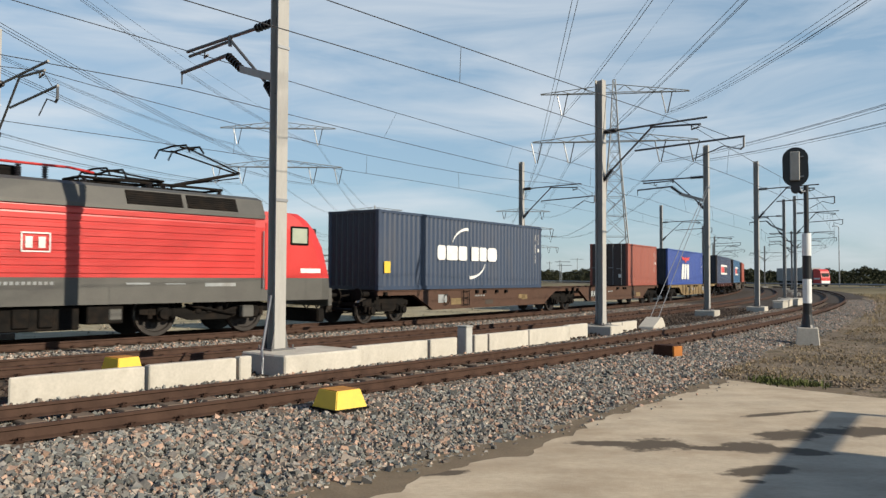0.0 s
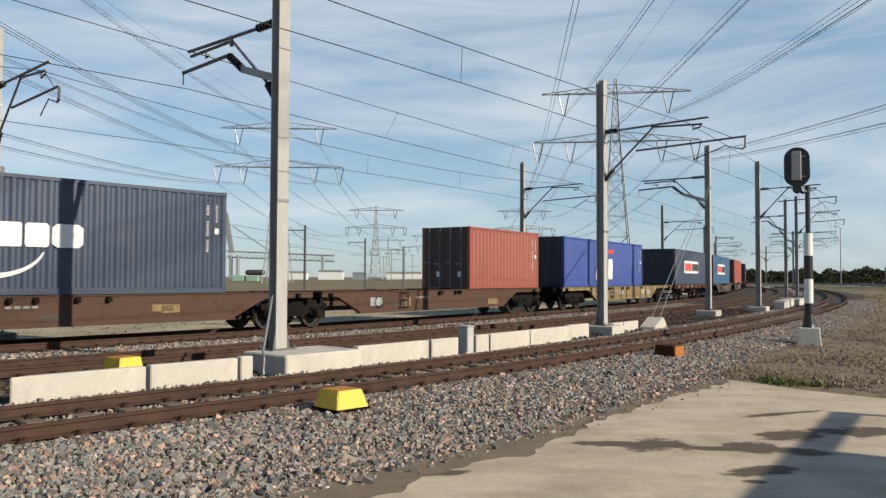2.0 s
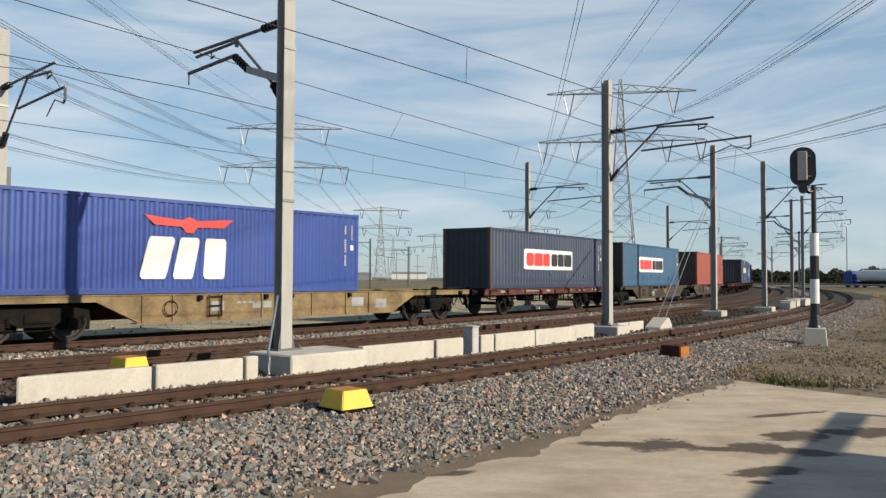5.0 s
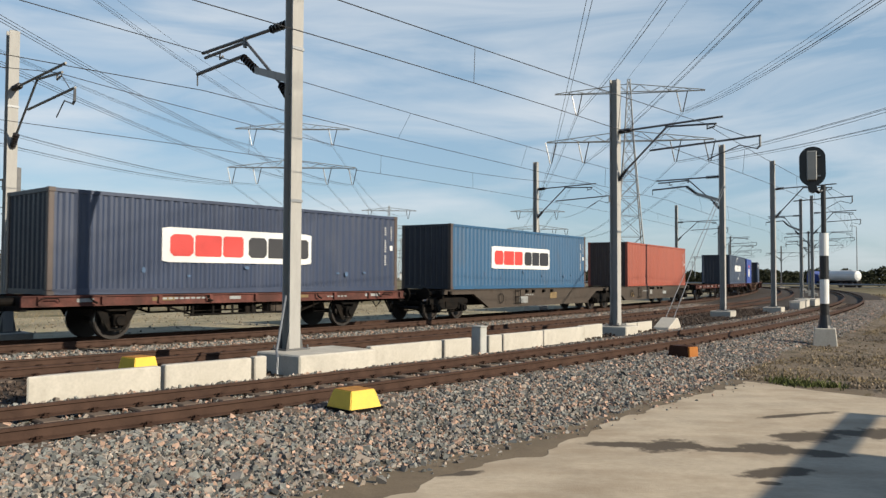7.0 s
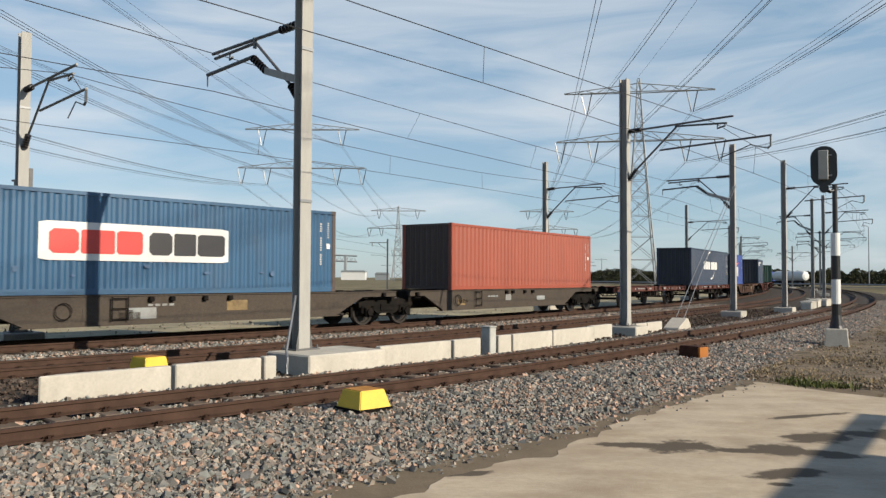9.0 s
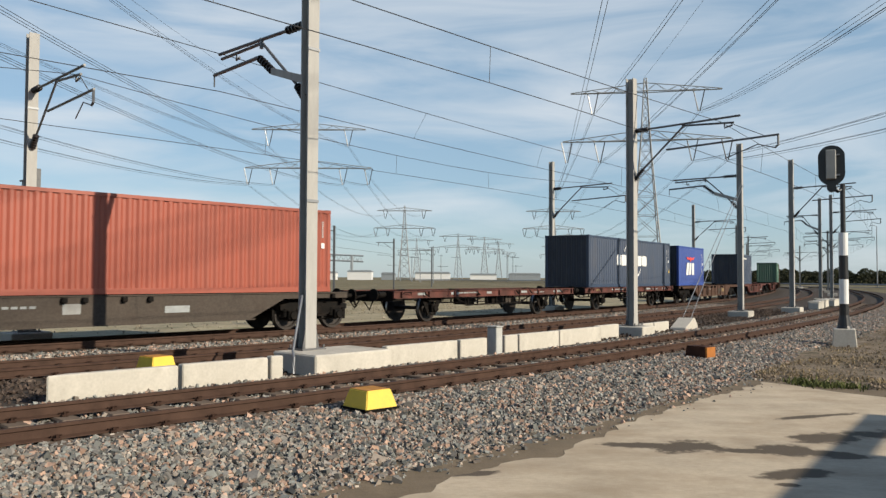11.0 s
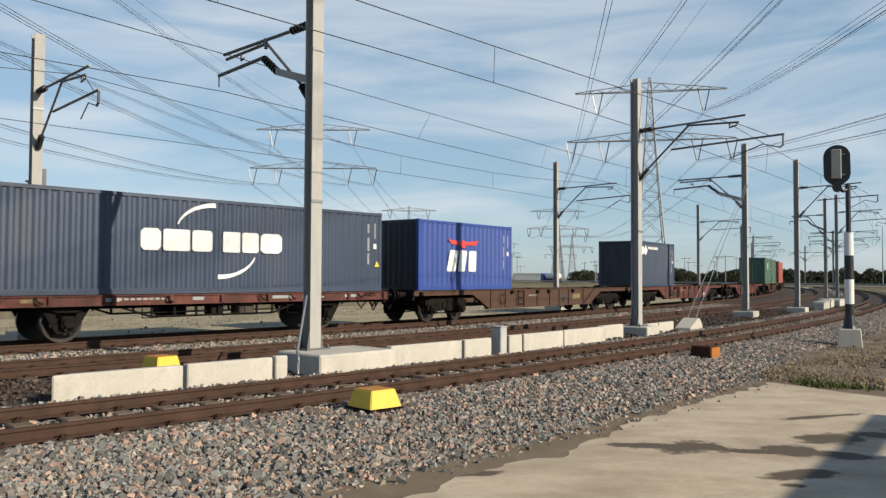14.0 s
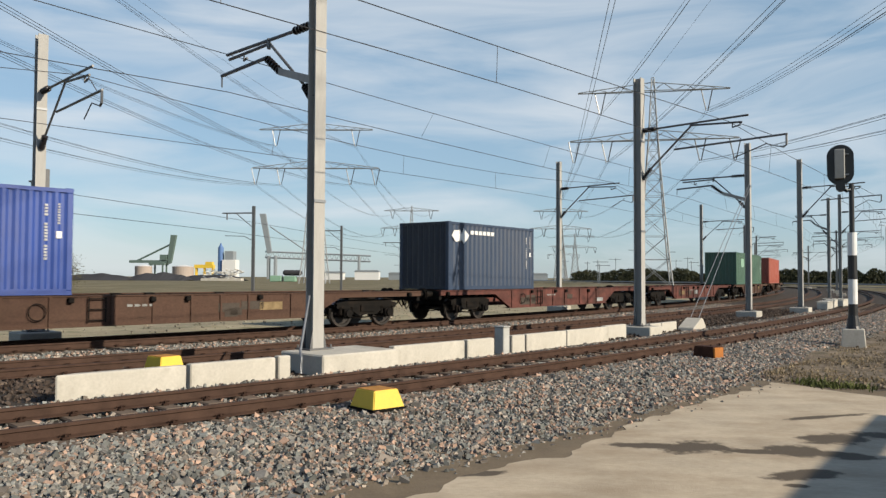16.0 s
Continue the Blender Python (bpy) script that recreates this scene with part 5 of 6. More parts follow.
    def pantograph(x, raised, e):
        bm = bmesh.new()
        for k in (-1, 1):
            add_tube(bm, [(x - 1.0, k * 0.5, 4.22), (x + 1.0, k * 0.5, 4.22)], 0.04, 6)
        for dx in (-1, 1):
            add_tube(bm, [(x + dx, -0.5, 4.22), (x + dx, 0.5, 4.22)], 0.04, 6)
        part("pantograph_base", bm, M_DARK, ob)
        for dx in (-0.9, 0.9):
            for k in (-1, 1):
                insulator("insulator", (x + dx, k * 0.5, 4.0), (x + dx, k * 0.5, 4.2), 0.09, ob)
        knee, head = ((x + e * 1.9, 4.85), (x - e * 0.15, 5.36)) if raised else ((x + e * 1.6, 4.36), (x - e * 0.2, 4.46))
        bm = bmesh.new()
        add_tube(bm, [(x - e * 0.4, 0, 4.25), (knee[0], 0, knee[1])], 0.06, 8, 0.045)
        add_tube(bm, [(x - e * 0.6, 0.12, 4.22), (knee[0] + e * 0.1, 0.12, knee[1] - 0.12)], 0.022, 6)
        for k in (-1, 1):
            add_tube(bm, [(knee[0], k * 0.08, knee[1]), (head[0], k * 0.45, head[1])], 0.026, 6)
        part("pantograph_arm", bm, M_DARK, ob)
        bm = bmesh.new()
        for dx in (-0.22, 0.22):
            add_tube(bm, [(head[0] + dx, -0.97, head[1] - 0.2), (head[0] + dx, -0.75, head[1] + 0.02), (head[0] + dx, 0, head[1] + 0.06), (head[0] + dx, 0.75, head[1] + 0.02), (head[0] + dx, 0.97, head[1] - 0.2)], 0.028, 6)
        for k in (-0.5, 0.5):
            add_tube(bm, [(head[0] - 0.25, k, head[1] - 0.02), (head[0] + 0.25, k, head[1] - 0.02)], 0.025, 6)
        part("pantograph_head", bm, M_DARK, ob)

    pantograph(4.75, True, 1)
    pantograph(2.5, False, 1)
    # cab door, rails, side window, lettering bars
    for k in (-1,):
        y = -W
        boxes("cab_door", [(6.62, 7.22, y - 0.012, y + 0.01, 1.25, 3.25)], M_RED, ob, bevel=0.01)
        for x in (6.52, 7.32):
            tube("handrail", [(x, y - 0.06, 1.3), (x, y - 0.06, 3.0)], 0.02, M_GALV, ob, 6)
        fr = boxes("window_frame", [(7.55, 8.25, y - 0.016, y + 0.01, 2.62, 3.2)], M_DARK, ob, bevel=0.03)
        boxes("side_window", [(7.61, 8.19, y - 0.024, y - 0.012, 2.68, 3.14)], M_CAB_PANE, fr, bevel=0.01)
        bm = bmesh.new()
        add_box(bm, 7.95, 8.75, y - 0.008, y - 0.002, 1.76, 1.9)
        part("name_plate", bm, M_WHITE, ob)
        boxes("number_bar", [(-1.3 + i * 0.13, -1.22 + i * 0.13, y - 0.008, y + 0.002, 1.42, 1.5) for i in range(14)], M_PLATE, ob)
        boxes("stencil_bar", [(2.3, 2.95, y - 0.008, y + 0.002, 1.42, 1.47), (3.4, 4.0, y - 0.008, y + 0.002, 1.42, 1.45), (4.6, 5.6, y - 0.008, y + 0.002, 1.36, 1.46)], M_PLATE, ob)
        bm = bmesh.new()
        for x0, x1, z0, z1 in ((-0.3, 0.38, 2.2, 2.235), (-0.3, 0.38, 2.64, 2.675), (-0.3, -0.265, 2.2, 2.675), (0.345, 0.38, 2.2, 2.675), (-0.2, -0.04, 2.3, 2.57), (0.1, 0.26, 2.3, 2.57)):
            add_box(bm, x0, x1, y - 0.034, y - 0.026, z0, z1)
        part("emblem", bm, M_WHITE, ob)
    # tail lamps and buffer beam
    for e in (-1, 1):
        boxes("buffer_beam", [(*sorted((e * 9.25, e * 9.42)), -1.3, 1.3, 0.7, 1.28)], M_LOCO_GREY, ob, bevel=0.02)
        buffers(e * 9.4, e, ob)
        boxes("snow_plough", [(*sorted((e * 8.9, e * 9.2)), -1.2, 1.2, 0.18, 0.62)], M_DARK, ob, bevel=0.05)
        boxes("windscreen", [(*sorted((e * 8.78, e * 8.95)), -1.05, 1.05, 2.62, 3.2)], M_GLASS, ob, bevel=0.03)
    # underfloor equipment and bogies
    boxes("equipment_case", [(-2.2, 1.2, -1.3, 1.3, 0.3, 0.9), (1.35, 2.3, -1.38, -0.6, 0.42, 0.9), (-3.3, -2.35, -1.38, -0.6, 0.42, 0.9), (0.2, 0.55, -1.36, -1.3, 0.38, 0.85), (-0.4, 0.0, -1.36, -1.3, 0.38, 0.85)], M_DARK, ob, bevel=0.03)
    boxes("sand_box", [(1.9, 2.25, -1.42, -1.36, 0.5, 0.8), (5.9, 6.3, -1.42, -1.2, 0.45, 0.8)], M_LOCO_GREY, ob, bevel=0.03)
    for x in (-4.95, 4.95):
        for k in (-1, 1):
            bm = bmesh.new()
            add_prism(bm, [(x - 2.1, 0.62), (x - 2.1, 0.86), (x - 0.9, 0.8), (x - 0.5, 0.66), (x + 0.5, 0.66), (x + 0.9, 0.8), (x + 2.1, 0.86), (x + 2.1, 0.62), (x + 1.0, 0.55), (x + 0.6, 0.42), (x - 0.6, 0.42), (x - 1.0, 0.55)], *sorted((k * 1.0, k * 1.16)))
            part("bogie_frame", bm, M_DARK, ob)
            for e in (-1, 1):
                bm = bmesh.new()
                add_box(bm, x + e * 1.45 - 0.17, x + e * 1.45 + 0.17, *sorted((k * 1.02, k * 1.26)), 0.42, 0.82, 0.05)
                add_lathe_y(bm, [(k * 1.22, 0.16), (k * 1.32, 0.14)], 16, x + e * 1.45, 0.62)
                for q in (-0.34, 0.34):
                    add_tube(bm, [(x + e * 1.45 + q, k * 1.1, 0.5), (x + e * 1.45 + q, k * 1.1, 0.88)], 0.085, 10)
                part("axle_box", bm, M_DARK, ob)
            bm = bmesh.new()
            for q in (-0.35, 0.0, 0.35):
                add_tube(bm, [(x + q, k * 1.1, 0.62), (x + q, k * 1.1, 0.95)], 0.12, 10)
            add_tube(bm, [(x - 0.8, k * 1.22, 0.86), (x + 0.8, k * 1.22, 0.56)], 0.04, 6)
            part("secondary_spring", bm, M_DARK, ob)
        for e in (-1, 1):
            wheelset(x + e * 1.45, 0.62, ob)
    return rolling(ob, c, 4.95)


M_CAB_PANE = mat("sunlit_cab_blind", (0.42, 0.46, 0.36), 0.2, vary=0.1)

# ---- put the place together ----
track(0.0, 0.0, -40, 330, "rust-brown main track carrying the freight train", -14, 60, M_TREAD)
track(MID_OFF, MID_Z, -40, 330, "rust-brown empty middle track on concrete sleepers", -8, 50, M_RAILHEAD)
track(NEAR_OFF, NEAR_Z, -40, 330, "rust-brown siding track beside the concrete yard", -6, 60, M_RAILHEAD)
slab_wall()

mast(5.7, 7.6, 8.6, [(-1, 3.45, 7.03)], w=0.28, foot_size=(0.72, 1.3, 0.2, 1.2), base_z=0.165)
mast(18.9, 8.0, 8.45, [(1, 2.95, 6.66, 1.85)], w=0.3, foot_size=(0.5, 0.6), base_z=0.07)
mast(33.7, 7.35, 8.4, [(-1, 3.3, 6.8)], w=0.28)
mast(40.8, 8.4, 8.42, [(1, 2.6, 6.8, 1.5)], w=0.28)
mast(64.0, 7.3, 8.35, [(-1, 2.5, 6.95)], w=0.26)
mast(61.5, 8.3, 8.35, [(1, 2.5, 6.95)], w=0.26)
mast(91.0, 7.5, 8.3, [(1, 3.3, 6.95), (-1, 2.7, 6.95)], w=0.26)
mast(112, 7.5, 8.3, [(1, 3.3, 6.95), (-1, 2.7, 6.95)], w=0.26)
mast(137, 8.0, 8.3, [(1, 2.8, 6.95)], w=0.26)
mast(165, 7.6, 8.3, [(1, 3.2, 6.95), (-1, 2.8, 6.95)], w=0.26)
mast(4.0, -3.1, 8.6, [(1, 2.9, 6.95, 1.3)], w=0.28)
for s in (33.9, 65.4, 97.0, 124.0, 154.0):
    mast(s, -3.2, 8.35, [(1, 3.0, 6.78, 1.5)], w=0.26)
wire_run(0.0, (-56, -26, 4.0, 33.9, 65.4, 97.0, 124.0, 154.0, 190))
wire_chords((((-22, 9.9, 7.0), (5.7, 4.9, 6.74), (33.7, 4.3, 6.66), (64, 4.7, 6.7), (91, 4.7, 6.7), (112, 4.7, 6.7), (137, 4.7, 6.7), (165, 4.7, 6.7)),
             ((-22, 4.4, 6.2), (5.7, 4.1, 6.1), (33.7, 4.5, 5.75), (64, 4.7, 5.7), (91, 4.7, 5.7), (112, 4.7, 5.7), (137, 4.7, 5.7), (165, 4.7, 5.7))))
wire_run(NEAR_OFF, (-46, -10, 18.9, 40.8, 61.5, 91.0, 112, 137, 165, 200), zm=6.62, slack=0.45)

signal_post(10.75, 23.55)
tapered_box("track_device_cover", "bright yellow tapered cover lying on ballast beside the rail", "equipment cover", pose(-1.42, 11.09, -0.15, 0, 0, 45), 0.275, 0.275, 0.25, 0.07, (M_YELLOW, M_DARK))
tapered_box("track_device_cover", "yellow cover beside the middle track behind the slabs", "equipment cover", on_line(3.0, 6.6, -0.2, 8), 0.28, 0.28, 0.32, 0.06, (M_YELLOW, M_DARK))
orange_cover = tapered_box("track_device_cover", "faded orange cover beside the siding rail", "equipment cover", pose(5.36, 19.1, -0.24, 0, 0, 43), 0.2, 0.28, 0.3, 0.03, (M_SHADED_SIDE, M_DARK))

# the sunward end keeps its orange; the body colour carries the shade
boxes("end_plate", [(-0.185, 0.185, -0.3, -0.24, 0.02, 0.28)], M_ORANGE, orange_cover, "faded orange end plate", bevel=0.01)

P1, P2, P3, P4 = (42, 195), (-52, 249), (-45, 523), (53, 527)
pylon(*P1, 51, -8)
pylon(*P2, 52, 2)
pylon(*P3, 49, 2, 0.4)
pylon(*P4, 49, 2, 0.4)
TRIPLE, WIDE = ((-0.25, 0), (0.25, 0), (0.0, -0.4)), ((-0.9, 0.2), (-0.35, 0), (0.35, 0), (0.9, 0.3), (0.0, -0.5))
# arm place, arm height, run-out at the tower behind the viewer, sag, bundle
NEAR_SPANS = ((-12.6, 0.935, -15.5, -9.0, 11.0, TRIPLE), (12.6, 0.935, -24.0, -6.0, 17.5, WIDE), (-19, 0.7, -36.0, -6.0, 3.5, ((-0.25, 0), (0.25, 0))),
              (-11, 0.7, -20.0, -6.0, 9.0, TRIPLE), (11, 0.7, 11.0, -10.0, 10.8, TRIPLE), (19, 0.7, 19.0, -10.0, 10.8, TRIPLE))
ca, sa = math.cos(radians(-8.1)), math.sin(radians(-8.1))
for q, f, run, drop, sag, bundle in NEAR_SPANS:
    z = f * 51 - 5.7
    power_span((42 + q * ca, 195 + q * sa, z), (15 + run, -285, z + drop), sag, bundle)
    power_span((53 + q * ca, 527 + q * sa, z), (42 + q * ca, 195 + q * sa, z), 8, TRIPLE)
ca, sa = math.cos(radians(2.0)), math.sin(radians(2.0))
for q, f in ((-12.6, 0.935), (12.6, 0.935), (-19, 0.7), (-11, 0.7), (11, 0.7), (19, 0.7)):
    z = f * 52 - 5.7
    power_span((-52 + q * ca, 249 + q * sa, z), (-60 + q * ca, -60 + q * sa, z), 8, TRIPLE)
    power_span((-45 + q * ca, 523 + q * sa, z), (-52 + q * ca, 249 + q * sa, z), 8, TRIPLE)
for x0, y0, x1, y1, h in ((42, 195, 15, -285, 51), (-52, 249, -60, -60, 52)):
    power_span((x0, y0, h), (x1, y1, h), 6, ((0, 0),), "thin earth wire at the pylon tops")

# the train, front to rear
locomotive(3.55)
S40, S20, STD, HIGH = 12.192, 6.058, 2.591, 2.896
TW = "weathered brown container wagon with fish-bellied side beams"
bogie_wagon(23.0, 15.6, (-7.0, 7.3), W_BROWN, TW, has_bogie=(1, 1), buf=(1, 0), seed=1, stiffeners=False)
bogie_wagon(38.4, 14.6, (-7.9, 6.5), W_BROWN, TW, has_bogie=(0, 1), buf=(0, 1), seed=2, stiffeners=False)
bogie_wagon(57.6, 19.0, (-7.35, 7.5), W_TAN, "tan and rust container wagon with ribbed side beams", seed=3)
flat_wagon(74.8, 8.05, 13.0, "rusty red two-axle flat wagon", 4)
bogie_wagon(91.4, 15.6, (-7.0, 7.6), W_GREY, "grimy grey-brown container wagon", has_bogie=(1, 1), buf=(1, 0), seed=5, stiffeners=False)
bogie_wagon(107.55, 15.4, (-8.2, 6.6), W_GREY, "grimy grey-brown container wagon", has_bogie=(0, 1), buf=(0, 1), seed=6, stiffeners=False)
flat_wagon(123.8, 8.1, 13.0, "empty rusty red two-axle flat wagon", 7)
flat_wagon(138.1, 8.1, 13.0, "rusty red two-axle flat wagon under a blue container", 8)
bogie_wagon(155.1, 18.6, (-7.0, 7.0), W_BROWN, "rust-brown container wagon with ribbed beams", seed=9)
bogie_wagon(174.7, 18.6, (-7.0, 7.0), W_RED, "rust-red container wagon with ribbed beams", seed=10)
bogie_wagon(194.3, 18.6, (-7.0, 7.0), W_RED, "rust-red container wagon with ribbed beams", seed=11)
bogie_wagon(213.9, 18.6, (-7.0, 7.0), W_BROWN, "rust-brown container wagon with ribbed beams", seed=12)
bogie_wagon(233.5, 18.6, (-7.0, 7.0), W_BROWN, "rust-brown container wagon with ribbed beams", seed=13)

container(15.36 + S40 / 2, S40, HIGH, P_NAVY, "navy blue forty-foot container with white logo arcs", end=P_SHADED_END, frame_m=P_NAVY, doors=False, decor=deco_arcs)
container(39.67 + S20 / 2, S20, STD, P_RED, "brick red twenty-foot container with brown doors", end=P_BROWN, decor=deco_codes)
container(48.59 + S40 / 2, S40, STD, P_BLUE, "royal blue forty-foot container with red emblem", doors=False, end=P_SHADED_END, decor=deco_eagle)
container(68.92 + S40 / 2, S40, STD + 0.04, P_NAVY_OLD, "worn navy forty-foot container with white logo panel", end=P_SHADED_END, frame_m=P_FRAME_RUST, doors=False, decor=deco_panel)
container(84.23 + S40 / 2, S40, STD, P_SEA, "sea blue forty-foot container with white logo panel", end=P_SHADED_END, frame_m=P_FRAME_RUST, doors=False, decor=deco_panel)
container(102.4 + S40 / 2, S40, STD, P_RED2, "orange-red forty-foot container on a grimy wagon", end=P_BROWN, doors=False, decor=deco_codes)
container(132.25 + S40 / 2, S40, STD + 0.05, P_NAVY, "navy blue forty-foot container with white logo arcs", frame_m=P_NAVY, end=P_SHADED_END, doors=False, decor=lambda o, L, H, y: deco_arcs(o, L, H, y, False))
container(146.28 + S20 / 2, S20, STD, P_BLUE, "royal blue twenty-foot container with red emblem", doors=False, end=P_SHADED_END, decor=lambda o, L, H, y: deco_eagle(o, L, H, y, -0.35, 0.7, 0.88))
container(166.1 + S20 / 2, S20, STD, P_NAVY, "dark blue twenty-foot container with small white emblem", doors=False, end=P_SHADED_END, decor=deco_small)
container(206.5 + S20 / 2, S20, STD, P_GREEN, "green twenty-foot container on a rusty wagon", doors=False, decor=deco_green)
container(213.2 + S20 / 2, S20, STD, P_GREEN, "green twenty-foot container on a rusty wagon", doors=False, decor=deco_codes)
container(225.5 + S40 / 2, S40, STD, P_RED2, "orange-red forty-foot container on a grimy wagon", doors=False, decor=deco_codes)


# ---- trackside pieces ----
cp = thing("cable_post", "short grey concrete post behind the slab edging", "post", on_line(10.75, 8.4))
boxes("post", [(-0.13, 0.13, -0.15, 0.15, -0.3, 0.4)], M_CONCRETE_MAST, cp, bevel=0.02)
boxes("cap", [(-0.145, 0.145, -0.165, 0.165, 0.4, 0.43)], M_CONCRETE_MAST, cp, bevel=0.01)

an = thing("anchor_block", "white concrete guy-wire anchor block with two steel rods", "anchor block", on_line(22.7, 8.35))
bm = bmesh.new()
add_prism(bm, [(-0.75, -0.3), (0.5, -0.3), (0.58, -0.14), (0.3, 0.14), (0.15, 0.17), (-0.7, -0.16)], -0.3, 0.3)
bmesh.ops.bevel(bm, geom=list(bm.edges), offset=0.02, segments=1, affect="EDGES")
part("block", bm, M_CONCRETE, an)
for k in (-0.16, 0.16):
    tube("guy_rod", [(0.15, k, 0.1), (5.4, k * 0.6 + 0.5, 3.2), (10.9, 1.0 + k * 0.3, 6.3)], 0.016, M_GALV, an)

# diagonal stay at the first mast, and its cable conduit
st = thing("mast_stay", "grey diagonal strut bracing the mast foot", "strut", on_line(5.05, 8.05))
tube("strut", [(-0.4, -0.55, -0.2), (-0.36, -0.5, 0.1), (-0.2, -0.25, 0.2), (0.5, 0.4, 1.25)], 0.026, M_GALV, st, 8)

# stacked concrete trough sections on the far side of the siding
for s, off, turn in ((46.0, 8.9, 0), (49.5, 8.8, 2), (52.5, 9.1, -3)):
    tr = thing("cable_trough", "pale concrete cable trough section on the ballast", "cable trough", on_line(s, off, -0.2, turn), "cable troughs")
    boxes("trough", [(-1.2, 1.2, -0.3, 0.3, 0.0, 0.42)], M_CONCRETE, tr, bevel=0.03)
    boxes("lid", [(-1.15, 1.15, -0.33, 0.33, 0.42, 0.49)], M_CONCRETE, tr, bevel=0.015)

# low service building beside the yard, whose shadow lies on the concrete
M_BRICKWALL = mat("service_building_wall", (0.12, 0.1, 0.085), 0.85, vary=0.15, scale=1.5, bump=0.2)
sh = thing("service_building", "plain low grey service building beside the yard", "building", pose(8.3, 4.4, PAD_Z, 0, 0, 57))
boxes("wall", [(-12.0, 2.25, -6.0, 0.0, 0.0, 2.85)], M_BRICKWALL, sh, bevel=0.02)
boxes("roof", [(-12.2, 2.4, -6.2, 0.12, 2.852, 3.02)], M_LOCO_GREY, sh, bevel=0.02)
boxes("canopy_beam", [(2.402, 5.4, -0.06, 0.12, 2.86, 3.0)], M_GALV, sh, bevel=0.01)
boxes("canopy_post", [(5.25, 5.39, -0.05, 0.09, 0.0, 2.858)], M_GALV, sh, bevel=0.01)


# ---- plants ----
def leaf_mesh(name, pts, size, seed, material, up=0.3):
    """Many small bent leaf clumps at the given points, one mesh."""
    rng = np.random.default_rng(seed)
    pts = np.asarray(pts)
    n = len(pts)
    a, b = rng.normal(size=(n, 3)), rng.normal(size=(n, 3))
    a /= np.linalg.norm(a, axis=1)[:, None]
    b -= a * (a * b).sum(1)[:, None]
    b /= np.linalg.norm(b, axis=1)[:, None]
    sz = size * rng.uniform(0.5, 1.4, n)[:, None]
    c = np.cross(a, b) * sz * 0.4
    v = np.stack([pts - a * sz, pts - b * sz * 0.6 + c, pts + a * sz, pts + b * sz * 0.6 + c], 1).reshape(-1, 3)
    idx = np.arange(n) * 4
    f = np.concatenate([np.stack([idx, idx + 1, idx + 2], 1), np.stack([idx, idx + 2, idx + 3], 1)])
    me = bpy.data.meshes.new(name)
    me.vertices.add(len(v))
    me.vertices.foreach_set("co", v.reshape(-1).astype(np.float32))
    me.loops.add(f.size)
    me.loops.foreach_set("vertex_index", f.reshape(-1).astype(np.int32))
    me.polygons.add(len(f))
    me.polygons.foreach_set("loop_start", np.arange(0, f.size, 3, dtype=np.int32))
    me.update(calc_edges=True)
    me.materials.append(material)
    return me


M_LEAF = mat("dark_foliage", (0.055, 0.058, 0.032), 0.8, vary=0.35, scale=0.3, per_island=0.4, spec=0.2, dirt=(0.075, 0.07, 0.03), dirt_amount=0.5, dirt_scale=0.15)
M_LEAF_OLIVE = mat("olive_foliage", (0.115, 0.11, 0.06), 0.8, vary=0.35, scale=0.4, per_island=0.4, spec=0.2, dirt=(0.1, 0.08, 0.04), dirt_amount=0.5, dirt_scale=0.2)
M_GRASS = mat("dry_grass", (0.29, 0.225, 0.135), 0.9, vary=0.3, scale=0.8, per_island=0.45, spec=0.1, dirt=(0.13, 0.125, 0.06), dirt_amount=0.35, dirt_scale=0.5)
M_GRASS_GREEN = mat("green_grass", (0.11, 0.125, 0.045), 0.9, vary=0.3, scale=0.8, per_island=0.4, spec=0.1)
M_BARK = mat("bark", (0.06, 0.05, 0.04), 0.95, vary=0.3, scale=3)


def woods(name, ends, height, depth, count, seed, base, label):
    rng = np.random.default_rng(seed)
    (x0, y0), (x1, y1) = ends
    u = rng.random(count)
    w = rng.normal(0, depth, count)
    L = math.hypot(x1 - x0, y1 - y0)
    nx, ny = -(y1 - y0) / L, (x1 - x0) / L
    prof = np.array([height(float(q)) * (0.75 + 0.5 * noise.noise((float(q) * L / 9, seed * 3.1, 0)) + 0.25 * noise.noise((float(q) * L / 3, seed, 7))) for q in u])
    z = base + prof * rng.random(count) ** 0.7 * np.clip(1 - (np.abs(w) / (depth * 2.4)) ** 2, 0.1, 1)
    pts = np.stack([x0 + (x1 - x0) * u + nx * w, y0 + (y1 - y0) * u + ny * w, z], 1)
    return tagged(new(name, leaf_mesh(name, pts, 0.36, seed, M_LEAF)), label, "trees", kind="stuff")


woods("far_woods", ((60, 335), (190, 262)), lambda q: 6.6, 3.5, 42000, 11, 0.0, "dark belt of scrubby trees beyond the road")
woods("far_woods", ((40, 345), (75, 330)), lambda q: 6.4, 3.0, 9000, 12, 0.0, "dark belt of scrubby trees beyond the road")
woods("far_woods", ((112, 205), (165, 150)), lambda q: 2.2 + 4.2 * min(1, q * 2.2), 5.0, 24000, 13, 0.0, "dark scrub-covered bank beside the road")


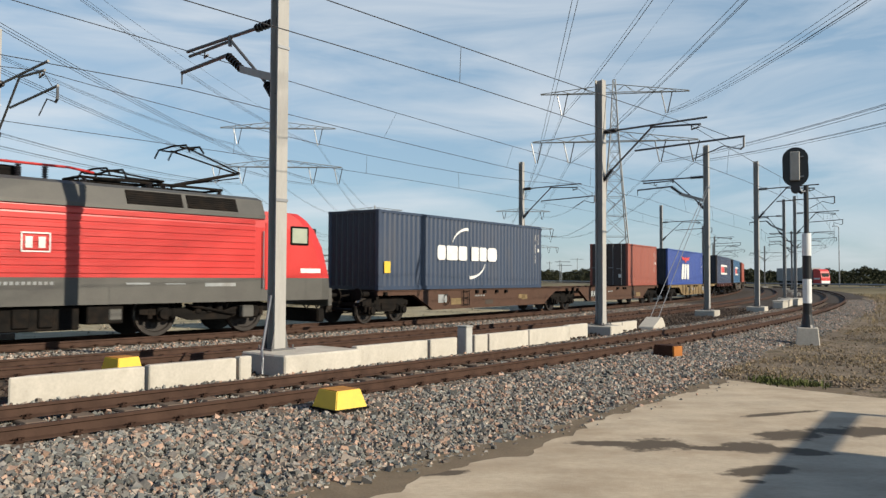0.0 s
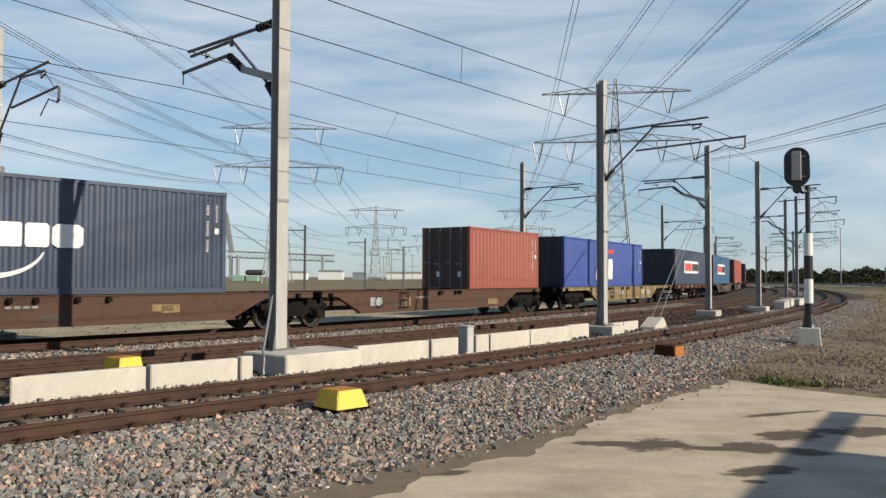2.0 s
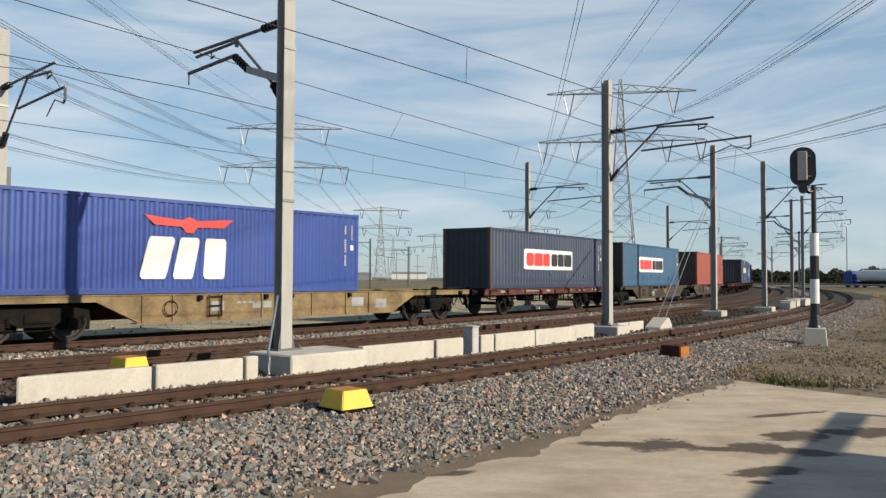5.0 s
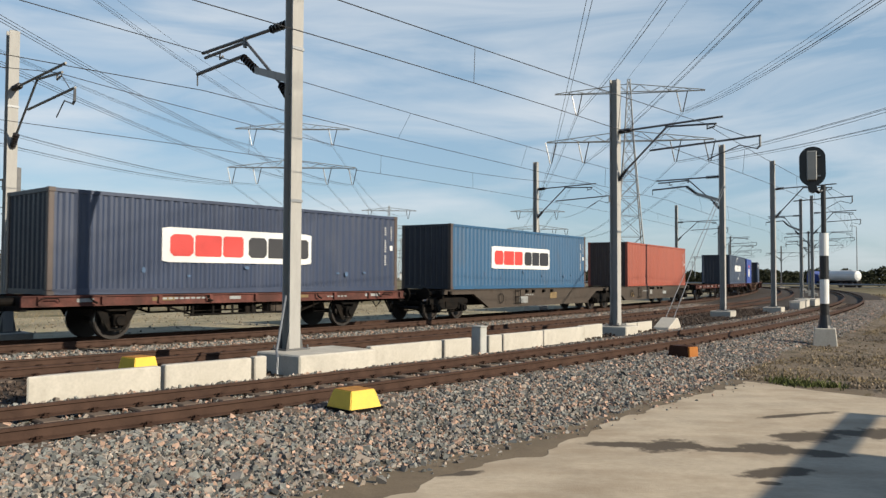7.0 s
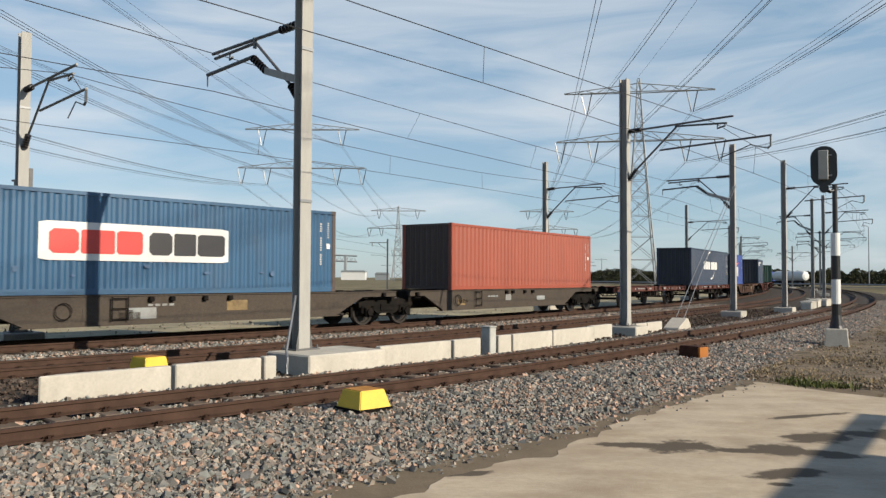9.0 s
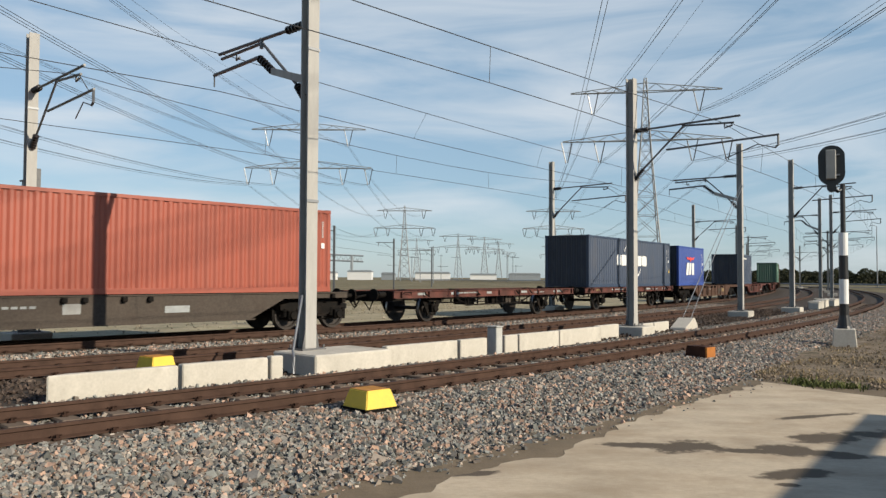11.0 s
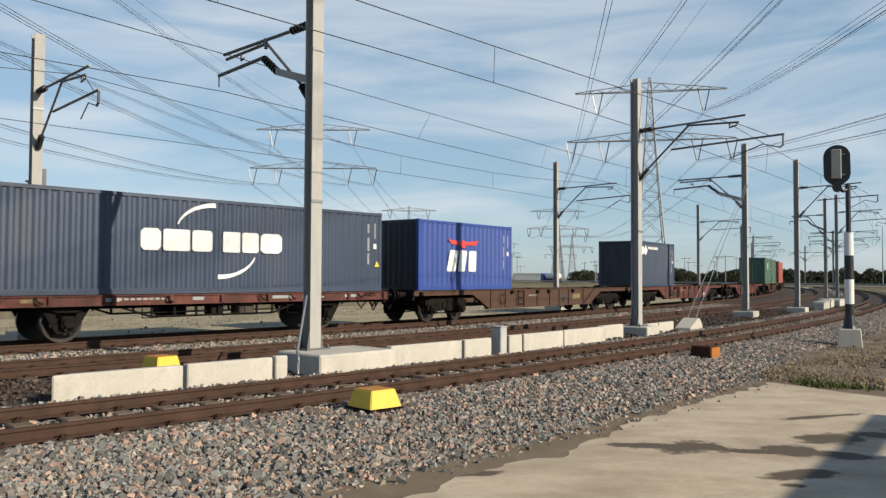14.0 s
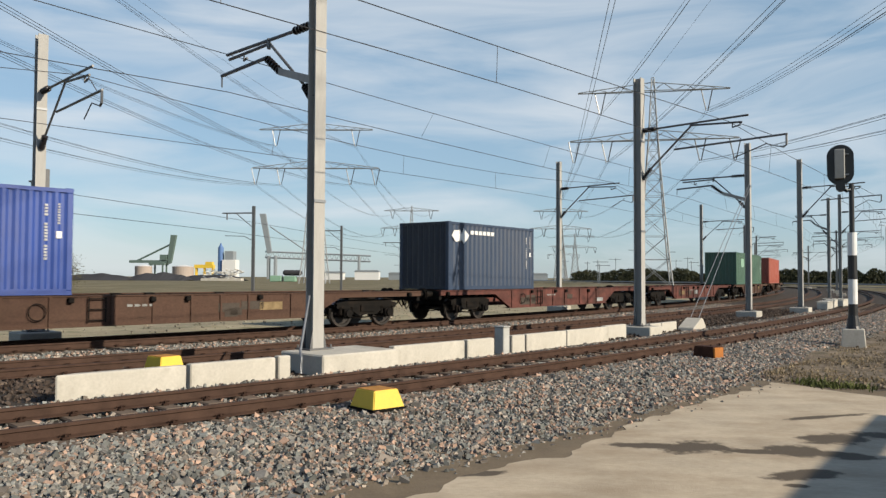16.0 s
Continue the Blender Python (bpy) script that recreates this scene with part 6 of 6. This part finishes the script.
def bush(x, y, r, h, seed):
    ob = thing("bush", "large olive-green bush on the far side of the tracks", "bush", pose(x, y, -0.52), "bushes")
    rng = np.random.default_rng(seed)
    tips = []
    for i in range(7):
        a, q = rng.uniform(0, 6.28), rng.uniform(0.3, 0.8) * r
        tip = (q * math.cos(a), q * math.sin(a), h * rng.uniform(0.5, 0.85))
        tips.append(tip)
        tube("limb", [(0, 0, 0), (tip[0] * 0.4, tip[1] * 0.4, tip[2] * 0.5), tip], 0.09, M_BARK, ob, 5, r_end=0.02)
    pts = []
    for tip in tips:
        p = rng.normal(0, 1, (1500, 3)) * np.array((r * 0.3, r * 0.3, h * 0.17)) + np.array(tip)
        pts.append(p)
    low = rng.normal(0, 1, (2200, 3)) * np.array((r * 0.5, r * 0.5, h * 0.15)) + np.array((0, 0, h * 0.3))
    pts = np.concatenate(pts + [low])
    pts = pts[(pts[:, 2] > 0.05) & (pts[:, 2] < h)]
    data_part("crown", leaf_mesh("crown", pts, 0.12, seed, M_LEAF_OLIVE), ob)


for i, (x, y, r, h) in enumerate(((-78, 112, 4.5, 6.0), (-72, 118, 4.0, 6.6), (-66.5, 122, 3.4, 6.2), (-82, 108, 4.5, 5.2))):
    bush(x, y, r, h, 40 + i)


def grass(name, count, region, hgt, material, seed, label):
    rng = np.random.default_rng(seed)
    s, o, z = region(rng, count)
    th = np.interp(s, LINE_S, LINE_TH)
    x = np.interp(s, LINE_S, LINE_X) + o * np.sin(th)
    y = np.interp(s, LINE_S, LINE_Y) - o * np.cos(th)
    a = rng.uniform(0, 6.28, count)
    h = hgt * rng.lognormal(0, 0.35, count)
    lean = rng.normal(0, 0.5, (count, 2)) * h[:, None]
    w = 0.008 + 0.008 * rng.random(count)
    base = np.stack([x, y, z], 1)
    side = np.stack([np.cos(a) * w, np.sin(a) * w, 0 * a], 1)
    mid = base + np.stack([lean[:, 0] * 0.35, lean[:, 1] * 0.35, h * 0.6], 1)
    tip = base + np.stack([lean[:, 0], lean[:, 1], h], 1)
    v = np.stack([base - side, base + side, mid + side * 0.7, mid - side * 0.7, tip], 1).reshape(-1, 3)
    i = np.arange(count) * 5
    f = np.concatenate([np.stack([i, i + 1, i + 2], 1), np.stack([i, i + 2, i + 3], 1), np.stack([i + 3, i + 2, i + 4], 1)])
    me = bpy.data.meshes.new(name)
    me.vertices.add(len(v))
    me.vertices.foreach_set("co", v.reshape(-1).astype(np.float32))
    me.loops.add(f.size)
    me.loops.foreach_set("vertex_index", f.reshape(-1).astype(np.int32))
    me.polygons.add(len(f))
    me.polygons.foreach_set("loop_start", np.arange(0, f.size, 3, dtype=np.int32))
    me.update(calc_edges=True)
    me.materials.append(material)
    return tagged(new(name, me), label, "grass", kind="stuff")


def scrub_region(rng, n):
    k = n * 3
    s, o = 11.0 + 45 * rng.random(k) ** 1.4, 14.7 + 11 * rng.random(k) ** 1.2
    keep = np.array([noise.noise((float(a) * 0.5, float(b) * 0.5, 2)) + 0.45 * noise.noise((float(a) * 1.7, float(b) * 1.7, 4)) > -0.08 for a, b in zip(s, o)])
    s, o = s[keep][:n], o[keep][:n]
    s, o = np.resize(s, n), np.resize(o, n)
    return s, o, np.full(n, -0.27)


def tuft_region(rng, n):
    c = rng.integers(0, 5, n)
    cs, co = np.array((10.25, 10.2, 10.45, 10.35, 10.6))[c], np.array((16.0, 16.3, 16.15, 16.7, 15.8))[c]
    return cs + rng.normal(0, 0.14, n), co + rng.normal(0, 0.17, n), np.full(n, -0.31)


def far_verge(rng, n):
    s, o = 30 + 70 * rng.random(n), 14 + 14 * rng.random(n)
    return s, o, np.full(n, -0.28)


def beyond_train(rng, n):
    return -12 + 70 * rng.random(n) ** 1.3, -12 - 30 * rng.random(n) ** 1.3, np.full(n, -0.5)


grass("grass", 26000, scrub_region, 0.034, M_GRASS, 21, "dry straw-coloured scrub grass on sandy soil")
grass("grass", 700, tuft_region, 0.075, M_GRASS_GREEN, 22, "green grass tufts at the corner of the yard")
grass("grass", 9000, far_verge, 0.22, M_GRASS, 23, "dry tall grass on the outer side of the curve")
grass("grass", 9000, beyond_train, 0.12, M_GRASS, 24, "dry pale grass beyond the main track")


# ---- road with traffic ----
RX, RY, RDX, RDY = 80.6, 161.0, 0.381, -0.925
road_v, road_f = [], []
for i, k in enumerate(range(-330, 261, 10)):
    x, y = RX + RDX * k, RY + RDY * k
    for o, z in ((-12, -0.6), (-6.5, 0.0), (6.5, 0.0), (12, -0.6)):
        road_v.append((x - RDY * o, y + RDX * o, z))
for i in range(len(road_v) // 4 - 1):
    for j in range(3):
        road_f.append((i * 4 + j, i * 4 + j + 1, i * 4 + j + 5, i * 4 + j + 4))
road_me = raw_mesh("road", road_v, road_f, M_ROAD)
road_me.materials.append(M_GROUND)
for i, p in enumerate(road_me.polygons):
    p.material_index = 0 if i % 3 == 1 else 1
tagged(new("road", road_me), "grey asphalt road on a low embankment", "road", kind="structure")
M_RAILING = mat("crash_barrier", (0.36, 0.37, 0.37), 0.5, 0.5, vary=0.1)
bar = thing("crash_barrier", "grey steel crash barrier along the road edge", "barrier")
bm = bmesh.new()
for o in (-7.2,):
    add_tube(bm, [(RX + RDX * k - RDY * o, RY + RDX * 0 + RDY * k + RDX * o, 0.6) for k in range(-300, 200, 20)], 0.16, 4)
part("beam", bm, M_RAILING, bar)

ROAD_MOVERS = []


def on_road(k, lane):
    return pose(RX + RDX * k - RDY * lane, RY + RDY * k + RDX * lane, 0.0, 0, 0, math.degrees(math.atan2(RDY, RDX)))


def road_wheels(xs, parent, r=0.5):
    for x in xs:
        for k in (-1, 1):
            bm = bmesh.new()
            add_lathe_y(bm, [(k * 0.95, r * 0.6), (k * 0.95, r), (k * 1.2, r), (k * 1.2, r * 0.55)], 16, x, r)
            part("wheel", bm, M_BLACK, parent)


M_TRAILER = mat("grey_trailer_sheet", (0.34, 0.35, 0.34), 0.7, vary=0.1)


def lorry():
    ob = thing("lorry", "red lorry with white trim and a grey box trailer", "lorry")
    boxes("trailer_box", [(-6.4, 3.3, -1.25, 1.25, 1.15, 3.95)], M_TRAILER, ob, bevel=0.04)
    boxes("chassis", [(-6.3, 5.4, -0.6, 0.6, 0.6, 1.14)], M_DARK, ob)
    bm = bmesh.new()
    add_prism(bm, [(3.7, 0.6), (5.75, 0.6), (5.75, 1.9), (5.5, 3.2), (5.2, 3.6), (3.7, 3.75)], -1.22, 1.22)
    cab = part("cab", bm, M_RED, ob)
    boxes("windscreen", [(5.5, 5.72, -1.05, 1.05, 2.0, 2.85)], M_GLASS, cab, bevel=0.05)
    boxes("white_trim", [(5.3, 5.78, -1.2, 1.2, 0.55, 1.25), (3.75, 5.35, -1.235, 1.235, 1.5, 1.85)], M_WHITE, cab, bevel=0.03)
    road_wheels((-5.2, -3.9, -2.6, 3.2, 4.9), ob)
    ROAD_MOVERS.append((ob, ((0.0, -11.4), (4.0, 41.8), (8.0, 95.0), (16.0, 201.4)), 1.8))


def tanker(k0, speed):
    """Tank lorry on the far lane, its cab towards local -x."""
    ob = thing("tank_lorry", "white tank lorry with a blue cab on the road", "lorry")
    bm = bmesh.new()
    prof = [(-3.2, 0.5), (-3.0, 0.95), (-2.4, 1.1), (5.2, 1.1), (5.8, 0.95), (6.0, 0.5)]
    rings = [[bm.verts.new((x, q * math.cos(a), 2.3 + q * math.sin(a))) for a in (2 * math.pi * k / 16 for k in range(16))] for x, q in prof]
    for a, b in zip(rings, rings[1:]):
        for k in range(16):
            bm.faces.new((a[k], a[(k + 1) % 16], b[(k + 1) % 16], b[k]))
    bm.faces.new(rings[0][::-1]), bm.faces.new(rings[-1])
    part("tank", bm, M_WHITE, ob)
    boxes("chassis", [(-5.6, 6.0, -0.6, 0.6, 0.6, 1.2)], M_DARK, ob)
    bm = bmesh.new()
    add_prism(bm, [(-5.9, 0.6), (-3.8, 0.6), (-3.8, 3.2), (-5.2, 3.3), (-5.7, 2.9), (-5.9, 1.8)], -1.2, 1.2)
    cab = part("cab", bm, P_BLUE, ob)
    boxes("windscreen", [(-5.92, -5.72, -1.0, 1.0, 1.9, 2.7)], M_GLASS, cab, bevel=0.04)
    road_wheels((-4.9, -2.9, 2.6, 3.9, 5.2), ob)
    ROAD_MOVERS.append((ob, ((0.0, k0), (6.3, k0 + speed * 6.3), (9.2, k0 + speed * 9.2), (12.0, k0 + speed * 9.2 - 60), (16.0, k0 + speed * 9.2 - 170)), TANK_LANE))


TANK_LANE = -1.8
lorry()
tanker(48.1, -7.8)

lp = thing("street_lamp", "tall thin grey lamp post by the road", "street lamp", pose(102.4, 206, 0))
tube("pole", [(0, 0, -0.5), (0, 0, 15)], 0.16, M_GALV, lp, 8, r_end=0.09)
tube("lamp_arm", [(0, 0, 15), (-0.6, 0, 15.3), (-1.6, 0, 15.3)], 0.07, M_GALV, lp)

# ---- masts on the far tracks beyond the train ----
def far_mast(x, y, top, reach, turn=180.0, material=None):
    ob = thing("catenary_mast", "dark portal-armed catenary mast on a distant track", "catenary mast", pose(x, y, -0.5, 0, 0, turn), "distant catenary masts")
    m = material or M_ARM
    boxes("post", [(-0.13, 0.13, -0.13, 0.13, 0, top + 0.5)], m, ob)
    tube("arm", [(-0.1, 0, top - 0.15), (reach, 0, top - 0.15)], 0.07, m, ob)
    tube("strut", [(0.1, 0, top - 1.5), (reach * 0.55, 0, top - 0.2)], 0.04, m, ob)
    tube("hanger", [(reach * 0.85, 0, top - 0.15), (reach * 0.85, 0, top - 0.8)], 0.06, m, ob)
    tube("registration_tube", [(0.2, 0, top - 2.7), (0.9, 0, top - 2.35), (reach * 0.9, 0, top - 2.3)], 0.035, m, ob)


far_mast(-27.1, 48.5, 8.3, 1.9, 150)
far_mast(-21.4, 74.4, 8.3, 3.1, 175)
far_mast(-18.0, 102.9, 8.3, 3.2, 175)
far_mast(-13.7, 138.0, 8.3, 3.2, 175)
far_mast(-9.0, 175.0, 8.3, 3.2, 175)
tv = thing("pole_cabinet", "pale cabinet hung on the far mast", "cabinet", pose(-27.45, 48.3, 1.9))
boxes("case", [(-0.25, 0.2, -0.2, 0.2, 0, 2.4)], M_GALV, tv, bevel=0.03)
boxes("cabinet_leg", [(-0.08, 0.08, -0.08, 0.08, -2.45, 0)], M_GALV, tv)

for k, z in ((0.0, 7.2), (0.0, 5.9)):
    fw = thing("overhead_wire", "thin overhead wire of the distant track", "overhead wire", group="overhead wires")
    tube("wire", [(-60 + k, -20, z), (-27.1 - 1.6, 48.5, z), (-21.4 - 2.6, 74.4, z), (-18 - 2.7, 102.9, z), (-13.7 - 2.7, 138, z), (-9 - 2.7, 175, z)], 0.02, M_WIRE, fw, 4)

# ---- harbour in the distance ----
# far green and grey with the distance haze mixed into the base colour
M_HAZE_GREEN = mat("hazed_green_crane_paint", (0.13, 0.18, 0.16), 0.7, vary=0.1)
M_HAZE_GREY = mat("far_grey_steel", (0.27, 0.3, 0.32), 0.7, vary=0.1)
M_COAL = mat("dark_stockpile", (0.055, 0.055, 0.06), 0.95, vary=0.3, scale=0.1)
M_TANK = mat("beige_tank", (0.42, 0.35, 0.3), 0.7, vary=0.1, scale=0.1)
M_BLUE_TOWER = mat("blue_tower_paint", (0.1, 0.2, 0.42), 0.6, vary=0.1)


def unloader(x, y, turn, k, label, boom_up=True, m=M_HAZE_GREEN):
    """Quay crane: portal legs, long boom, raised jib and stays."""
    ob = thing("quay_crane", label, "harbour crane", pose(x, y, -0.5, 0, 0, turn), "harbour cranes")
    for px, py in ((-6, -5), (6, -5), (-6, 5), (6, 5)):
        boxes("leg", [(px * k - 0.7 * k, px * k + 0.7 * k, py * k - 0.7, py * k + 0.7, 0, 16 * k)], m, ob)
    boxes("portal_beam", [(-8 * k, 8 * k, -6 * k, 6 * k, 13.5 * k, 15.5 * k)], m, ob)
    boxes("boom", [(-30 * k, 10 * k, -2 * k, 2 * k, 15.6 * k, 18.4 * k)], m, ob)
    boxes("machine_house", [(2 * k, 9 * k, -3 * k, 3 * k, 18.5 * k, 24 * k)], m, ob)
    if boom_up:
        bm = bmesh.new()
        add_prism(bm, [(9 * k, 14 * k), (13 * k, 16 * k), (18 * k, 44 * k), (12.5 * k, 44 * k)], -2 * k, 2 * k)
        part("raised_jib", bm, m, ob)
    else:
        boxes("operator_cab", [(34.1 * k, 38 * k, -2 * k, 2 * k, 15.0 * k, 18.4 * k)], M_ORANGE, ob)
        boxes("jib", [(10.1 * k, 34 * k, -2 * k, 2 * k, 15.6 * k, 18 * k)], m, ob)
    tube("stay", [(-22 * k, 0, 18 * k), (11 * k, 0, 34 * k)], 1.0 * k, m, ob, 5)
    return ob


unloader(-303, 740, 0, 0.93, "grey-green quay crane with raised jib beyond the stockpiles")
unloader(-262, 440, -20, 0.62, "green quay crane at the harbour edge", False)
unloader(-285, 432, -20, 0.6, "green quay crane at the harbour edge", False)
for x0, x1, y, h in ((-200, -165, 372, 3.2), (-170, -140, 380, 4.0), (-152, -118, 396, 3.0), (-215, -190, 366, 4.5)):
    bm = bmesh.new()
    n = 14
    ring = []
    for i in range(n + 1):
        f = i / n
        hh = h * math.sin(math.pi * f) ** 0.5 * (0.85 + 0.3 * noise.noise((f * 6, x0, 0))) if 0 < i < n else 0
        xx = x0 + (x1 - x0) * f
        ring.append([bm.verts.new((xx, y - 8, -0.6)), bm.verts.new((xx, y, hh)), bm.verts.new((xx, y + 8, -0.6))])
    for a, b in zip(ring, ring[1:]):
        bm.faces.new((a[0], b[0], b[1], a[1])), bm.faces.new((a[1], b[1], b[2], a[2]))
    tagged(part("stockpile", bm, M_COAL), "long dark grey bulk stockpile by the harbour", "stockpile")
for x, y, r in ((-236.5, 551, 5.8), (-212, 561, 7.4)):
    ob = thing("storage_tank", "beige cylindrical storage tank with a pale roof", "storage tank", pose(x, y, -0.5), "storage tanks")
    tube("shell", [(0, 0, 0), (0, 0, 9.0)], r, M_TANK, ob, 28)
    tube("roof", [(0, 0, 9.0), (0, 0, 10.2)], r, M_WHITE, ob, 28, r_end=r * 0.3)
tw = thing("silo_tower", "tall slim blue silo tower", "tower", pose(-194, 589, -0.5))
tube("shaft", [(0, 0, 0), (0, 0, 24)], 2.1, M_BLUE_TOWER, tw, 12)
tube("tip", [(0, 0, 24), (0, 0, 27)], 1.5, M_BLUE_TOWER, tw, 12, r_end=0.4)
pl = thing("process_building", "white industrial block with a grey upper storey", "building", pose(-187, 591, -0.5))
boxes("block", [(-5, 5, -5, 5, 0, 14.5)], M_WHITE, pl)
boxes("upper_storey", [(-3.5, 3, -4, 4, 14.5, 21)], M_HAZE_GREY, pl)
boxes("stack", [(-6.6, -5.4, -1, 1, 0, 19)], M_HAZE_GREY, pl)
ym = thing("loading_machine", "yellow bulk loading machine", "machine", pose(-198, 566, -0.5))
boxes("bridge", [(-7, 7, -2, 2, 8, 10.5)], M_YELLOW, ym)
boxes("house", [(1, 6, -2.2, 2.2, 10.5, 12.5)], M_YELLOW, ym)
for x in (-6, 0, 6):
    boxes("leg", [(x - 0.5, x + 0.5, -1.5, 1.5, 0, 8)], M_YELLOW, ym)
rs = random.Random(8)
sp = thing("scrap_heap", "pale heap of stacked lattice steel parts", "scrap heap", pose(-124, 380, -0.5))
for i in range(46):
    x, z = rs.uniform(-10, 9), rs.uniform(0.2, 5.2)
    a = rs.uniform(-0.7, 0.7)
    tube("beam", [(x - 1.6 * math.cos(a), rs.uniform(-2, 2), z - 1.4 * math.sin(a)), (x + 1.6 * math.cos(a), rs.uniform(-2, 2), z + 1.4 * math.sin(a))], rs.uniform(0.12, 0.3), rs.choice((M_WHITE, M_WHITE, M_CONCRETE, M_HAZE_GREY)), sp, 4)
boxes("bed", [(-10, 9.5, -2.5, 2.5, 0, 1.2)], M_CONCRETE, sp)
gb = thing("gantry_crane", "grey lattice gantry crane with a raised boom", "harbour crane", pose(-181, 676, -0.5), "harbour cranes")
for x in (0, 6, 45, 78):
    boxes("leg", [(x - 0.8, x + 0.8, -3, 3, 0, 20)], M_HAZE_GREY, gb)
bm = bmesh.new()
for z in (18.5, 23.5):
    add_tube(bm, [(-3, 0, z), (86, 14, z - 3)], 0.7, 4)
for i in range(22):
    x = -3 + i * 4.0
    dz = -3 * (x + 3) / 89
    add_tube(bm, [(x, (x + 3) * 0.157, 18.5 + dz), (x + 2, (x + 5) * 0.157, 23.5 + dz), (x + 4, (x + 7) * 0.157, 18.5 + dz)], 0.35, 3)
part("girder", bm, M_HAZE_GREY, gb)
bm = bmesh.new()
add_prism(bm, [(-1, 22), (3, 22), (-3, 56), (-8, 56)], -1.5, 1.5)
part("raised_boom", bm, M_HAZE_GREY, gb)
tube("stay", [(1, 0, 45), (32, 4, 24)], 0.5, M_HAZE_GREY, gb, 4)
for x, y, w, h, m in ((-108, 590, 14, 5, M_WHITE), (-84, 594, 18, 6, M_WHITE), (-63, 597, 10, 4.5, M_HAZE_GREY), (-30, 600, 26, 5.0, M_WHITE), (8, 610, 20, 4, M_WHITE), (40, 620, 24, 4.5, M_HAZE_GREY)):
    ob = thing("warehouse", "low pale warehouse near the horizon", "warehouse", pose(x, y, -0.5), "warehouses")
    boxes("wall", [(-w / 2, w / 2, -5, 5, 0, h)], m, ob)
    bm = bmesh.new()
    add_prism(bm, [(-w / 2 - 0.5, h), (w / 2 + 0.5, h), (w / 2 - 1, h + 1.2), (-w / 2 + 1, h + 1.2)], -5.4, 5.4)
    part("roof", bm, M_HAZE_GREY, ob)
dm = thing("dome_shelter", "green low sheds with a dark domed load", "shed", pose(-84, 340, -0.5))
boxes("shed", [(-6, -1, -2, 2, 0, 2.6), (0, 5, -2, 2, 0, 2.4)], M_PALE_GREEN, dm, bevel=0.2)
boxes("load", [(-0.5, 7.5, -2, 2, 2.6, 5.0)], M_COAL, dm, bevel=0.8)
# switchyard masts and lights along the horizon
rs = random.Random(5)
for i in range(34):
    az = radians(rs.uniform(-6, 19))
    D = rs.uniform(300, 520)
    h = rs.uniform(7, 15)
    ob = thing("yard_mast", "thin grey mast in the distant rail yard", "mast", pose(D * math.sin(az), D * math.cos(az), -0.5), "distant yard masts")
    tube("pole", [(0, 0, 0), (0, 0, h)], 0.16, M_HAZE_GREY, ob, 4)
    tube("arm", [(-rs.uniform(1, 4), 0, h - 0.6), (rs.uniform(1, 4), 0, h - 0.6)], 0.12, M_HAZE_GREY, ob, 4)
for i, (x, y, h) in enumerate(((-14, 760, 44), (12, 820, 44), (30, 930, 44), (90, 760, 44), (104, 1000, 44), (-60, 850, 44))):
    pylon(x, y, h, 2, 0.3)


def motions():
    """The train runs to the left along its curved track; its wheels turn."""
    times = [i * 0.5 for i in range(33)]
    for ob, c, half, z in MOVING:
        rows = []
        for t in times:
            s = c - run_distance(t)
            x0, y0, _ = line_at(s - half)
            x1, y1, _ = line_at(s + half)
            rows.append((t, pose((x0 + x1) / 2, (y0 + y1) / 2, z, 0, 0, math.degrees(math.atan2(y1 - y0, x1 - x0)))))
        walk(ob, rows)
    for ob, stages, lane in ROAD_MOVERS:
        walk(ob, [(t, on_road(k, lane)) for t, k in stages])
    turn_times = [i / 15 for i in range(241)]
    for ob, x, r in WHEELSETS:
        walk(ob, [(t, pose(x, 0, r, 0, -math.degrees(run_distance(t) / r), 0)) for t in turn_times])


motions()
